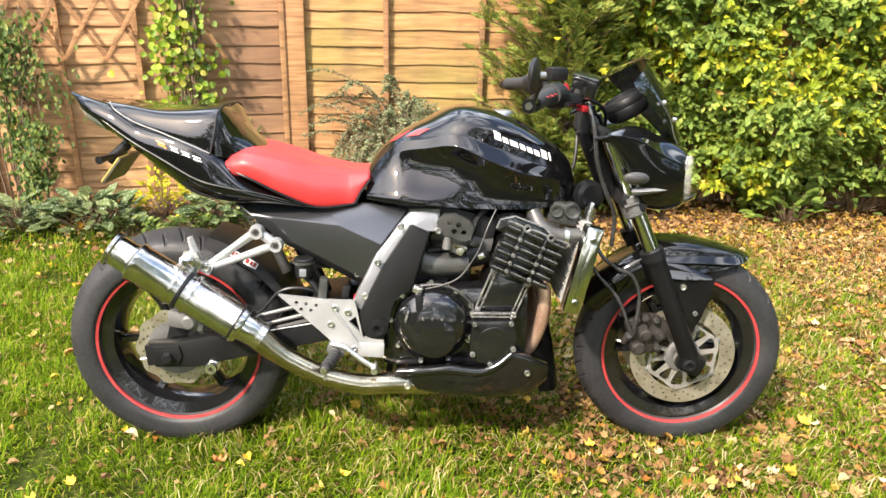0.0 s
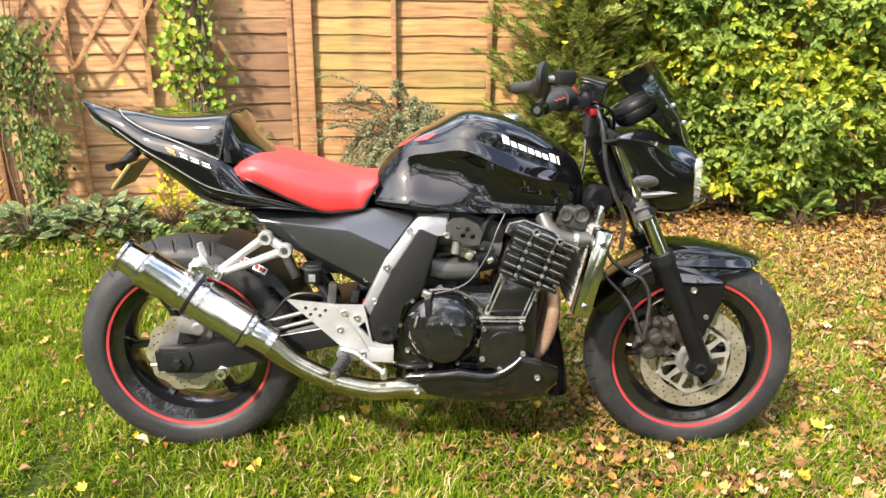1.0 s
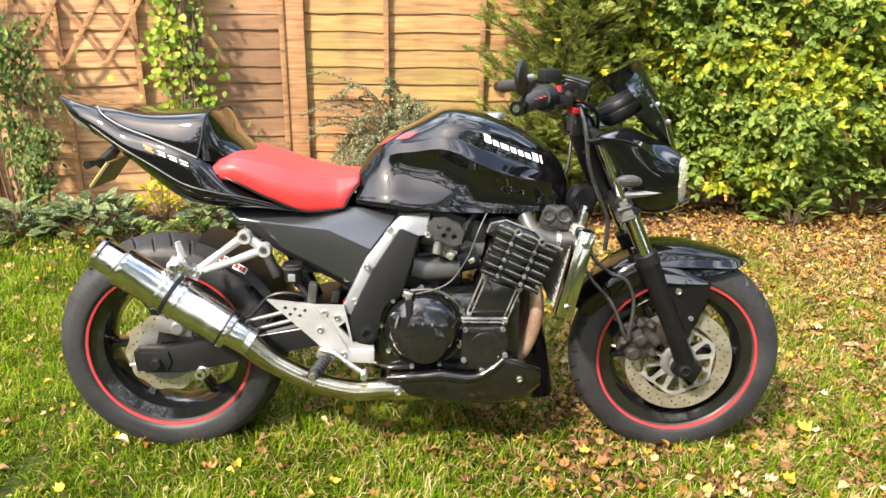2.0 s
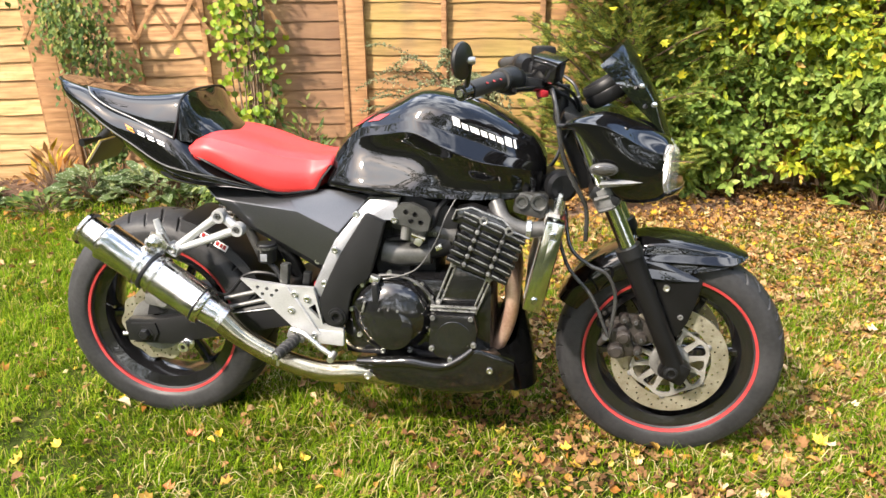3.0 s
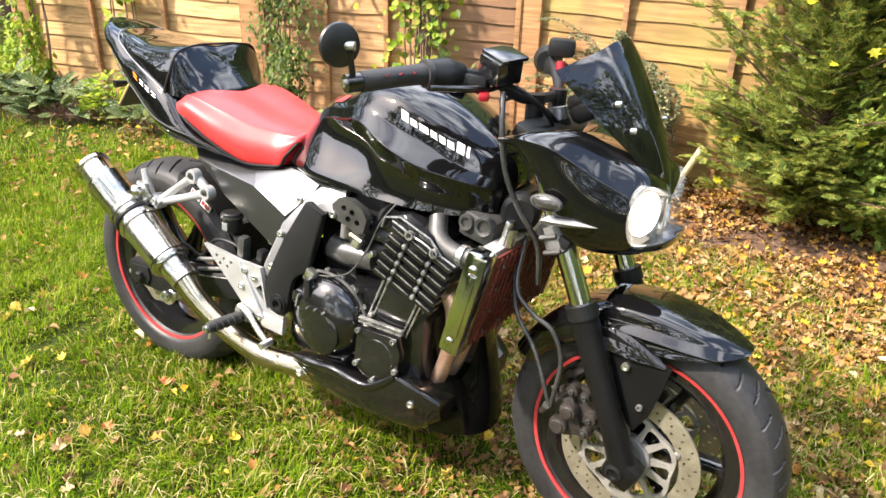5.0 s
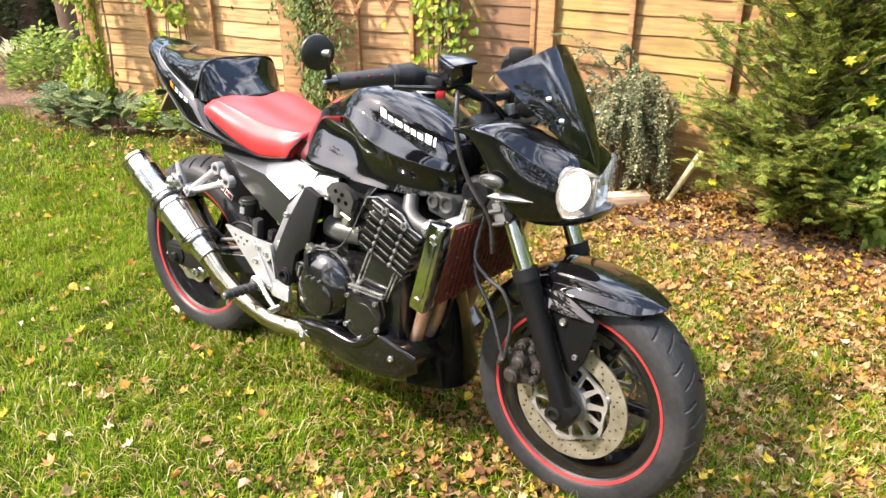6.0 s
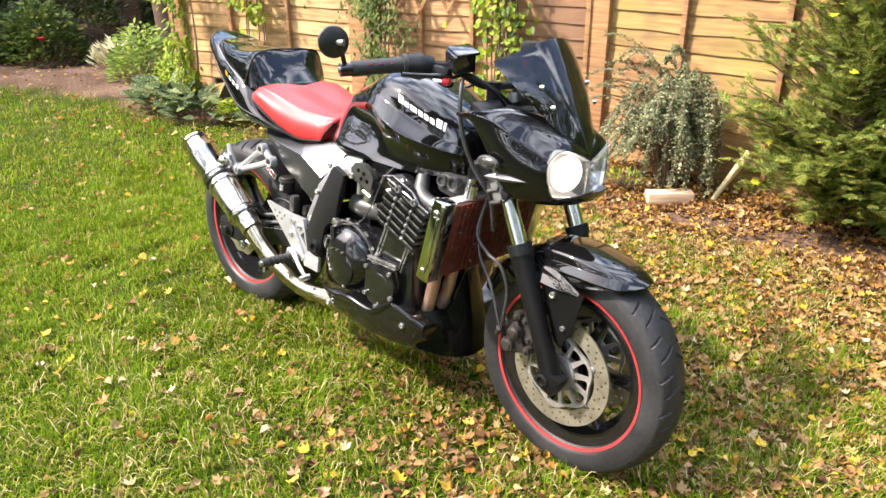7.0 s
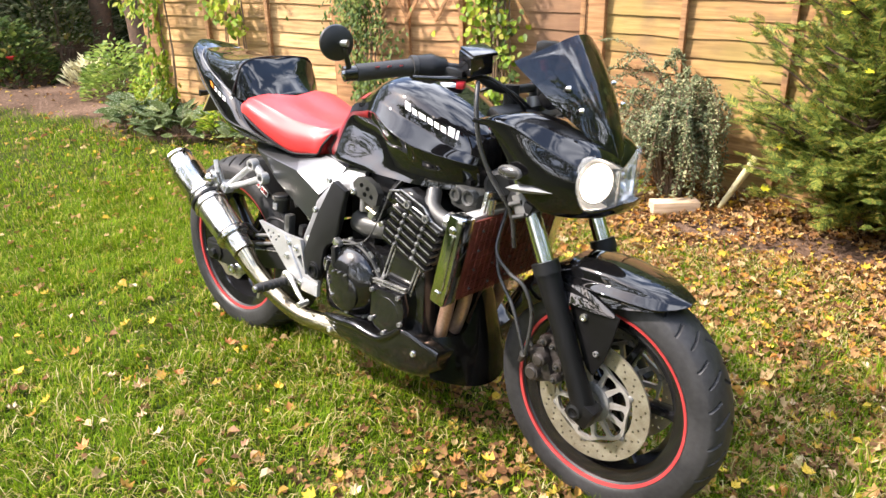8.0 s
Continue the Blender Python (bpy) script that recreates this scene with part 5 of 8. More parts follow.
# engine
cases = B("crankcase", box((0.40, 0.33, 0.23), pose(0.765, 0, 0.405), 0.03), engine_black, None, "black enamelled engine cases")
part("gearbox", box((0.16, 0.26, 0.20), pose(0.60, 0, 0.43, 0, 15, 0), 0.03), engine_black, cases)
part("sump", box((0.30, 0.20, 0.09), pose(0.78, 0, 0.275), 0.03), engine_black, cases)
for sy, lab in ((-1, "round black clutch cover"), (1, "round black generator cover")):
    cm = pose(0.703, 0.163 * sy, 0.418) @ Matrix.Diagonal((1.07, sy, 1.07, 1))
    cov = part("engine_cover", lathe([(0.001, 0.058), (0.03, 0.057), (0.05, 0.053), (0.068, 0.044), (0.082, 0.033), (0.092, 0.020), (0.097, 0.006), (0.098, -0.02)], 56, cm), engine_black, cases, lab)
    part("cover_disc", lathe([(0.001, 0.0), (0.048, 0.0), (0.052, -0.003), (0.052, -0.01)], 44, cm @ pose(0.006, 0.0565, -0.022)), engine_black, cases)
    part("cover_rim", lathe([(0.092, 0.004), (0.104, 0.004), (0.106, 0.0), (0.106, -0.02)], 56, cm), engine_black, cases)
    for k in range(9):
        a = radians(15 + 40 * k)
        part("cover_bolt", bolt(0.703 + 0.110 * math.cos(a), 0.169 * sy, 0.418 + 0.110 * math.sin(a), 0.0065, sy), alloy, cases)
part("oil_cap", lathe([(0.001, 0.008), (0.018, 0.008), (0.024, 0.004), (0.026, -0.008)], 28, pose(0.637, -0.198, 0.452) @ Matrix.Diagonal((1, -1, 1, 1))), engine_black, cases)
part("cover_slot", box((0.018, 0.02, 0.05), pose(0.668, -0.205, 0.490, 0, -4, 0), 0.006), satin, cases)
part("oil_cap_grip", box((0.006, 0.012, 0.034), pose(0.637, -0.208, 0.452, 0, 15, 0), 0.002), worn_highlight, cases)
for k in range(3):
    part("cover_bolt", bolt(0.68 + 0.024 * k, -0.224, 0.452 - 0.002 * abs(k - 1), 0.003), worn_highlight, cases)
part("crank_cover", sheet([(0.808, 0.437), (0.92, 0.44), (0.93, 0.40), (0.925, 0.35), (0.895, 0.318), (0.86, 0.308), (0.82, 0.322), (0.802, 0.35)], -0.178, 0.05, bevel=0.01), engine_black, cases)
part("crank_cap", lathe([(0.001, 0.0), (0.042, 0.0), (0.046, -0.004), (0.046, -0.01)], 36, pose(0.868, -0.204, 0.378) @ Matrix.Diagonal((1, -1, 1, 1))), engine_black, cases)
for x, z in ((0.815, 0.43), (0.912, 0.432), (0.92, 0.36), (0.86, 0.316), (0.812, 0.345)):
    part("cover_bolt", bolt(x, -0.206, z, 0.007), worn_highlight, cases)
for k, z in enumerate((0.447, 0.456)):
    part("case_rib", box((0.118, 0.012, 0.004), pose(0.866, -0.19, z), 0.001), worn_highlight, cases)

part("cable_anchor", box((0.026, 0.022, 0.02), pose(0.664, -0.192, 0.522, 0, 20, 0), 0.005), alloy, cases, "bright cable anchor")
part("release_spring", tube([(0.668 + 0.0006 * k, -0.197 + 0.006 * math.sin(k * 1.1), 0.508 - 0.0009 * k + 0.004 * math.cos(k * 1.1)) for k in range(34)], 0.0018, 6, 1), worn_highlight, cases)
part("oil_line", tube([(0.672, -0.18, 0.528), (0.72, -0.185, 0.532), (0.765, -0.185, 0.518), (0.80, -0.182, 0.486), (0.815, -0.18, 0.455)], 0.0042, 8, 5), dark_cast, cases)
for x, z in ((0.70, 0.536), (0.742, 0.530), (0.782, 0.508), (0.806, 0.474), (0.812, 0.425), (0.806, 0.385)):
    part("case_bolt", bolt(x, -0.178, z, 0.0065), alloy, cases)
part("starter_motor", tube([(0.70, -0.13, 0.535), (0.70, 0.12, 0.535)], 0.045, 20, 1), satin, cases)
part("engine_rear", box((0.20, 0.20, 0.13), pose(0.71, 0.0, 0.57), 0.02), satin, cases)

# cylinders lean forward: u along the fins, n up the bores
TILT_E = pose(0.866, 0, 0.44, 0, 21, 0)


def eng(u, y, n):
    return TILT_E @ Vector((u, y, n))


barrel = B("cylinder_block", box((0.105, 0.33, 0.15), TILT_E @ pose(0.0, 0, 0.07), 0.01), engine_black, None, "black cylinder block with pale highlight lines on its ribs")
# pale rods draw the highlights of the block's black ridges
for u in (-0.052, -0.040, 0.044, 0.054):
    part("block_rib", tube([eng(u, -0.169, 0.004), eng(u, -0.169, 0.118)], 0.0026, 8, 1), worn_highlight, barrel)
for u in (-0.046, 0.049):
    part("block_bolt", lathe([(0.001, 0.006), (0.006, 0.006), (0.008, 0.003), (0.008, -0.004)], 6, TILT_E @ pose(u, -0.170, 0.004) @ Matrix.Diagonal((1, -1, 1, 1))), worn_highlight, barrel)
    part("block_bolt", lathe([(0.001, 0.008), (0.008, 0.008), (0.011, 0.003), (0.011, -0.004)], 6, TILT_E @ pose(u, -0.172, 0.118) @ Matrix.Diagonal((1, -1, 1, 1))), worn_highlight, barrel)
part("block_web", box((0.085, 0.008, 0.10), TILT_E @ pose(0.004, -0.166, 0.06), 0.004), engine_black, barrel)
head = B("cylinder_head", box((0.15, 0.37, 0.14), TILT_E @ pose(0.012, 0, 0.20), 0.012), engine_black, None, "finned black cylinder head")
for k in range(6):
    n = 0.134 + 0.0225 * k
    for sy in (-1, 1):
        for u0, u1 in ((-0.070, -0.029), (-0.017, 0.035), (0.047, 0.094)):
            # rounded lobes in three ranks, their outer ends dipping a little
            m_fin = TILT_E @ pose((u0 + u1) / 2, 0.190 * sy, n, 0, 4, 0)
            part("fin", box((u1 - u0, 0.036, 0.0125), m_fin, 0.0052), engine_black, head)
            # thin pale strip: the fin's worn, glinting edge set in as colour
            part("fin_edge", box((u1 - u0 - 0.008, 0.003, 0.0021), m_fin @ pose(0, 0.0174 * sy, 0.0044), 0.0006), worn_highlight, head)
for u in (-0.023, 0.041):
    for sy in (-1, 1):
        part("head_rib", box((0.009, 0.030, 0.13), TILT_E @ pose(u, 0.188 * sy, 0.190), 0.003), engine_black, head)
        for k in range(5):
            part("head_bolt", lathe([(0.001, 0.006), (0.004, 0.006), (0.0062, 0.003), (0.0062, -0.004)], 8, TILT_E @ pose(u, 0.204 * sy, 0.137 + 0.0225 * k) @ Matrix.Diagonal((1, sy, 1, 1))), worn_highlight, head)
cam_cover = B("cam_cover", sheet([(0.862, 0.690), (0.872, 0.712), (0.91, 0.72), (0.985, 0.692), (1.02, 0.655), (1.015, 0.632), (0.86, 0.682)], 0, 0.40, bevel=0.012), engine_black, None, "black cam cover with a pale edge line")
part("cover_edge", tube([(0.864, -0.203, 0.690), (0.873, -0.203, 0.713), (0.911, -0.203, 0.721), (0.986, -0.203, 0.693), (1.018, -0.203, 0.66)], 0.0025, 8, 1), worn_highlight, cam_cover)
part("cover_joint", tube([eng(-0.072, -0.205, 0.262), eng(-0.034, -0.206, 0.262), eng(-0.02, -0.207, 0.253), eng(-0.006, -0.206, 0.262), eng(0.032, -0.206, 0.262), eng(0.046, -0.207, 0.253), eng(0.06, -0.206, 0.262), eng(0.098, -0.205, 0.262)], 0.0026, 8, 4), worn_highlight, cam_cover)
for u in (-0.02, 0.046):
    part("cover_loop", lathe([(0.006, 0.003), (0.010, 0.003), (0.010, -0.006), (0.006, -0.006)], 20, TILT_E @ pose(u, -0.21, 0.262)), worn_highlight, cam_cover)

# intake side, injectors, cables
B("throttle_body", tube([(0.675, -0.125, 0.578), (0.72, -0.125, 0.572), (0.80, -0.125, 0.575)], [0.032, 0.034, 0.028], 20, 3), dull_cast, None, "grey throttle body")
B("intake_boot", tube([(0.79, -0.11, 0.59), (0.845, -0.1, 0.60)], 0.034, 18, 1), satin)
inj = B("injector_cover", sheet([(0.712, 0.700), (0.73, 0.718), (0.76, 0.720), (0.795, 0.705), (0.808, 0.685), (0.80, 0.652), (0.778, 0.648), (0.745, 0.662), (0.718, 0.668)], -0.172, 0.02, [(0.745, 0.698, 0.007), (0.768, 0.692, 0.007), (0.757, 0.675, 0.007), (0.782, 0.672, 0.007)], 0), dull_cast, None, "grey cover plate with round holes")
part("cover_bolt", bolt(0.716, -0.184, 0.677, 0.009), alloy, inj)
B("fuel_rail", box((0.05, 0.05, 0.05), pose(0.765, -0.14, 0.635, 0, 20, 0), 0.01), dull_cast)
B("injector_body", tube([(0.742, -0.168, 0.66), (0.738, -0.166, 0.625)], 0.011, 12, 1), grey_cast, None, "grey injector body")
B("brass_union", tube([(0.757, -0.172, 0.638), (0.79, -0.172, 0.626)], 0.006, 6, 1), tinted_steel, None, "small brassy hose union")
B("sensor_plug", box((0.02, 0.024, 0.026), pose(0.775, -0.165, 0.622, 0, 30, 0), 0.005), alloy, None, "pale sensor plug")
B("cable", tube([(0.872, -0.15, 0.74), (0.845, -0.178, 0.69), (0.820, -0.188, 0.625), (0.778, -0.19, 0.560), (0.735, -0.19, 0.535), (0.685, -0.19, 0.522)], 0.0019, 8, 6), dark_cast, None, "thin grey cable")
B("cable_bracket", box((0.018, 0.014, 0.014), pose(0.828, -0.185, 0.612, 0, -30, 0), 0.004), alloy)
B("wiring_loom", tube([(0.86, -0.12, 0.735), (0.82, -0.13, 0.70), (0.80, -0.14, 0.65), (0.74, -0.13, 0.62), (0.69, -0.13, 0.61)], 0.009, 8, 5), satin)
B("wiring_loom", tube([(1.05, -0.09, 0.75), (1.0, -0.1, 0.735), (0.94, -0.11, 0.735), (0.88, -0.1, 0.735)], 0.011, 8, 5), satin)
B("airbox", box((0.16, 0.22, 0.12), pose(0.68, 0, 0.68), 0.03), satin)
plenum = B("throttle_rack", box((0.17, 0.25, 0.13), pose(0.785, 0.0, 0.655, 0, 14, 0), 0.025), satin, None, "black throttle body rack under the tank")
for k in range(4):
    part("trumpet", tube([(0.70, -0.105 + 0.07 * k, 0.66), (0.86, -0.105 + 0.07 * k, 0.62)], 0.027, 14, 1), dark_cast, plenum)
for k in range(3):
    part("rack_bolt", bolt(0.75 + 0.03 * k, -0.128, 0.69 - 0.03 * k, 0.006), worn_highlight, plenum)
B("spine_frame", box((0.52, 0.14, 0.07), pose(0.85, 0, 0.745), 0.02), satin)
B("battery_box", box((0.20, 0.19, 0.16), pose(0.46, 0, 0.62), 0.03), satin)

# rear shock with its coil spring, between the tail and the swingarm
shock = B("rear_shock", tube([(0.21, -0.035, 0.74), (0.30, -0.035, 0.52)], 0.014, 12, 1), dark_cast, None, "rear shock absorber")
part("spring", tube([(0.175 + 0.085 * k / 60 + 0.026 * math.cos(k * 0.9), -0.06 + 0.026 * math.sin(k * 0.9), 0.755 - 0.13 * k / 60) for k in range(61)], 0.0035, 6, 1), grey_cast, shock, "bare steel coil spring")

# exhaust
for k, y in enumerate((-0.115, -0.045, 0.045, 0.115)):
    B("header_pipe", tube([(0.962, y, 0.555), (1.0, y, 0.525), (1.012, y * 1.03, 0.45), (0.992, y * 0.98, 0.36), (0.95, y * 0.8, 0.285), (0.87, y * 0.55, 0.225)], 0.0185, 16, 6), burnt, None, "heat-stained copper-brown header pipe")
B("balance_pipe", tube([(1.006, -0.115, 0.468), (1.000, -0.08, 0.474), (1.006, -0.045, 0.468)], 0.012, 12, 3), burnt, None, "short pipe joining two headers")
B("link_pipe", tube([(0.80, -0.06, 0.222), (0.70, -0.14, 0.232), (0.60, -0.185, 0.254), (0.515, -0.20, 0.257), (0.412, -0.21, 0.288), (0.312, -0.218, 0.345), (0.248, -0.222, 0.402)], [0.03, 0.03, 0.029, 0.028, 0.027, 0.028, 0.034], 22, 7), tinted_steel, None, "heat-tinted polished steel link pipe")
MUF_A, MUF_B = Vector((0.214, -0.225, 0.432)), Vector((-0.045, -0.222, 0.600))
muf_dir = (MUF_B - MUF_A).normalized()
MUF = Matrix.Translation(MUF_A) @ Vector((0, 1, 0)).rotation_difference(muf_dir).to_matrix().to_4x4()
ML = (MUF_B - MUF_A).length
muf = B("silencer", lathe([(0.031, -0.062), (0.0355, -0.054), (0.039, -0.014), (0.0395, -0.004), (0.049, -0.003), (0.0515, 0.001), (0.0515, 0.012), (0.050, 0.014), (0.050, ML - 0.014), (0.0515, ML - 0.012), (0.0515, ML), (0.045, ML + 0.004), (0.041, ML + 0.012), (0.0405, ML + 0.052), (0.047, ML + 0.056), (0.047, ML + 0.064), (0.043, ML + 0.066), (0.034, ML + 0.062), (0.032, ML - 0.1)], 56, MUF), steel, None, "polished steel exhaust silencer")
for d in (0.148, 0.172, 0.196):
    part("silencer_band", lathe([(0.050, d - 0.006), (0.0545, d - 0.005), (0.0555, d), (0.0545, d + 0.005), (0.050, d + 0.006)], 48, MUF), satin if d == 0.172 else steel, muf)
part("clamp_bolt", lathe([(0.001, 0.014), (0.007, 0.014), (0.012, 0.008), (0.018, 0.004), (0.019, -0.014)], 22, pose(0.083, -0.222, 0.600) @ Matrix.Diagonal((1, -1, 1, 1))), steel, muf)
part("silencer_band", lathe([(0.050, 0.004), (0.0535, 0.006), (0.0535, 0.013), (0.050, 0.015)], 48, MUF), steel, muf)
part("silencer_band", lathe([(0.050, 0.0155), (0.0516, 0.0165), (0.0516, 0.0185), (0.050, 0.0195)], 48, MUF), satin, muf)
part("hanger", sheet([(0.055, 0.585), (0.075, 0.625), (0.105, 0.622), (0.12, 0.59), (0.10, 0.56)], -0.206, 0.012, bevel=0.003), alloy, muf)
part("inner_pipe", lathe([(0.024, ML - 0.05), (0.027, ML + 0.058), (0.03, ML + 0.058), (0.03, ML - 0.05)], 30, MUF), burnt, muf)
part("pipe_clamp", lathe([(0.03, -0.062), (0.037, -0.062), (0.037, -0.044), (0.03, -0.044)], 30, MUF), steel, muf)

# belly pan
belly = B("belly_pan", hull_skin([(x, [(0, zs - 0.02), (0.10 * w / 0.2, zs - 0.015), (0.93 * w, zs), (w, zs - 0.012), (0.985 * w, (zs + zb) / 2), (0.84 * w, zb), (0, zb - 0.014)])
                                  for x, w, zs, zb in ((0.605, 0.190, 0.288, 0.240), (0.64, 0.198, 0.293, 0.229), (0.70, 0.203, 0.300, 0.219), (0.75, 0.206, 0.303, 0.213), (0.82, 0.207, 0.294, 0.207),
                                                       (0.885, 0.205, 0.320, 0.204), (0.922, 0.202, 0.346, 0.204), (0.98, 0.188, 0.324, 0.212), (1.022, 0.170, 0.300, 0.245))], 5, 3), pan_black, None, "black belly pan", 50)
bm = bmesh.new()
grid_p = []
for k in range(25):
    y = -0.168 + 0.336 * k / 24
    s = min(max((y - 0.045) / 0.085, -y / 0.07, 0), 1)
    top, low = 0.435 - 0.115 * s * s * (3 - 2 * s), 0.178 + 1.5 * y * y
    grid_p.append([bm.verts.new((1.088 - 2.9 * y * y - 0.05 * v / 8 - 0.02 * (v / 8 - 0.5) ** 2, y, low + (top - low) * v / 8)) for v in range(9)])
for k in range(24):
    for v in range(8):
        bm.faces.new((grid_p[k][v], grid_p[k + 1][v], grid_p[k + 1][v + 1], grid_p[k][v + 1]))
bmesh.ops.solidify(bm, geom=bm.faces, thickness=0.005)
part("pan_front", bm, pan_black, belly, "tall black front of the belly pan", 50)
for sy in (-1, 1):
    part("pan_bolt", bolt(0.962, 0.195 * sy, 0.287, 0.009, sy), alloy, belly)
    part("pan_bolt", bolt(0.64, 0.203 * sy, 0.252, 0.009, sy), alloy, belly)
    part("pan_edge", tube([(0.612, 0.192 * sy, 0.288), (0.66, 0.199 * sy, 0.293), (0.70, 0.202 * sy, 0.297), (0.75, 0.205 * sy, 0.303), (0.80, 0.206 * sy, 0.297), (0.845, 0.206 * sy, 0.297), (0.885, 0.204 * sy, 0.318), (0.918, 0.200 * sy, 0.346)], [0.009, 0.013, 0.012, 0.014, 0.012, 0.010, 0.010, 0.008], 14, 5), pan_black, belly, "raised gloss edge of the pan")

# swingarm and rear end
arm = B("swingarm", sheet([(-0.058, 0.352), (0.03, 0.357), (0.17, 0.386), (0.19, 0.35), (0.16, 0.305), (0.07, 0.283), (-0.04, 0.281), (-0.056, 0.295)], -0.138, 0.036, bevel=0.008), satin, None, "satin black swingarm")
part("axle_plate", sheet([(-0.046, 0.342), (0.026, 0.346), (0.034, 0.318), (0.020, 0.291), (-0.040, 0.290)], -0.158, 0.008, bevel=0.002), satin, arm)
bm = bmesh.new()
ring_skin(bm, [[(x, -0.158, zc - h), (x, -0.160, zc - h + 0.008), (x, -0.160, zc + h - 0.012), (x, -0.150, zc + h), (x, -0.116, zc + h), (x, -0.112, zc + h - 0.01), (x, -0.112, zc - h)] for x, zc, h in ((0.15, 0.345, 0.040), (0.28, 0.372, 0.038), (0.42, 0.402, 0.038), (0.58, 0.425, 0.046))])
part("arm_beam", bm, satin, arm, "", 30)
part("arm_seam", tube([(0.16, -0.161, 0.372), (0.30, -0.161, 0.398), (0.42, -0.161, 0.42), (0.56, -0.161, 0.445)], 0.0022, 6, 3), worn_highlight, arm)
part("arm_beam", tube([(-0.05, 0.135, 0.32), (0.16, 0.135, 0.345), (0.46, 0.12, 0.41), (0.56, 0.11, 0.42)], 0.042, 16, 4, None, 0.7), satin, arm)
part("cross_brace", box((0.10, 0.24, 0.08), pose(0.42, 0, 0.42, 0, -10, 0), 0.02), satin, arm)
for dz in (0.0, 0.028):
    part("arm_rod", tube([(0.24, -0.16, 0.405 + dz), (0.42, -0.155, 0.452 + dz)], 0.006, 10, 1), grey_cast, arm)
part("axle_nut", lathe([(0.001, 0.016), (0.012, 0.016), (0.016, 0.012), (0.017, 0.004), (0.024, 0.003), (0.025, -0.006)], 6, pose(-0.004, -0.16, 0.314) @ Matrix.Diagonal((1, -1, 1, 1))), satin, arm)
part("adjuster", box((0.03, 0.03, 0.06), pose(-0.052, -0.138, 0.315, 0, -6, 0), 0.006), satin, arm)
part("paddock_spool", lathe([(0.006, 0.028), (0.015, 0.028), (0.017, 0.022), (0.012, 0.014), (0.012, 0.006), (0.019, 0.0), (0.018, -0.006)], 24, pose(0.112, -0.152, 0.288) @ Matrix.Diagonal((1, -1, 1, 1))), alloy, arm, "silver bobbin screwed into the swingarm")
part("adjust_bolt", tube([(-0.03, -0.138, 0.305), (-0.085, -0.138, 0.30)], 0.006, 8, 1), alloy, arm)
rcal = B("rear_caliper", box((0.10, 0.05, 0.05), pose(0.045, -0.125, 0.412, 0, 10, 0), 0.014), grey_cast, None, "grey rear brake caliper")
part("piston_cap", lathe([(0.001, 0.010), (0.014, 0.010), (0.02, 0.005), (0.021, -0.01)], 20, pose(0.055, -0.15, 0.41) @ Matrix.Diagonal((1, -1, 1, 1))), grey_cast, rcal)
part("hanger", sheet([(-0.02, 0.35), (0.03, 0.36), (0.085, 0.40), (0.06, 0.44), (0.0, 0.42)], -0.112, 0.012, bevel=0.003), satin, rcal)
B("rear_brake_hose", tube([(0.09, -0.13, 0.43), (0.17, -0.14, 0.45), (0.24, -0.15, 0.44), (0.30, -0.155, 0.50), (0.36, -0.155, 0.51), (0.42, -0.15, 0.49)], 0.005, 8, 6), satin)
B("chain_guard", box((0.30, 0.03, 0.05), pose(0.22, 0.14, 0.46, 0, -12, 0), 0.01), satin)
# rear hugger over the tyre
bm = bmesh.new()
rings = []
for k in range(13):
    a = radians(72 - 62 * k / 12)
    r = 0.338 + 0.012 * (k / 12)
    ring = [Vector((r * math.cos(a), yy, 0.318 + r * math.sin(a) - dz)) for yy, dz in ((-0.105, 0.035), (-0.098, 0.008), (-0.06, 0), (0.06, 0), (0.098, 0.008), (0.105, 0.035))]
    rings.append(ring + [p - Vector((0.004 * math.cos(a), -0.003 * np.sign(p.y), 0.004 * math.sin(a))) for p in ring[::-1]])
ring_skin(bm, rings)
hug = B("rear_hugger", bm, satin, None, "black rear hugger")
for x, z in ((0.165, 0.593), (0.203, 0.570)):
    label_m = pose(x + 0.014, -0.109, z - 0.006, 0, 30, 0)
    tag = part("sticker", box((0.038, 0.0024, 0.019), label_m, 0.0008), white_mark, hug, "small white sticker with red bars")
    for j, (dx, w, h) in enumerate(((-0.011, 0.009, 0.012), (0.001, 0.007, 0.012), (0.011, 0.008, 0.012))):
        part("sticker_bar", box((w, 0.0024, h), label_m @ pose(dx, -0.0022, 0.002), 0.0005), tape_red, tag, "red bar")
shock = B("rear_shock", tube([(0.40, 0.0, 0.45), (0.33, 0, 0.60), (0.30, 0, 0.69)], 0.022, 14, 1), satin)
bm = bmesh.new()
tube([(0.205 + 0.004 * k - 0.004 * 0, -0.10 + 0.018 * math.sin(k * 1.2), 0.735 - 0.007 * k + 0.018 * math.cos(k * 1.2) * 0.2) for k in range(14)], 0.004, 6, 3, bm)
B("spring", bm, alloy, None, "small coil spring")

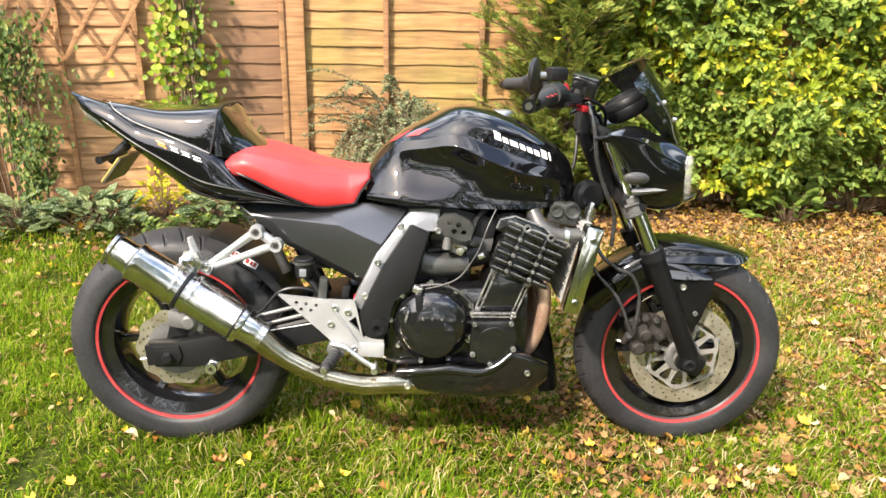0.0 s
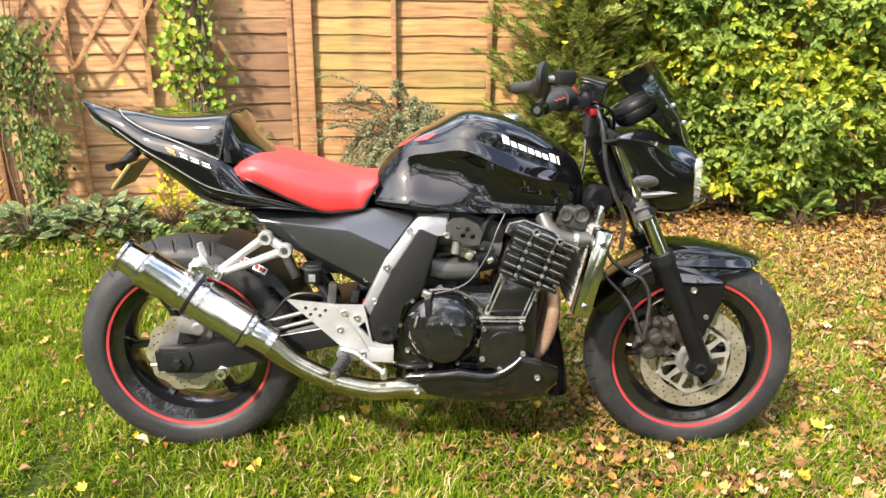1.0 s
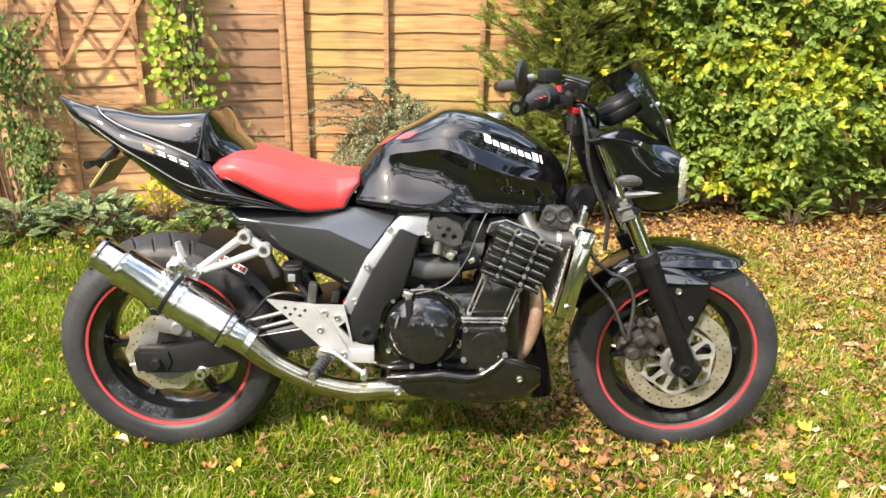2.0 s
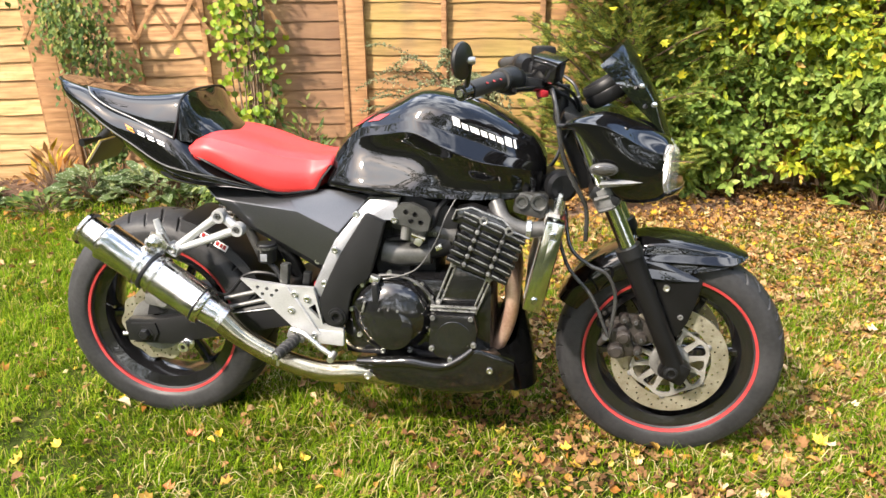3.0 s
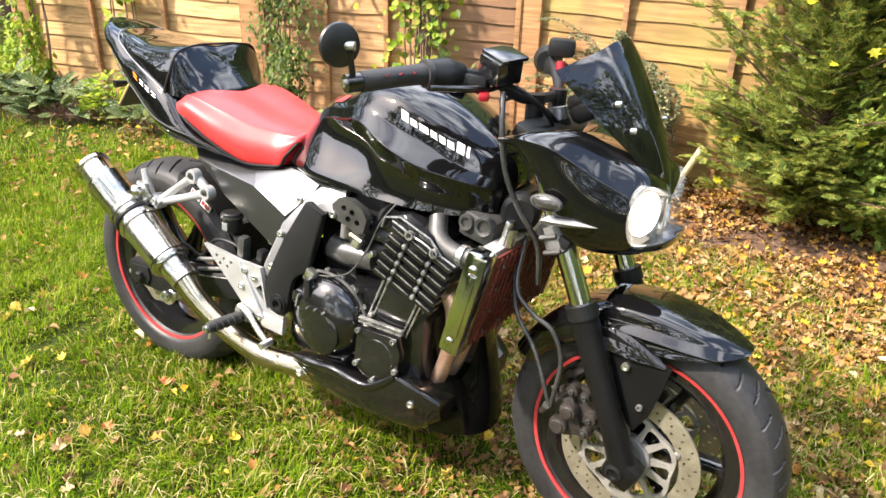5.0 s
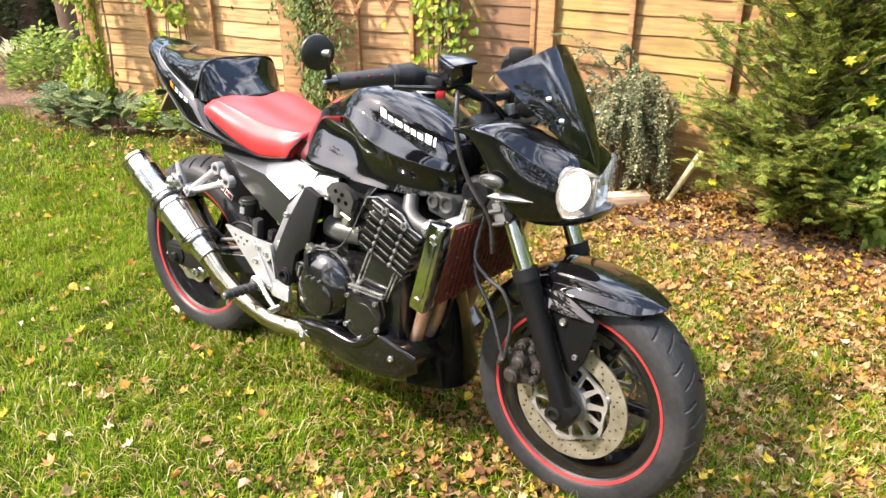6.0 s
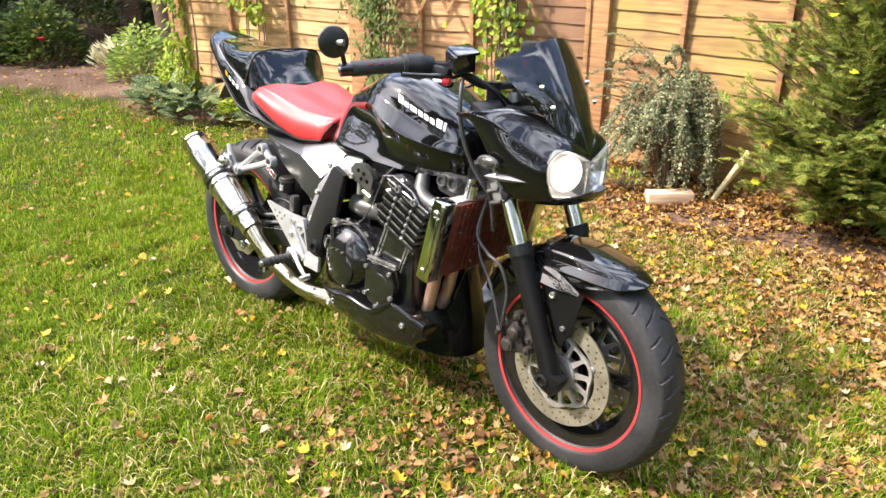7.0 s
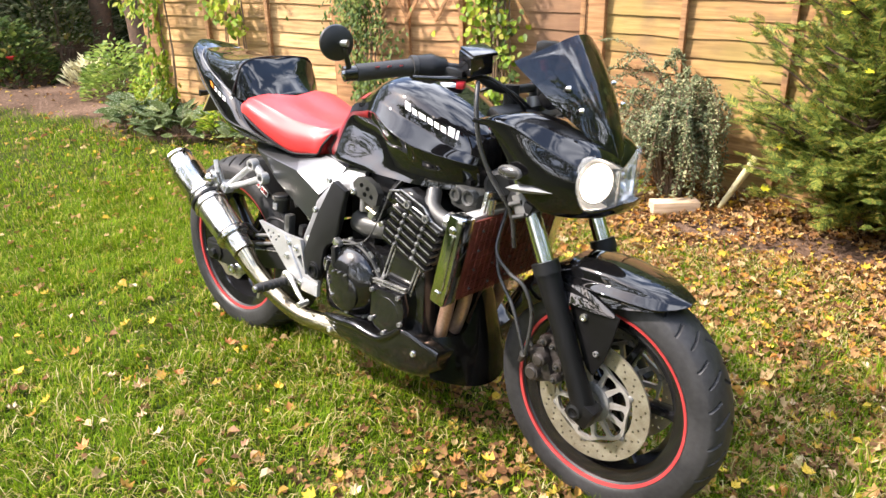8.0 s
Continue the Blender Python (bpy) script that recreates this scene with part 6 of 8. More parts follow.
# passenger peg bracket (right side) and its folded peg
brk = B("peg_bracket", tube([(0.128, -0.178, 0.578), (0.19, -0.172, 0.625), (0.25, -0.165, 0.667)], [0.012, 0.010, 0.013], 10, 3), silver, None, "silver triangular passenger peg bracket")
part("lower_arm", tube([(0.128, -0.178, 0.574), (0.21, -0.174, 0.600), (0.298, -0.168, 0.632)], [0.012, 0.010, 0.013], 10, 3), silver, brk)
part("cross_arm", tube([(0.25, -0.165, 0.667), (0.298, -0.168, 0.632)], 0.013, 10, 1), silver, brk)
for x, z in ((0.25, 0.666), (0.298, 0.632)):
    part("boss_bolt", bolt(x, -0.180, z, 0.0075), dull_cast, brk)
    part("boss", lathe([(0.004, 0.008), (0.009, 0.008), (0.011, 0.012), (0.017, 0.012), (0.019, 0.006), (0.019, -0.012)], 22, pose(x, -0.172, z) @ Matrix.Diagonal((1, -1, 1, 1))), silver, brk)
part("pivot_block", box((0.035, 0.035, 0.03), pose(0.122, -0.182, 0.575, 0, 30, 0), 0.006), silver, brk)
part("pivot_pin", bolt(0.125, -0.20, 0.577, 0.011), alloy, brk)
bm = tube([(0.112, -0.19, 0.575), (0.10, -0.195, 0.61), (0.088, -0.198, 0.658)], [0.010, 0.012, 0.008], 8, 3, None, 0.7)
for k in range(7):
    box((0.018, 0.004, 0.003), pose(0.1065 - 0.0028 * k, -0.199, 0.59 + 0.0095 * k, 0, -12, 0), 0.001, bm)
part("passenger_peg", bm, silver, brk, "folded ribbed silver foot peg")
# footpeg plate, peg and brake pedal
plate = B("heel_plate", sheet([(0.302, 0.504), (0.404, 0.493), (0.424, 0.490), (0.500, 0.489), (0.508, 0.455), (0.521, 0.388), (0.576, 0.379), (0.573, 0.332), (0.502, 0.339), (0.438, 0.376), (0.405, 0.408)], -0.188, 0.012,
                              [(0.349, 0.483, 0.0048), (0.374, 0.480, 0.0048), (0.400, 0.476, 0.0048), (0.361, 0.465, 0.0048), (0.386, 0.462, 0.0048), (0.437, 0.425, 0.0075)],
                              cuts=[[(0.484, 0.432), (0.503, 0.446), (0.514, 0.400)]]), silver, None, "perforated silver heel plate")
part("plate_foot", box((0.072, 0.014, 0.04), pose(0.541, -0.19, 0.352, 0, 3, 0), 0.004), silver, plate)
part("plate_ridge", tube([(0.43, -0.195, 0.487), (0.47, -0.197, 0.43), (0.512, -0.196, 0.362)], 0.004, 8, 3), silver, plate)
for x, z in ((0.449, 0.470), (0.482, 0.458), (0.498, 0.356), (0.437, 0.425)):
    part("plate_bolt", bolt(x, -0.195, z, 0.009), alloy, plate)
peg = B("foot_peg", tube([(0.455, -0.205, 0.352), (0.442, -0.255, 0.349), (0.432, -0.305, 0.345)], [0.012, 0.0145, 0.0135], 14, 3), sidewall, None, "ribbed black rubber rider foot peg")
part("peg_end", tube([(0.432, -0.305, 0.345), (0.431, -0.313, 0.344)], 0.009, 10, 1), alloy, peg)
part("peg_feeler", tube([(0.433, -0.297, 0.336), (0.432, -0.30, 0.315)], 0.0035, 8, 1), alloy, peg)
for k in range(5):
    part("peg_rib", lathe([(0.0135, -0.003), (0.016, -0.002), (0.016, 0.002), (0.0135, 0.003)], 16, pose(0.450 - 0.0024 * k * 1.3, -0.225 - 0.016 * k, 0.351 - 0.001 * k)), sidewall, peg)
pedal = B("brake_pedal", tube([(0.44, -0.205, 0.372), (0.475, -0.212, 0.365), (0.52, -0.222, 0.335), (0.553, -0.225, 0.315)], [0.009, 0.008, 0.007, 0.007], 10, 5), alloy, None, "polished brake pedal")
part("pedal_tip", tube([(0.553, -0.212, 0.315), (0.553, -0.248, 0.313)], 0.009, 12, 1), alloy, pedal)
part("peg_hanger", box((0.05, 0.03, 0.03), pose(0.452, -0.198, 0.358, 0, 20, 0), 0.008), grey_cast, pedal)
part("master_cylinder", box((0.024, 0.028, 0.09), pose(0.415, -0.165, 0.50, 0, 6, 0), 0.008), dull_cast, pedal)
res = B("fluid_reservoir", lathe([(0.001, -0.024), (0.022, -0.024), (0.024, -0.02), (0.024, 0.012), (0.027, 0.013), (0.027, 0.024), (0.024, 0.027), (0.001, 0.027)], 26, pose(0.366, -0.155, 0.567, 90, 0, 0)), satin, None, "small dark brake fluid reservoir")
part("window", box((0.018, 0.004, 0.02), pose(0.366, -0.1795, 0.560), 0.001), tail_lens, res, "clear fluid window")
part("cap_ring", lathe([(0.0255, -0.003), (0.029, -0.003), (0.029, 0.003), (0.0255, 0.003)], 26, pose(0.366, -0.155, 0.583, 90, 0, 0)), dull_cast, res)
part("hose", tube([(0.37, -0.155, 0.54), (0.392, -0.16, 0.52), (0.41, -0.165, 0.49)], 0.008, 8, 4), satin, res)
B("brake_switch", box((0.02, 0.025, 0.035), pose(0.475, -0.16, 0.505, 0, 10, 0), 0.005), satin)
B("red_terminal", box((0.02, 0.02, 0.012), pose(0.505, -0.165, 0.49, 0, 10, 0), 0.003), red_ano)

# frame spars and covers, both sides
for sy in (-1, 1):
    bm = sheet([(0.640, 0.722), (0.722, 0.726), (0.712, 0.67), (0.66, 0.668), (0.63, 0.655), (0.520, 0.452), (0.490, 0.475), (0.505, 0.505), (0.558, 0.618), (0.59, 0.655)], -0.158 * -sy, 0.045, bevel=0.008)
    for v in bm.verts:
        if v.co.y * sy > 0.16:
            v.co.y -= sy * 0.6 * max(v.co.z - 0.645, 0)
    B("frame_spar", bm, frame_silver, None, "satin silver frame spar")
    cov = B("frame_cover", sheet([(0.641, 0.690), (0.650, 0.692), (0.694, 0.673), (0.674, 0.60), (0.657, 0.543), (0.642, 0.516), (0.616, 0.500), (0.603, 0.483), (0.594, 0.448), (0.586, 0.402), (0.575, 0.385), (0.559, 0.377), (0.532, 0.387), (0.518, 0.415), (0.513, 0.455), (0.543, 0.522), (0.576, 0.587)], 0.184 * sy, 0.02, bevel=0.006), satin, None, "satin black frame cover")
    part("pivot_ring", lathe([(0.006, 0.004), (0.011, 0.004), (0.012, 0.010), (0.018, 0.010), (0.019, 0.005), (0.024, 0.005), (0.026, -0.004)], 30, pose(0.561, 0.194 * sy, 0.413) @ Matrix.Diagonal((1, sy, 1, 1))), satin, cov)
    for x, z in ((0.560, 0.592), (0.528, 0.499), (0.62, 0.688)):
        part("cover_bolt", bolt(x, 0.186 * sy, z, 0.009, sy), alloy, cov)
    side_cover = B("side_cover", folded([(0.190, 0.112, 0.728), (0.412, 0.116, 0.724), (0.515, 0.108, 0.732), (0.640, 0.112, 0.722), (0.571, 0.180, 0.636), (0.461, 0.172, 0.686),
                                         (0.284, 0.150, 0.700), (0.526, 0.166, 0.538), (0.341, 0.156, 0.634), (0.226, 0.136, 0.703), (0.318, 0.130, 0.622), (0.512, 0.142, 0.519)],
                                        [(0, 1, 5, 6, 9), (1, 2, 3, 4, 5), (6, 5, 4, 7, 8), (9, 6, 8, 10), (8, 7, 11, 10)], sy), grey_panel, None, "dark grey side panel with folded facets", 20)
    part("panel_bolt", bolt(0.505, 0.160 * sy, 0.552, 0.008, sy), alloy, side_cover)

# tail, seat and seat cowl
def broad(stations, lift=0.006):
    """Spreads the rear stations sideways, up to a third more, and lifts their flanks a little."""
    out = []
    for x, prof in stations:
        k = 0.34 * min(max((0.46 - x) / 0.28, 0), 1)
        out.append((x, [(y * (1 + k), z + lift * k / 0.34 * (1 if y > 0.05 else 0)) for y, z in prof]))
    return out


def spread(pts, lift=0.006):
    return [(x, y * (1 + 0.34 * min(max((0.46 - x) / 0.28, 0), 1)), z + lift * min(max((0.46 - x) / 0.28, 0), 1)) for x, y, z in pts]


tail = B("tail_fairing", hull_skin(broad([
    (-0.243, [(0, 1.006), (0.010, 1.006), (0.020, 1.004), (0.025, 1.001), (0.024, 0.997), (0.018, 0.994), (0, 0.993)]),
    (-0.19, [(0, 0.995), (0.030, 0.993), (0.054, 0.985), (0.066, 0.968), (0.063, 0.952), (0.045, 0.936), (0, 0.932)]),
    (-0.12, [(0, 0.976), (0.04, 0.974), (0.072, 0.962), (0.086, 0.935), (0.083, 0.915), (0.06, 0.893), (0, 0.888)]),
    (-0.05, [(0, 0.945), (0.05, 0.942), (0.088, 0.922), (0.102, 0.890), (0.097, 0.868), (0.072, 0.845), (0, 0.838)]),
    (0.02, [(0, 0.920), (0.06, 0.918), (0.104, 0.903), (0.117, 0.852), (0.110, 0.822), (0.082, 0.792), (0, 0.785)]),
    (0.085, [(0, 0.895), (0.07, 0.893), (0.116, 0.882), (0.128, 0.815), (0.120, 0.78), (0.09, 0.748), (0, 0.742)]),
    (0.15, [(0, 0.860), (0.075, 0.860), (0.120, 0.852), (0.136, 0.790), (0.130, 0.758), (0.10, 0.735), (0, 0.73)]),
    (0.22, [(0, 0.800), (0.08, 0.800), (0.124, 0.792), (0.140, 0.770), (0.134, 0.748), (0.10, 0.728), (0, 0.725)]),
    (0.31, [(0, 0.755), (0.08, 0.755), (0.120, 0.752), (0.138, 0.745), (0.134, 0.735), (0.10, 0.722), (0, 0.72)]),
    (0.40, [(0, 0.730), (0.08, 0.730), (0.12, 0.730), (0.13, 0.727), (0.13, 0.722), (0.10, 0.716), (0, 0.715)])]), 6, 4), paint, None, "gloss black pointed tail fairing", 60)
cowl = B("seat_cowl", hull_skin(broad([
    (-0.15, [(0, 0.985), (0.02, 0.985), (0.04, 0.983), (0.05, 0.981), (0.052, 0.978)]),
    (-0.08, [(0, 0.978), (0.036, 0.977), (0.066, 0.968), (0.078, 0.949), (0.081, 0.935)]),
    (0.0, [(0, 0.968), (0.045, 0.967), (0.082, 0.955), (0.096, 0.926), (0.099, 0.905)]),
    (0.08, [(0, 0.966), (0.052, 0.965), (0.092, 0.953), (0.108, 0.914), (0.113, 0.882)]),
    (0.145, [(0, 0.972), (0.056, 0.970), (0.097, 0.954), (0.113, 0.905), (0.118, 0.855)]),
    (0.165, [(0, 0.964), (0.054, 0.962), (0.094, 0.944), (0.111, 0.894), (0.116, 0.85)]),
    (0.20, [(0, 0.918), (0.04, 0.913), (0.072, 0.895), (0.092, 0.868), (0.098, 0.84)]),
    (0.25, [(0, 0.868), (0.03, 0.866), (0.055, 0.858), (0.068, 0.848), (0.072, 0.835)])]), 5, 4), paint, None, "gloss black single-seat cowl", 60)
part("cowl_seam", tube(spread([(-0.125, -0.062, 0.976), (-0.105, -0.078, 0.957), (-0.05, -0.091, 0.928), (0.022, -0.107, 0.905), (0.142, -0.122, 0.858)]), 0.0022, 8, 6), grey_cast, cowl)
part("cowl_rim", tube(spread([(0.142, -0.122, 0.858), (0.152, -0.115, 0.902), (0.157, -0.098, 0.952), (0.158, -0.055, 0.969), (0.158, 0.0, 0.971), (0.158, 0.055, 0.969), (0.157, 0.098, 0.952), (0.142, 0.122, 0.858)]), 0.003, 8, 6), satin, cowl)
tail_at = surface_finder(tail)
for sy in (-1, 1):
    # thin grey line laid along the crease in place of its highlight
    part("edge_crease", tube(spread([(-0.16, 0.074 * sy, 0.945), (-0.062, 0.104 * sy, 0.886), (0.02, 0.119 * sy, 0.842), (0.11, 0.134 * sy, 0.795), (0.19, 0.141 * sy, 0.776), (0.265, 0.142 * sy, 0.762), (0.385, 0.134 * sy, 0.728)]), [0.0012, 0.0018, 0.002, 0.002, 0.002, 0.0016, 0.001], 8, 6), dull_cast, tail)
    part("tail_lens", decal(tail_at, [((-0.224, 0.980), (-0.150, 0.938), (-0.122, 0.897), (-0.196, 0.944))], sy, 0.0015, 10), tail_lens, tail, "clear tail lamp lens", 0)
    # model mark: plain blocks in orange and white
    part("tail_mark", decal(tail_at, [((0.006, 0.8945), (0.030, 0.8845), (0.031, 0.8805), (0.007, 0.8905)), ((0.011, 0.8870), (0.034, 0.8775), (0.035, 0.8735), (0.012, 0.8830))], sy, 0.003, 6), orange_mark, tail, "short orange block mark", 0)
    for k in range(3):
        x, z = 0.043 + 0.0285 * k, 0.8815 - 0.0105 * k
        part("tail_mark", decal(tail_at, [((x, z), (x + 0.020, z - 0.0075), (x + 0.0205, z - 0.0105), (x + 0.0005, z - 0.003)), ((x + 0.003, z - 0.0075), (x + 0.022, z - 0.0145), (x + 0.0225, z - 0.0175), (x + 0.0035, z - 0.0105))], sy, 0.003, 6), white_mark, tail, "small white block mark", 0)
    part("tail_notch", box((0.03, 0.01, 0.012), pose(0.075, 0.118 * sy, 0.77, 0, 30, 0), 0.003), satin, tail)
seat = B("seat", hull_skin(creased(broad([
    (0.172, [(0, 0.842), (0.06, 0.842), (0.098, 0.839), (0.112, 0.834), (0.114, 0.826), (0.10, 0.822), (0, 0.82)]),
    (0.20, [(0, 0.862), (0.065, 0.861), (0.108, 0.855), (0.128, 0.836), (0.128, 0.812), (0.11, 0.804), (0, 0.80)]),
    (0.24, [(0, 0.868), (0.07, 0.868), (0.118, 0.858), (0.140, 0.838), (0.137, 0.803), (0.12, 0.797), (0, 0.79)]),
    (0.32, [(0, 0.848), (0.07, 0.850), (0.122, 0.840), (0.147, 0.806), (0.142, 0.763), (0.12, 0.758), (0, 0.75)]),
    (0.40, [(0, 0.826), (0.068, 0.828), (0.118, 0.818), (0.142, 0.776), (0.135, 0.729), (0.11, 0.725), (0, 0.72)]),
    (0.47, [(0, 0.815), (0.062, 0.816), (0.104, 0.808), (0.127, 0.772), (0.126, 0.733), (0.105, 0.728), (0, 0.725)]),
    (0.497, [(0, 0.812), (0.06, 0.813), (0.100, 0.806), (0.121, 0.776), (0.121, 0.738), (0.102, 0.733), (0, 0.73)]),
    (0.528, [(0, 0.812), (0.056, 0.813), (0.092, 0.807), (0.108, 0.796), (0.107, 0.786), (0.09, 0.782), (0, 0.778)]),
    (0.536, [(0, 0.806), (0.05, 0.807), (0.085, 0.803), (0.098, 0.797), (0.097, 0.793), (0.08, 0.79), (0, 0.786)])]), 2), 6, 4), seat_red, None, "bright red vinyl rider seat", 60)
for sy in (-1, 1):
    part("seat_piping", tube(spread([(0.18, 0.118 * sy, 0.822), (0.24, 0.140 * sy, 0.800), (0.32, 0.145 * sy, 0.760), (0.40, 0.138 * sy, 0.726), (0.48, 0.126 * sy, 0.730), (0.500, 0.122 * sy, 0.737), (0.512, 0.118 * sy, 0.760), (0.537, 0.103 * sy, 0.794)]), 0.0035, 8, 5), satin, seat)

# fuel tank
fuel = B("fuel_tank", hull_skin(creased([
    (0.528, [(0, 0.815), (0.03, 0.813), (0.055, 0.806), (0.07, 0.797), (0.085, 0.785), (0.098, 0.772), (0.108, 0.76), (0.112, 0.75), (0.10, 0.742), (0, 0.742)]),
    (0.56, [(0, 0.862), (0.035, 0.860), (0.056, 0.852), (0.072, 0.842), (0.086, 0.822), (0.103, 0.797), (0.119, 0.772), (0.128, 0.752), (0.116, 0.738), (0, 0.735)]),
    (0.61, [(0, 0.908), (0.04, 0.906), (0.066, 0.900), (0.086, 0.888), (0.098, 0.866), (0.108, 0.828), (0.130, 0.787), (0.150, 0.752), (0.132, 0.735), (0, 0.73)]),
    (0.68, [(0, 0.945), (0.05, 0.942), (0.088, 0.928), (0.112, 0.902), (0.124, 0.880), (0.114, 0.835), (0.133, 0.79), (0.157, 0.752), (0.144, 0.732), (0, 0.728)]),
    (0.76, [(0, 0.982), (0.06, 0.980), (0.114, 0.958), (0.140, 0.918), (0.158, 0.890), (0.128, 0.838), (0.140, 0.79), (0.158, 0.752), (0.15, 0.728), (0, 0.725)]),
    (0.84, [(0, 0.978), (0.065, 0.975), (0.128, 0.948), (0.146, 0.894), (0.183, 0.860), (0.160, 0.824), (0.151, 0.785), (0.150, 0.75), (0.148, 0.724), (0, 0.72)]),
    (0.92, [(0, 0.952), (0.06, 0.949), (0.118, 0.920), (0.136, 0.866), (0.178, 0.830), (0.163, 0.799), (0.152, 0.775), (0.150, 0.748), (0.142, 0.722), (0, 0.718)]),
    (1.00, [(0, 0.910), (0.055, 0.905), (0.102, 0.878), (0.126, 0.834), (0.149, 0.811), (0.145, 0.79), (0.138, 0.77), (0.134, 0.748), (0.125, 0.725), (0, 0.72)]),
    (1.06, [(0, 0.862), (0.045, 0.858), (0.075, 0.842), (0.098, 0.815), (0.106, 0.796), (0.105, 0.782), (0.102, 0.766), (0.098, 0.75), (0.09, 0.735), (0, 0.73)]),
    (1.085, [(0, 0.82), (0.03, 0.818), (0.05, 0.81), (0.062, 0.80), (0.066, 0.79), (0.066, 0.78), (0.064, 0.77), (0.06, 0.76), (0.05, 0.752), (0, 0.75)])], 3, 4), 6, 3), paint, None, "gloss black fuel tank", 60)
part("filler_cap", lathe([(0.001, 0.006), (0.028, 0.006), (0.034, 0.003), (0.036, -0.004)], 30, pose(0.885, 0, 0.966, 90, 0, 0) @ pose(0, 0, 0, 0, 0, 0) @ Matrix.Diagonal((1, 1, 1, 1))), alloy, fuel, "alloy fuel filler cap")
tank_at = surface_finder(fuel)
for sy in (-1, 1):
    part("red_flash", decal(tank_at, [((0.584, 0.884), (0.606, 0.902), (0.650, 0.924), (0.606, 0.895))], sy, n=7), tape_red, fuel, "red flash on the tank's rear shoulder", 0)
    part("red_flash", decal(tank_at, [((0.630, 0.904), (0.662, 0.923), (0.692, 0.928), (0.664, 0.911))], sy, n=7), tape_red, fuel, "red flash on the tank's rear shoulder", 0)
    # maker's name: a row of plain white blocks following the shoulder
    x = 0.856
    for w, h in ((0.0175, 0.0200), (0.0145, 0.0138), (0.021, 0.0138), (0.0145, 0.0138), (0.0135, 0.0138), (0.0145, 0.0138), (0.0155, 0.0200), (0.0052, 0.0200)):
        low = 0.907 - 0.389 * (x - 0.863)
        sl = -0.389 * w
        part("name_block", decal(tank_at, [((x - 0.003, low + h), (x + w - 0.003, low + h + sl), (x + w + 0.001, low + sl), (x + 0.001, low))], sy), white_mark, fuel, "plain white lettering block", 0)
        x += w + 0.0052
    part("tank_pad_bolt", bolt(0.60, 0.108 * sy, 0.755, 0.006, sy), satin, fuel)

# nose fairing, headlight, screen
def nosed(bm, depth=0.036, x0=1.285, x1=1.35, ahead=0.012):
    """Rounds a blunt front in plan: the middle is carried forward of the sides."""
    for v in bm.verts:
        f = min(max((v.co.x - x0) / (x1 - x0), 0), 1)
        v.co.x += (depth * max(0.0, 1 - (v.co.y / 0.13) ** 2) + ahead) * f * f * (3 - 2 * f)
    return bm


nose = B("nose_fairing", nosed(uncapped(hull_skin(creased([
    (1.112, [(0, 0.905), (0.06, 0.910), (0.11, 0.915), (0.155, 0.922), (0.180, 0.926), (0.183, 0.922), (0.180, 0.917), (0.15, 0.908), (0.08, 0.90), (0, 0.895)]),
    (1.16, [(0, 0.912), (0.06, 0.920), (0.105, 0.930), (0.150, 0.938), (0.182, 0.929), (0.181, 0.920), (0.178, 0.911), (0.166, 0.903), (0.10, 0.895), (0, 0.885)]),
    (1.215, [(0, 0.922), (0.06, 0.934), (0.098, 0.946), (0.134, 0.944), (0.175, 0.922), (0.174, 0.892), (0.169, 0.858), (0.160, 0.826), (0.09, 0.812), (0, 0.80)]),
    (1.255, [(0, 0.924), (0.055, 0.934), (0.088, 0.940), (0.120, 0.932), (0.163, 0.903), (0.168, 0.862), (0.163, 0.810), (0.150, 0.756), (0.09, 0.742), (0, 0.735)]),
    (1.30, [(0, 0.912), (0.05, 0.917), (0.078, 0.916), (0.106, 0.904), (0.143, 0.876), (0.155, 0.836), (0.150, 0.785), (0.132, 0.736), (0.08, 0.722), (0, 0.718)]),
    (1.335, [(0, 0.872), (0.045, 0.884), (0.075, 0.888), (0.100, 0.880), (0.129, 0.856), (0.140, 0.820), (0.134, 0.775), (0.114, 0.738), (0.07, 0.726), (0, 0.722)]),
    (1.352, [(0, 0.838), (0.04, 0.856), (0.074, 0.866), (0.101, 0.864), (0.121, 0.845), (0.130, 0.815), (0.125, 0.780), (0.107, 0.752), (0.065, 0.737), (0, 0.731)])], 4), 6, 4))), paint, None, "gloss black nose fairing", 60)
for sy in (-1, 1):
    part("side_blade", rows_skin([[(1.222, 0.166 * sy, 0.790), (1.27, 0.158 * sy, 0.794), (1.335, 0.128 * sy, 0.789)], [(1.216, 0.182 * sy, 0.786), (1.27, 0.174 * sy, 0.788), (1.335, 0.136 * sy, 0.786)],
                                  [(1.224, 0.172 * sy, 0.777), (1.27, 0.164 * sy, 0.780), (1.332, 0.130 * sy, 0.783)]], 4, 0.012), silver, nose, "bright blade along the fairing's lower edge")
    ind = B("indicator", lathe([(0.001, 0.016), (0.014, 0.014), (0.024, 0.004), (0.026, -0.006), (0.02, -0.016), (0.008, -0.02), (0.007, -0.05)], 24, pose(1.225, 0.182 * sy, 0.822) @ Matrix.Diagonal((1.25, 0.5 * sy, 0.6, 1))), amber, None, "smoked oval indicator")
    part("indicator_rim", lathe([(0.0215, 0.008), (0.025, 0.006), (0.0268, -0.002), (0.0268, -0.008), (0.025, -0.008)], 24, pose(1.225, 0.182 * sy, 0.822) @ Matrix.Diagonal((1.25, 0.5 * sy, 0.6, 1))), dark_cast, ind)
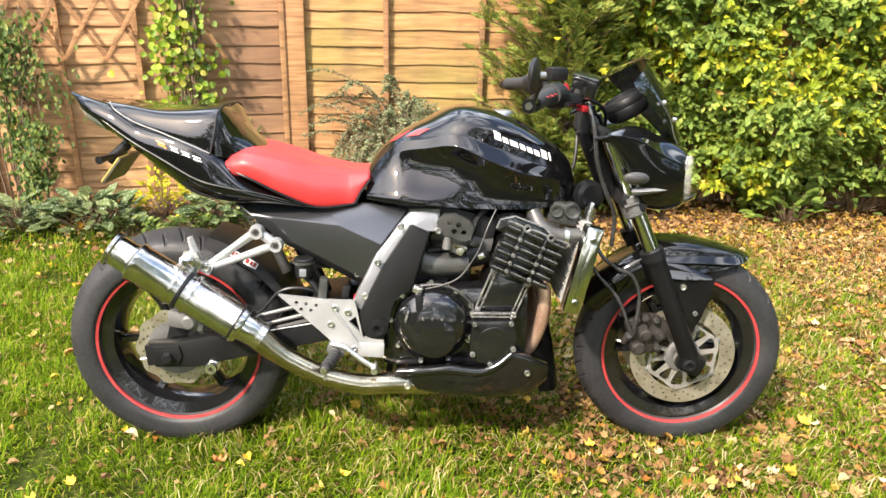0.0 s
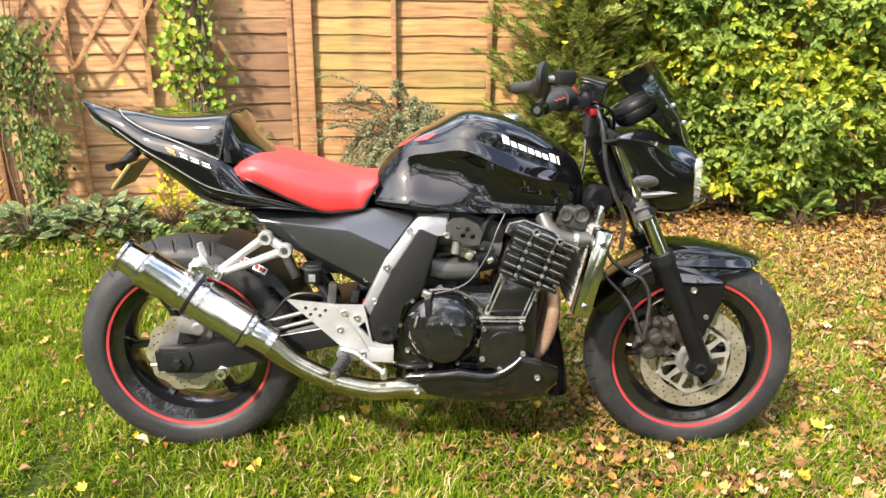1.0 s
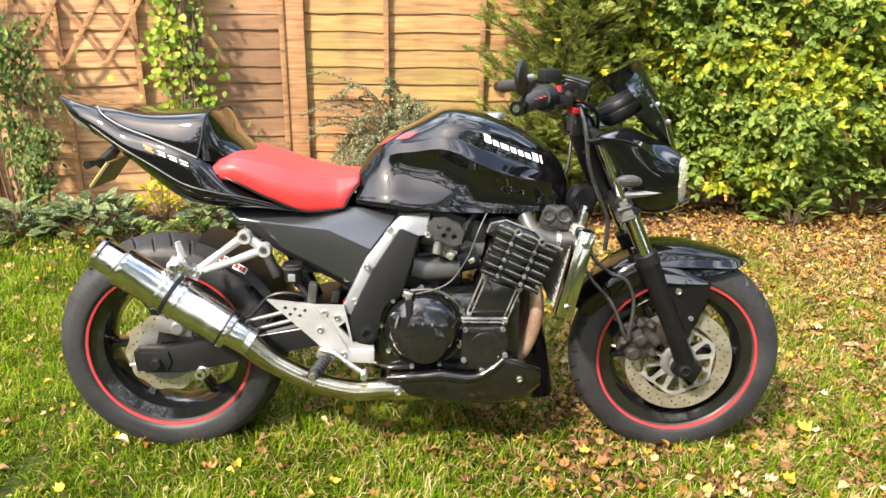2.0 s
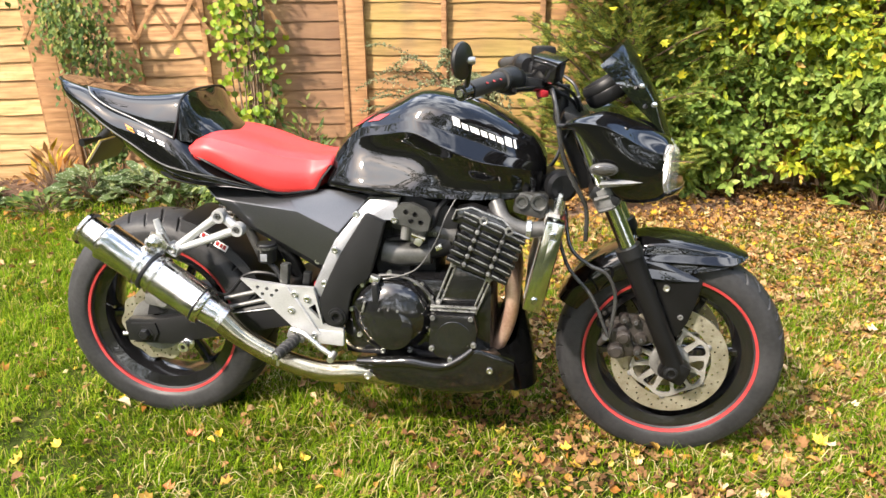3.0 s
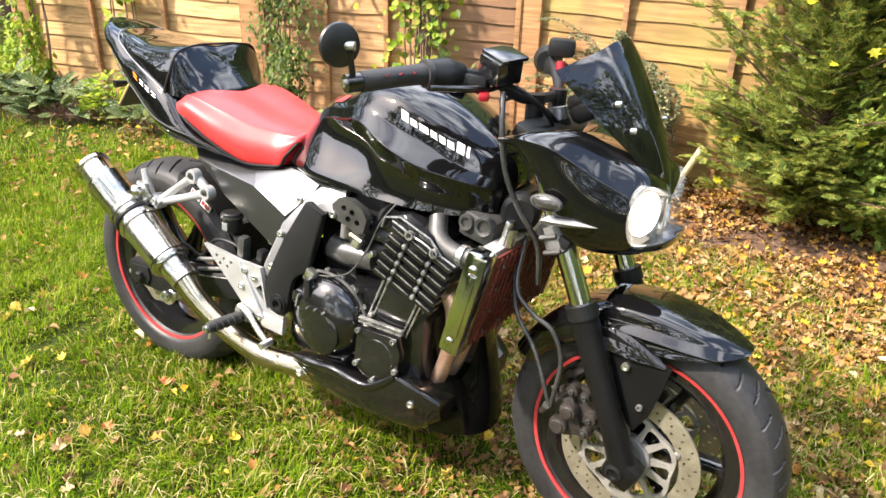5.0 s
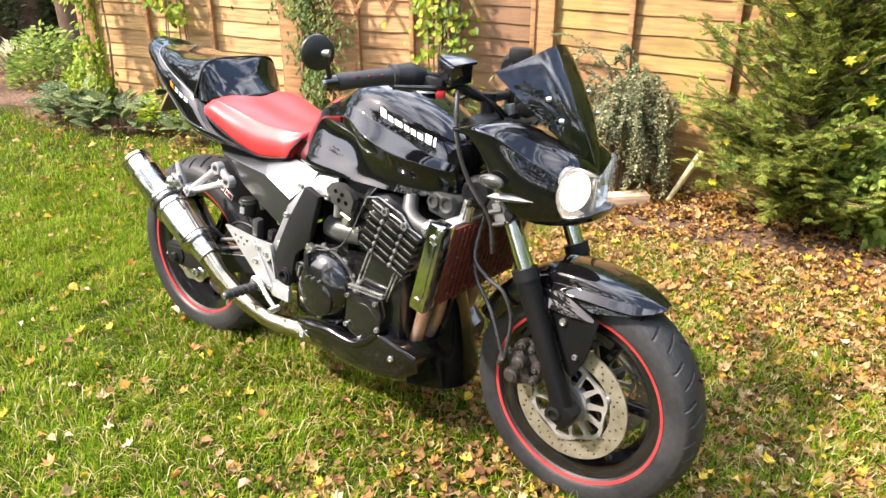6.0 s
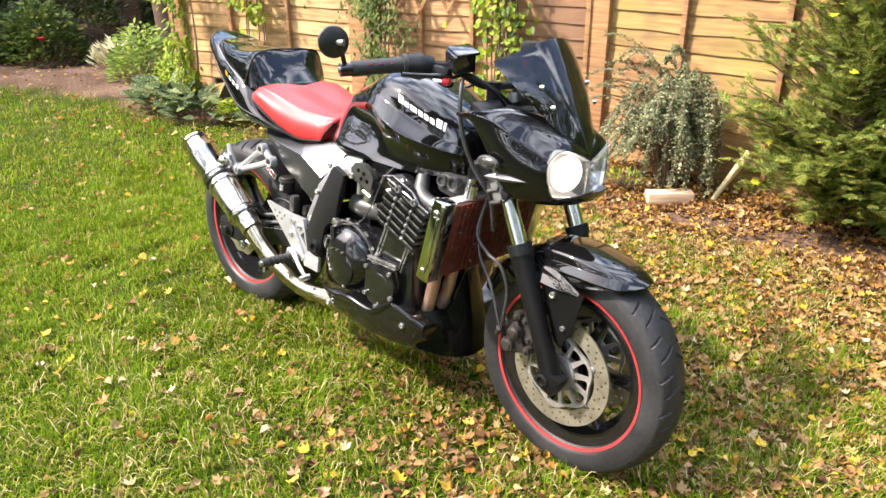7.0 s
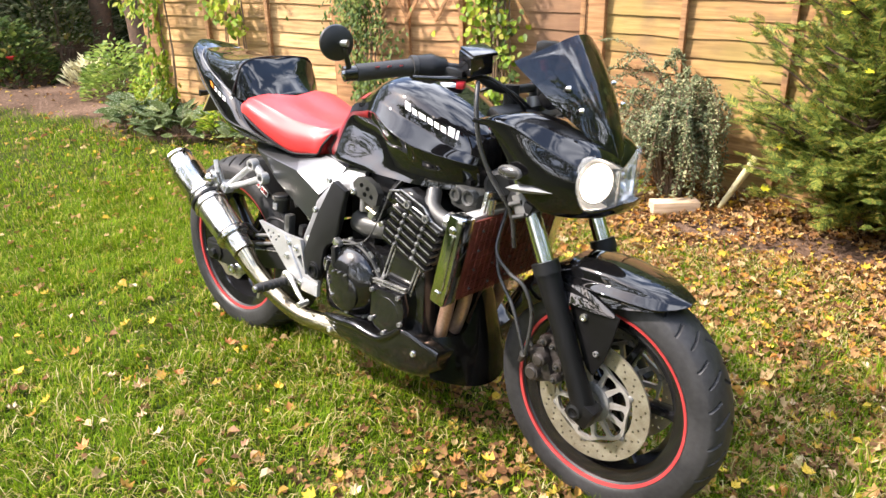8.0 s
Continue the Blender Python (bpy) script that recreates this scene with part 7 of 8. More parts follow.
B("nose_chin", hull_skin([(1.30, [(0, 0.745), (0.08, 0.745), (0.115, 0.748), (0.12, 0.735), (0.08, 0.722), (0, 0.718)]), (1.37, [(0, 0.742), (0.07, 0.745), (0.10, 0.752), (0.103, 0.742), (0.07, 0.728), (0, 0.722)]), (1.42, [(0, 0.752), (0.045, 0.755), (0.07, 0.762), (0.072, 0.754), (0.05, 0.742), (0, 0.736)]), (1.436, [(0, 0.765), (0.02, 0.766), (0.03, 0.768), (0.03, 0.765), (0.02, 0.758), (0, 0.756)])], 4, 3), paint, None, "gloss black chin under the headlight", 60)
LENS = [(0, 0.834), (0.04, 0.853), (0.076, 0.867), (0.106, 0.872), (0.121, 0.858), (0.127, 0.822), (0.122, 0.784), (0.110, 0.755), (0.064, 0.740), (0, 0.734)]


def lens_at(*stations):
    return nosed(uncapped(hull_skin([(x, [(y * s, 0.80 + (z - 0.80) * s) for y, z in LENS]) for x, s in stations], 4, 4)))


lamp = B("headlight", lens_at((1.348, 1.0), (1.357, 0.985), (1.362, 0.93), (1.365, 0.75), (1.366, 0.4), (1.3663, 0.02)), glass, None, "lit clear headlight", 60)
lamp.visible_shadow = False
for sy in (-1, 1):
    # one faceted reflector to each side of the middle seam; the near one is lit
    bm = nosed(uncapped(hull_skin([(x, [(y * s, 0.80 + (z - 0.80) * s) for y, z in LENS]) for x, s in ((1.350, 0.97), (1.342, 0.93), (1.327, 0.80), (1.316, 0.55), (1.309, 0.25), (1.307, 0.02))], 1, 1)))
    bmesh.ops.bisect_plane(bm, geom=list(bm.verts) + list(bm.edges) + list(bm.faces), plane_co=(0, 0.004 * sy, 0), plane_no=(0, -sy, 0), clear_outer=True)
    part("reflector", bm, lit_reflector if sy < 0 else reflector, lamp, "lit faceted reflector" if sy < 0 else "unlit chrome reflector", 0)
for sy in (-1, 1):
    # a bright bowl behind the cover on each side, with its bulb shield
    bowl = pose(1.366, 0.056 * sy, 0.806, 0, 0, -90 - 20 * -sy)
    part("lamp_bowl", lathe([(0.006, -0.018), (0.024, -0.014), (0.038, -0.004), (0.045, 0.008)], 36, bowl), lit_bowl if sy < 0 else reflector, lamp, "lit chromed bowl" if sy < 0 else "chromed bowl")
    part("bowl_rim", lathe([(0.0452, 0.008), (0.047, 0.008), (0.0475, -0.004), (0.034, -0.016), (0.008, -0.022)], 36, bowl), reflector, lamp)
    part("bowl_rib", box((0.004, 0.006, 0.05), pose(1.374, 0.020 * sy, 0.80), 0.0015), reflector, lamp)
part("bulb", lathe([(0.001, 0.010), (0.010, 0.008), (0.016, 0.002), (0.018, -0.012)], 20, pose(1.366, -0.056, 0.806, 0, 0, -110)), bulb, lamp)
part("bulb_shield", lathe([(0.001, 0.006), (0.008, 0.004), (0.012, -0.002), (0.012, -0.012)], 20, pose(1.372, 0.056, 0.806, 0, 0, -70)), reflector, lamp)
part("lamp_divider", box((0.006, 0.005, 0.085), pose(1.393, 0, 0.787), 0.002), reflector, lamp)
bm = bmesh.new()
# two side facets meet a bowed middle along creases; each row: height at the middle, crease and edge
cols = [[] for _ in range(13)]
for xc, zc, xk, yk, zk, xe, ye, ze in ((1.396, 0.838, 1.394, 0.006, 0.838, 1.392, 0.012, 0.839), (1.390, 0.872, 1.382, 0.028, 0.874, 1.368, 0.052, 0.880), (1.374, 0.920, 1.358, 0.046, 0.922, 1.328, 0.086, 0.925),
                                       (1.352, 0.970, 1.334, 0.060, 0.970, 1.288, 0.114, 0.965), (1.322, 1.026, 1.302, 0.069, 1.022, 1.250, 0.138, 1.008), (1.286, 1.084, 1.268, 0.076, 1.072, 1.212, 0.158, 1.046), (1.264, 1.114, 1.250, 0.074, 1.096, 1.202, 0.160, 1.058)):
    half = []
    for k in range(4):
        u = k / 3
        half.append((xe + (xk - xe) * u + 0.008 * u * (1 - u), ye + (yk - ye) * u, ze + (zk - ze) * u))
    for k in (1, 2, 3):
        u = k / 3
        half.append((xk + (xc - xk) * (1 - (1 - u) ** 2), yk * (1 - u), zk + (zc - zk) * (1 - (1 - u) ** 2)))
    for k, (x, y, z) in enumerate(half):
        cols[k].append((x, -y, z))
        if k < 6:
            cols[12 - k].append((x, y, z))
ring_skin(bm, [smooth_line(c, 4) for c in cols], close=False)
bmesh.ops.solidify(bm, geom=bm.faces, thickness=0.003)
screen = B("windscreen", bm, smoke, None, "smoked tinted flyscreen", 14)
for sy in (-1, 1):
    for x, z, y in ((1.297, 1.006, 0.093), (1.330, 0.962, 0.086)):
        part("screen_bolt", lathe([(0.001, 0.005), (0.004, 0.005), (0.006, 0.002), (0.006, -0.005)], 12, pose(x + 0.004, y * sy, z, 0, 0, -55 * -sy if sy < 0 else -55) @ Matrix.Diagonal((1, sy, 1, 1))), alloy, screen)
B("instrument_pod", lathe([(0.001, -0.03), (0.05, -0.03), (0.058, -0.02), (0.060, 0.0), (0.058, 0.004), (0.060, 0.008), (0.058, 0.018), (0.054, 0.026), (0.050, 0.026), (0.048, 0.018), (0.001, 0.018)], 40, pose(1.225, 0, 0.99, 60, 0, 90)), satin, None, "round black instrument pod")

# handlebar with controls
bar = B("handlebar", tube([(0.925, -0.385, 1.017), (0.985, -0.25, 1.03), (1.05, -0.15, 1.025), (1.10, -0.08, 0.985), (1.115, 0, 0.98), (1.10, 0.08, 0.985), (1.05, 0.15, 1.025), (0.985, 0.25, 1.03), (0.925, 0.385, 1.017)], 0.011, 14, 6), satin, None, "black tubular handlebar")
for sy in (-1, 1):
    part("grip", tube([(0.932, 0.370 * sy, 1.0185), (0.960, 0.308 * sy, 1.025), (0.986, 0.25 * sy, 1.030)], [0.019, 0.0185, 0.0195], 20, 4), sidewall, bar, "black rubber grip with red flashes" if sy < 0 else "black rubber grip")
    part("grip_flange", tube([(0.984, 0.254 * sy, 1.03), (0.989, 0.243 * sy, 1.0305)], 0.026, 20, 1), sidewall, bar)
    part("bar_end", tube([(0.920, 0.397 * sy, 1.016), (0.933, 0.368 * sy, 1.0187)], 0.0165, 20, 1), engine_black, bar)
    part("bar_end_bolt", tube([(0.9185, 0.400 * sy, 1.0157), (0.921, 0.395 * sy, 1.016)], 0.008, 14, 1), alloy, bar)
    part("switchgear", tube([(0.988, 0.243 * sy, 1.028), (1.004, 0.212 * sy, 1.026), (1.018, 0.18 * sy, 1.026)], [0.028, 0.034, 0.024], 16, 4), satin, bar)
    part("lever_perch", box((0.05, 0.04, 0.032), pose(1.045, 0.175 * sy, 1.015, 0, 10, 24 * -sy), 0.008), satin, bar)
    part("riser", tube([(1.115, 0.05 * sy, 0.92), (1.115, 0.05 * sy, 0.992)], 0.019, 14, 1), satin, bar)
bm = bmesh.new()
for k in range(3):
    box((0.003, 0.022, 0.003), pose(0.9675 + 0.011 * k, -0.3395 + 0.026 * k, 1.0325 + 0.0015 * k, 0, 60, 22), 0.001, bm)
part("grip_flash", bm, tape_red, bar, "red slanting flashes on the grip")
bmr = box((0.062, 0.058, 0.046), pose(1.085, -0.150, 1.046, 8, 14, -20), 0.006)
reser = B("brake_reservoir", bmr, engine_black, None, "square black front brake fluid reservoir")
part("reservoir_lid", box((0.066, 0.062, 0.008), pose(1.0905, -0.1465, 1.0705, 8, 14, -20), 0.003), engine_black, reser, "gloss black lid")
B("brake_lever", tube([(1.07, -0.165, 1.008), (1.055, -0.21, 1.008), (1.035, -0.25, 1.010), (1.02, -0.285, 1.012)], [0.009, 0.007, 0.006, 0.006], 10, 5), engine_black, None, "short black brake lever")
B("lever_adjuster", box((0.02, 0.03, 0.016), pose(1.075, -0.185, 0.995, 0, 0, 30), 0.005), red_ano, None, "red anodised lever adjuster")
B("clutch_lever", tube([(1.075, 0.165, 1.005), (1.06, 0.22, 1.002), (1.02, 0.30, 1.004), (1.005, 0.36, 1.006)], [0.009, 0.007, 0.006, 0.007], 10, 5), engine_black, None, "black clutch lever")
B("red_tube", tube([(1.085, 0.115, 0.985), (1.082, 0.122, 1.01), (1.075, 0.128, 1.036)], 0.011, 12, 4), red_ano, None, "red sleeve on the clutch perch")
B("clutch_switch", box((0.06, 0.05, 0.04), pose(1.055, 0.17, 1.062, 0, 0, 24), 0.012), satin)
mirror = B("bar_end_mirror", lathe([(0.001, 0.012), (0.025, 0.010), (0.036, 0.005), (0.038, 0.0), (0.036, -0.004)], 40, pose(0.926, -0.420, 1.083, 0, 0, 248)), mirror_mat, None, "round black bar-end mirror")
part("mirror_face", lathe([(0.001, -0.0045), (0.035, -0.0045), (0.0355, -0.003), (0.001, -0.003)], 40, pose(0.926, -0.420, 1.083, 0, 0, 248)), mirror_glass, mirror)
part("mirror_stem", tube([(0.927, -0.385, 1.022), (0.935, -0.398, 1.045), (0.940, -0.412, 1.075)], 0.006, 10, 4), mirror_mat, mirror)
part("mirror_knuckle", tube([(0.934, -0.415, 1.083), (0.950, -0.408, 1.083)], 0.008, 12, 1), worn_highlight, mirror)

for y0, y1, z0 in ((-0.16, -0.05, 1.0), (0.15, 0.04, 1.0), (-0.10, 0.0, 0.975)):
    B("control_cable", tube([(1.06, y0, z0), (1.10, y0 * 0.8, z0 + 0.012), (1.145, (y0 + y1) / 2, z0 - 0.015), (1.16, y1, z0 - 0.07), (1.13, y1, z0 - 0.13)], 0.0045, 8, 5), satin)
B("ignition_barrel", tube([(1.15, 0, 0.935), (1.143, 0, 0.965)], 0.018, 16, 1), frame_silver)
# rear plate carrier and side stand
carrier = B("plate_carrier", tube([(-0.10, 0, 0.885), (-0.14, 0, 0.85), (-0.175, 0, 0.82)], 0.014, 10, 4), satin)
part("rear_plate", box((0.004, 0.15, 0.082), pose(-0.146, 0, 0.806, 0, 38, 0), 0.0015), plate_yellow, carrier, "plain yellow rear plate with dark bars")
part("plate_backing", box((0.005, 0.152, 0.084), pose(-0.1418, 0, 0.8027, 0, 38, 0), 0.0015), dull_backing, carrier, "dull brown plate backing")
bm = bmesh.new()
for k in range(4):
    box((0.003, 0.025, 0.045), pose(-0.1485, -0.055 + 0.037 * k, 0.808, 0, 38, 0), 0.001, bm)
part("plate_bars", bm, satin, carrier)
for sy in (-1, 1):
    part("rear_indicator", tube([(-0.155, 0.02 * sy, 0.835), (-0.160, 0.05 * sy, 0.834), (-0.168, 0.085 * sy, 0.832)], [0.007, 0.007, 0.011], 12, 4), satin, carrier, "small black rear indicator")
stand = B("side_stand", tube([(0.60, 0.14, 0.30), (0.58, 0.20, 0.15), (0.565, 0.245, 0.022)], [0.014, 0.012, 0.011], 12, 3), satin, None, "black side stand on the far side")
part("foot", box((0.07, 0.045, 0.008), pose(0.56, 0.247, 0.020, 5, 0, 0), 0.003), satin, stand)
part("spring", tube([(0.60, 0.15, 0.28), (0.585, 0.205, 0.16)], 0.006, 8, 1), alloy, stand)

# the bars are turned a little to the right: everything on the steering axis turns with them
axis_at, axis_dir = Vector((1.142, 0, 0.93)), Vector((-0.407, 0, 0.914)).normalized()
STEER = Matrix.Translation(axis_at) @ Matrix.Rotation(radians(-2.5), 4, axis_dir) @ Matrix.Translation(-axis_at)
STEERED = ("front_wheel", "fork_leg", "lower_yoke", "fork_clamp", "upper_yoke", "front_mudguard", "brake_caliper", "nose_fairing", "nose_chin", "indicator", "headlight",
           "windscreen", "instrument_pod", "handlebar", "brake_reservoir", "brake_lever", "lever_adjuster", "clutch_lever", "red_tube", "clutch_switch", "bar_end_mirror", "control_cable", "ignition_barrel")
for ob in bike.children:
    stem = ob.name.split(".")[0]
    if stem in STEERED:
        ob.matrix_basis = STEER @ pose(-0.006 if stem == "nose_chin" else 0, 0, 0)


# ---- lawn: blades of grass and fallen leaves ----
def lawn_edge(x):
    return np.interp(x, [q[0] for q in EDGE], [q[1] for q in EDGE]) + 0.05 * np.sin(x * 5.1 + 1) + 0.03 * np.sin(x * 13)


def feathered(n, x0, x1, y0, y1, fade=1.1):
    """Places that thin out past the edges of a stretch instead of ending at a line."""
    n = int(n * ((x1 - x0 + fade) * (y1 - y0 + fade)) / ((x1 - x0) * (y1 - y0)))
    x, y = rng.uniform(x0 - fade, x1 + fade, n), rng.uniform(y0 - fade, y1 + fade, n)
    wob = np.array([noise.noise(Vector((p * 0.9, q * 0.9, 8))) for p, q in zip(x, y)]) * 0.9
    out = np.hypot(np.maximum(np.maximum(x0 - x, x - x1), 0), np.maximum(np.maximum(y0 - y, y - y1), 0))
    keep = rng.uniform(0, 1, n) > out / fade + wob * (out > 0)
    return x[keep & (out < fade)], y[keep & (out < fade)]


def bare(x, y):
    """Swept patches of bare soil near the conifer's foot: 0.12 in them, 1 outside."""
    out = np.ones(len(x))
    for cx, cy, rx, ry in ((1.42, 2.0, 0.34, 0.13), (0.9, 1.93, 0.15, 0.08), (1.95, 2.1, 0.3, 0.12)):
        u, v = (x - cx), (y - cy) - 0.35 * (x - cx)
        d = np.hypot(u / rx, v / ry) + 0.35 * np.sin(x * 23) * np.cos(y * 19)
        out = np.minimum(out, np.clip((d - 0.6) / 0.6, 0.12, 1))
    return out


def blades(n, x0, x1, y0, y1, length, width, low=0.2, high=1.25):
    """Bent tapering blades, each an island of five points; they lean together in tufts."""
    x, y = feathered(n, x0, x1, y0, y1)
    n = len(x)
    patch = np.array([noise.noise(Vector((a * 1.3, b * 1.3, 0))) for a, b in zip(x, y)])
    tuft = np.array([noise.noise(Vector((a * 9.0, b * 9.0, 5))) for a, b in zip(x, y)])
    over = y - lawn_edge(x)
    keep = (rng.uniform(-0.16, 0.1, n) > over) & (rng.uniform(-0.75, 0.75, n) < patch * 0.8 + tuft * 0.9 + 0.62 - np.clip(over + 0.8, 0, 1) * 0.3)
    keep &= rng.uniform(0.1, 1, n) < bare(x, y)
    x, y, patch, tuft = x[keep], y[keep], patch[keep], tuft[keep]
    n = len(x)
    L = length * rng.uniform(0.4, 1.25, n) * (1 + 0.35 * patch + 0.5 * tuft)
    a = rng.normal(0, 1.3, n) + np.array([6.0 * noise.noise(Vector((p * 4.0, q * 4.0, 11))) for p, q in zip(x, y)])
    lean = rng.uniform(low, high, n)
    d = np.stack([np.cos(a), np.sin(a)], 1)
    s = np.stack([-d[:, 1], d[:, 0]], 1)
    w = width * rng.uniform(0.6, 1.3, n)
    z0 = np.array([ground_height(p, q) for p, q in zip(x, y)]) - 0.004
    v = np.zeros((n, 5, 3))
    base = np.stack([x, y], 1)
    mid = base + d * (L * np.sin(lean) * 0.4)[:, None]
    tip = base + d * (L * np.sin(lean))[:, None]
    v[:, 0, :2], v[:, 1, :2] = base - s * w[:, None] / 2, base + s * w[:, None] / 2
    v[:, 2, :2], v[:, 3, :2] = mid + s * w[:, None] * 0.45, mid - s * w[:, None] * 0.45
    v[:, 4, :2] = tip
    v[:, 0, 2] = v[:, 1, 2] = z0
    v[:, 2, 2] = v[:, 3, 2] = z0 + L * np.cos(lean * 0.6) * 0.6
    v[:, 4, 2] = z0 + L * np.cos(lean) * 0.95
    f = np.array([(0, 1, 2), (0, 2, 3), (3, 2, 4)])[None] + (np.arange(n) * 5)[:, None, None]
    return v.reshape(-1, 3), f.reshape(-1, 3)


v, f = joined([blades(270000, -1.1, 2.7, -1.0, 1.1, 0.055, 0.0031), blades(80000, -2.6, 4.2, -1.2, 2.4, 0.055, 0.004), blades(75000, -6.8, -1.3, -1.6, 1.4, 0.05, 0.0055)])
tagged(raw_mesh("grass", v, f, grass_mat), "uneven green lawn grass", "grass", kind="stuff")
v, f = blades(17000, 0.2, 3.2, -1.0, 1.8, 0.06, 0.0024, 1.15, 1.5)
v[:, 2] += 0.022
straw_mat = foliage("dry_grass_blades", [(0.0, (0.30, 0.22, 0.09)), (0.5, (0.45, 0.36, 0.16)), (1.0, (0.60, 0.52, 0.28))], 0.7, 0.3, None, 0.1)
tagged(raw_mesh("dry_grass", v, f, straw_mat), "pale dry grass stalks lying in the lawn", "grass", kind="stuff")


def fallen(n, x0, x1, y0, y1, size, shape, flat=0.35):
    x, y = feathered(n, x0, x1, y0, y1)
    x, y = x[y < 2.44], y[y < 2.44]
    n = len(x)
    drift = np.array([noise.noise(Vector((p * 1.1, q * 1.1, 4))) for p, q in zip(x, y)])
    keep = rng.uniform(0, 1, n) < np.clip(0.44 + 0.18 * x + 0.28 * y + 0.55 * drift, 0.15, 1) * bare(x, y)
    x, y = x[keep], y[keep]
    n = len(x)
    z = np.array([ground_height(p, q) for p, q in zip(x, y)]) + rng.uniform(0.006, 0.032, n)
    a = rng.uniform(0, 2 * np.pi, n)
    aim = np.stack([np.cos(a), np.sin(a), rng.normal(0, 0.25, n)], 1)
    up = np.array([0, 0, 1.0]) + unit(n) * (flat + 0.25)
    return scatter(shape, np.stack([x, y, z], 1), aim, up, size * rng.uniform(0.5, 1.25, n))


DRY = (LOBED[0] * (0.95, 1, 2.8) * np.where(np.arange(13) % 2 == 1, 1.55, 1.0)[:, None] ** np.array([1, 0.3, 0]), LOBED[1])
CURL = (OVATE[0] * (1.2, 1, 5.0), OVATE[1])
BIT = (LANCE[0] * (2.2, 1, 4), LANCE[1])
sets = [fallen(8500, -1.5, 3.6, -1.3, 1.9, 0.026, BIT, 0.8), fallen(5200, -1.4, 3.4, -1.3, 1.5, 0.034, DRY), fallen(3800, -1.4, 3.6, -1.3, 1.5, 0.027, CURL), fallen(1400, 0.9, 3.4, -0.6, 1.6, 0.034, DRY), fallen(1500, 0.5, 3.6, 0.3, 1.7, 0.03, CURL),
        fallen(3000, 0.4, 4.2, 1.1, 2.45, 0.034, DRY), fallen(4200, 0.2, 4.4, 1.2, 2.45, 0.031, CURL), fallen(12000, 0.1, 4.4, 1.3, 2.45, 0.024, BIT, 0.8), fallen(900, -2.5, 0.6, 1.5, 2.35, 0.04, CURL), fallen(1100, 1.6, 3.7, -1.3, 0.4, 0.036, DRY),
        fallen(9000, 0.3, 3.6, 1.25, 2.4, 0.027, CURL, 0.6), fallen(4000, 0.3, 3.6, 1.25, 2.4, 0.032, DRY, 0.6),
        fallen(500, -5.0, -0.5, -0.6, 1.5, 0.045, CURL), fallen(2500, -6.5, -2.2, 0.7, 2.0, 0.05, BIT, 0.8), fallen(700, -6.5, -2.2, 0.9, 2.0, 0.045, CURL)]
v, f = joined(sets)
tagged(raw_mesh("leaf_litter", v, f, fallen_mat), "scattered dry brown, orange and yellow fallen leaves", "leaves", kind="stuff")

# brown crumbled leaf, thicker towards the hedge; its dark tone also imitates dimmer light there
brown_mat = foliage("brown_leaf_crumbs", [(0.0, (0.085, 0.045, 0.024)), (0.5, (0.17, 0.088, 0.04)), (1.0, (0.29, 0.165, 0.075))], 0.7, 0.25, None, 0.1)
v, f = joined([fallen(9000, 1.3, 3.8, -1.2, 1.8, 0.027, BIT, 0.8), fallen(4200, 1.5, 3.8, -1.2, 1.8, 0.026, CURL, 0.6), fallen(9000, 1.0, 3.6, -1.3, 0.4, 0.028, BIT, 0.8), fallen(2200, 1.6, 3.7, -1.3, 0.4, 0.028, CURL, 0.6)])
tagged(raw_mesh("leaf_crumbs", v, f, brown_mat), "brown crumbled leaves lying between the grass blades", "leaves", kind="stuff")

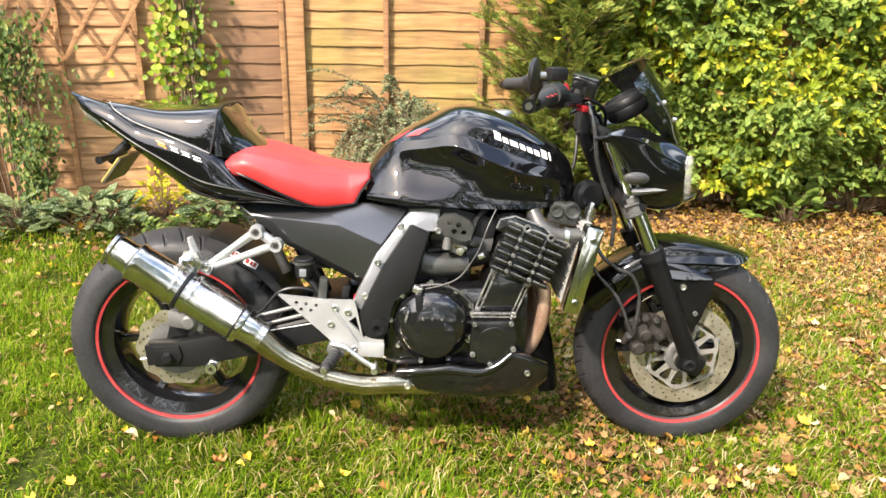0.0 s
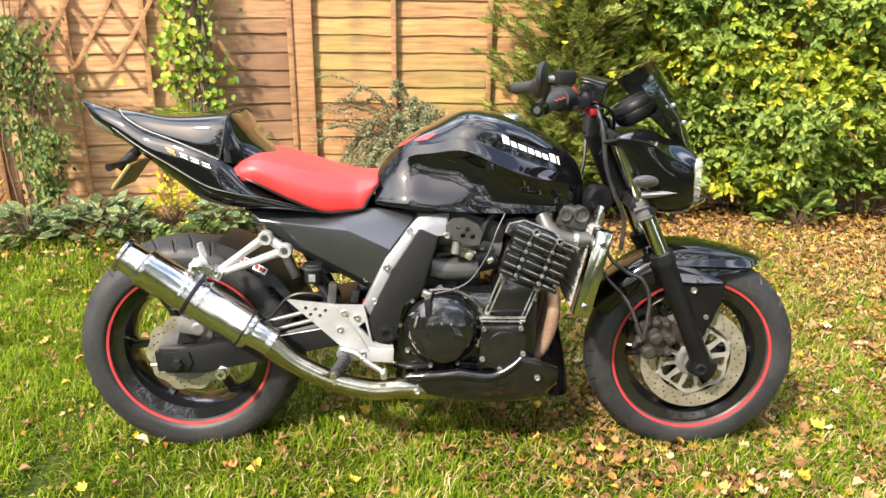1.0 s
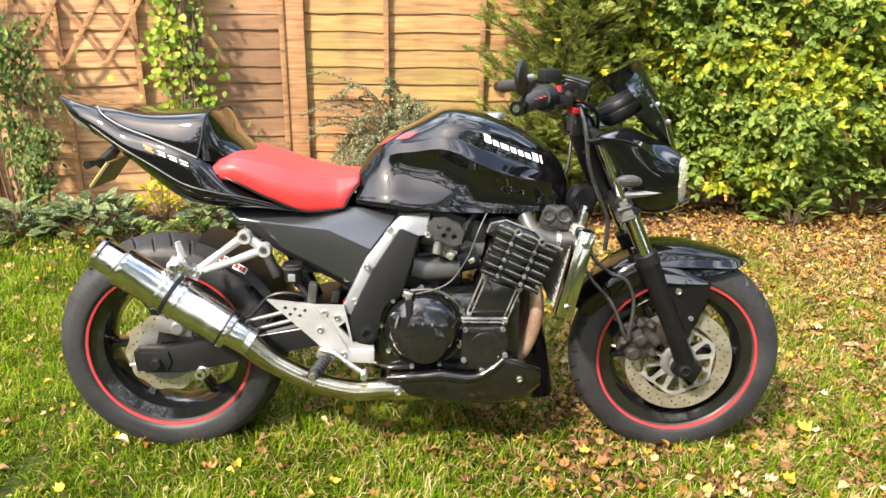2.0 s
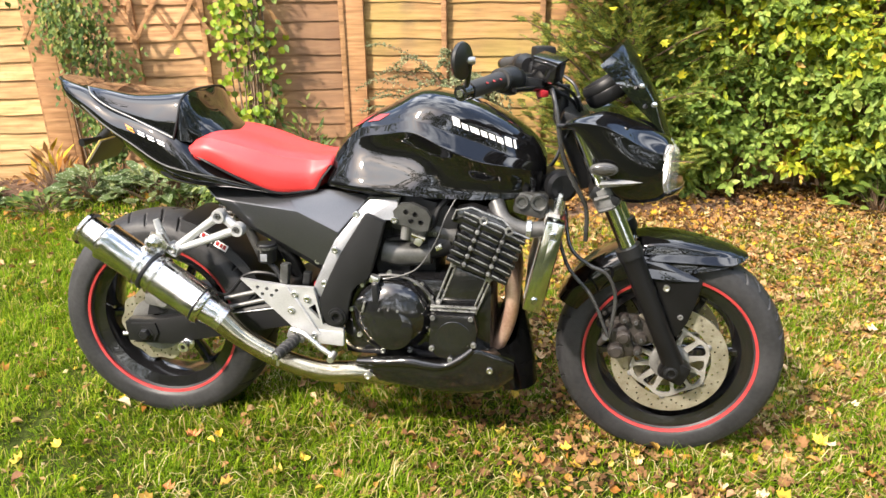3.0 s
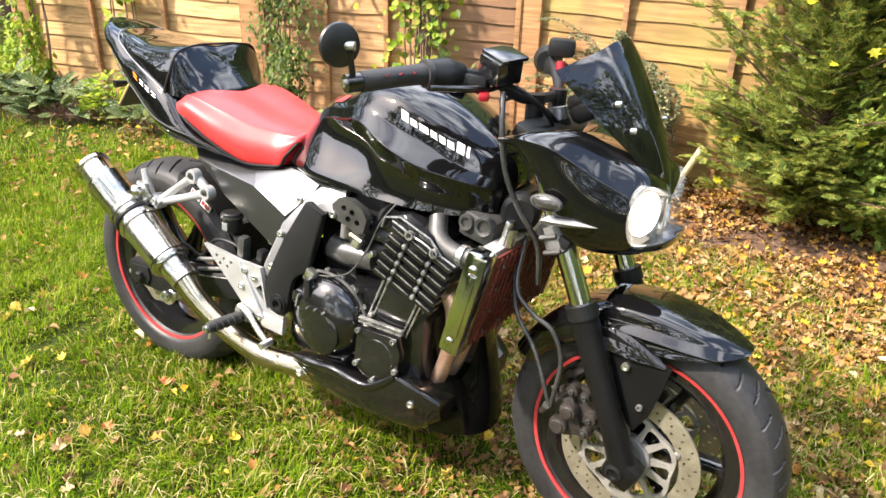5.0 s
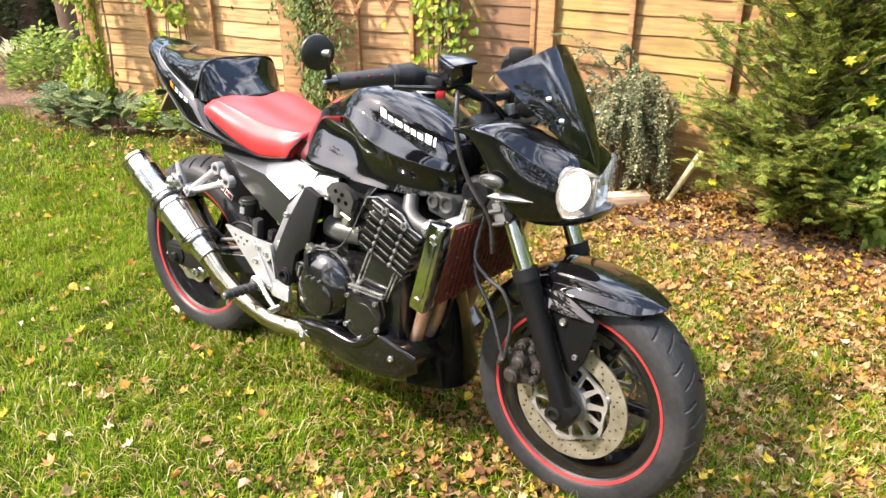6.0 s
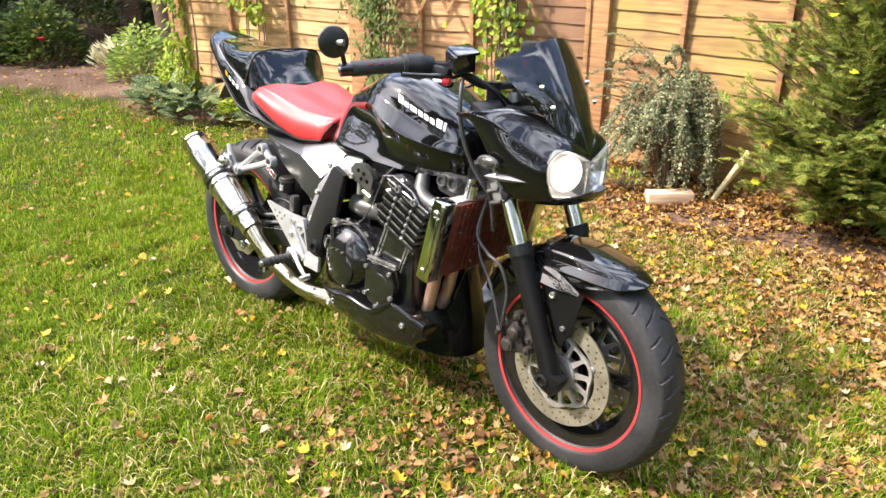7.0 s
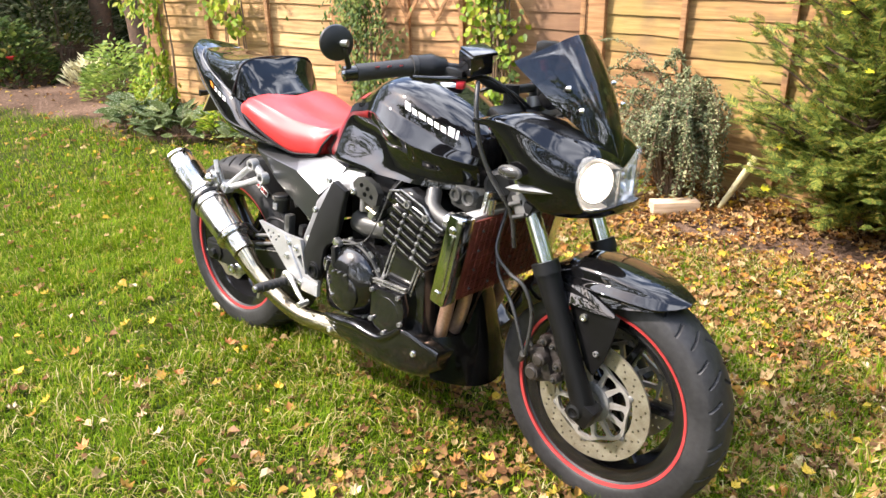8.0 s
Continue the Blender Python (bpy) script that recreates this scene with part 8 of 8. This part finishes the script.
# larger leaves that lie singly on top of the grass
leaf_mats = []
for nm, c1, c2 in (("yellow_maple_leaf", (0.54, 0.35, 0.025), (0.66, 0.48, 0.06)), ("tan_leaf", (0.40, 0.25, 0.12), (0.52, 0.36, 0.2)), ("cream_leaf", (0.44, 0.32, 0.18), (0.56, 0.44, 0.27)),
                   ("rust_leaf", (0.36, 0.12, 0.035), (0.5, 0.2, 0.06)), ("brown_leaf", (0.24, 0.12, 0.06), (0.34, 0.19, 0.1))):
    leaf_mats.append(surface(nm, c1, c2, (0.55, 0.75), 0, 25, 140, 0.3))
leaf_meshes = []
for k in range(10):
    v, f = (DRY if k % 2 else CURL)
    me = bpy.data.meshes.new("fallen_leaf")
    me.from_pydata([(p[0], p[1] - 0.5, p[2] + rng.uniform(-0.05, 0.05)) for p in v], [], [tuple(q) for q in f])
    me.materials.append(leaf_mats[k % 5])
    leaf_meshes.append(me)
for k in range(290):
    ob = new("fallen_leaf", leaf_meshes[int(rng.integers(10))])
    x, y = rng.uniform(-0.6, 3.2), rng.uniform(-0.9, 1.6)
    s = rng.uniform(0.022, 0.045)
    ob.matrix_basis = pose(x, y, ground_height(x, y) + 0.034, rng.uniform(-20, 20), rng.uniform(-20, 20), rng.uniform(0, 360)) @ Matrix.Diagonal((s, s, s, 1))
    tagged(ob, "dry autumn leaf lying on the grass", "leaf", "fallen leaves")

# ---- fence boards, overlapping and waney ----
board_meshes = {}


def board_mesh(length, variant, mat):
    key = (round(length, 2), variant, mat.name)
    if key not in board_meshes:
        bm = bmesh.new()
        rings = []
        for k in range(25):
            x = length * k / 24
            low = -0.056 + 0.007 * noise.noise(Vector((x * 3.0, variant * 7.7, 1))) + 0.005 * noise.noise(Vector((x * 9, variant * 3.1, 5)))
            bow = 0.003 * noise.noise(Vector((x * 2.0, variant * 5.5, 9)))
            rings.append([(x, -0.012 + bow, low), (x, -0.010 + bow, 0.058), (x, -0.004 + bow, 0.060), (x, 0.002 + bow, low + 0.001)])
        ring_skin(bm, rings)
        bmesh.ops.recalc_face_normals(bm, faces=bm.faces)
        me = bpy.data.meshes.new("board")
        bm.to_mesh(me)
        bm.free()
        me.materials.append(mat)
        board_meshes[key] = me
    return board_meshes[key]


for pan, length, mat in PANELS:
    for k in range(18):
        ob = new("board", board_mesh(length, int(rng.integers(6)), mat))
        ob.parent = pan
        ob.matrix_basis = pose(0, 0.004, 0.055 + 0.0965 * k + rng.uniform(-0.004, 0.004), -4.5, rng.uniform(-0.3, 0.3), 0)
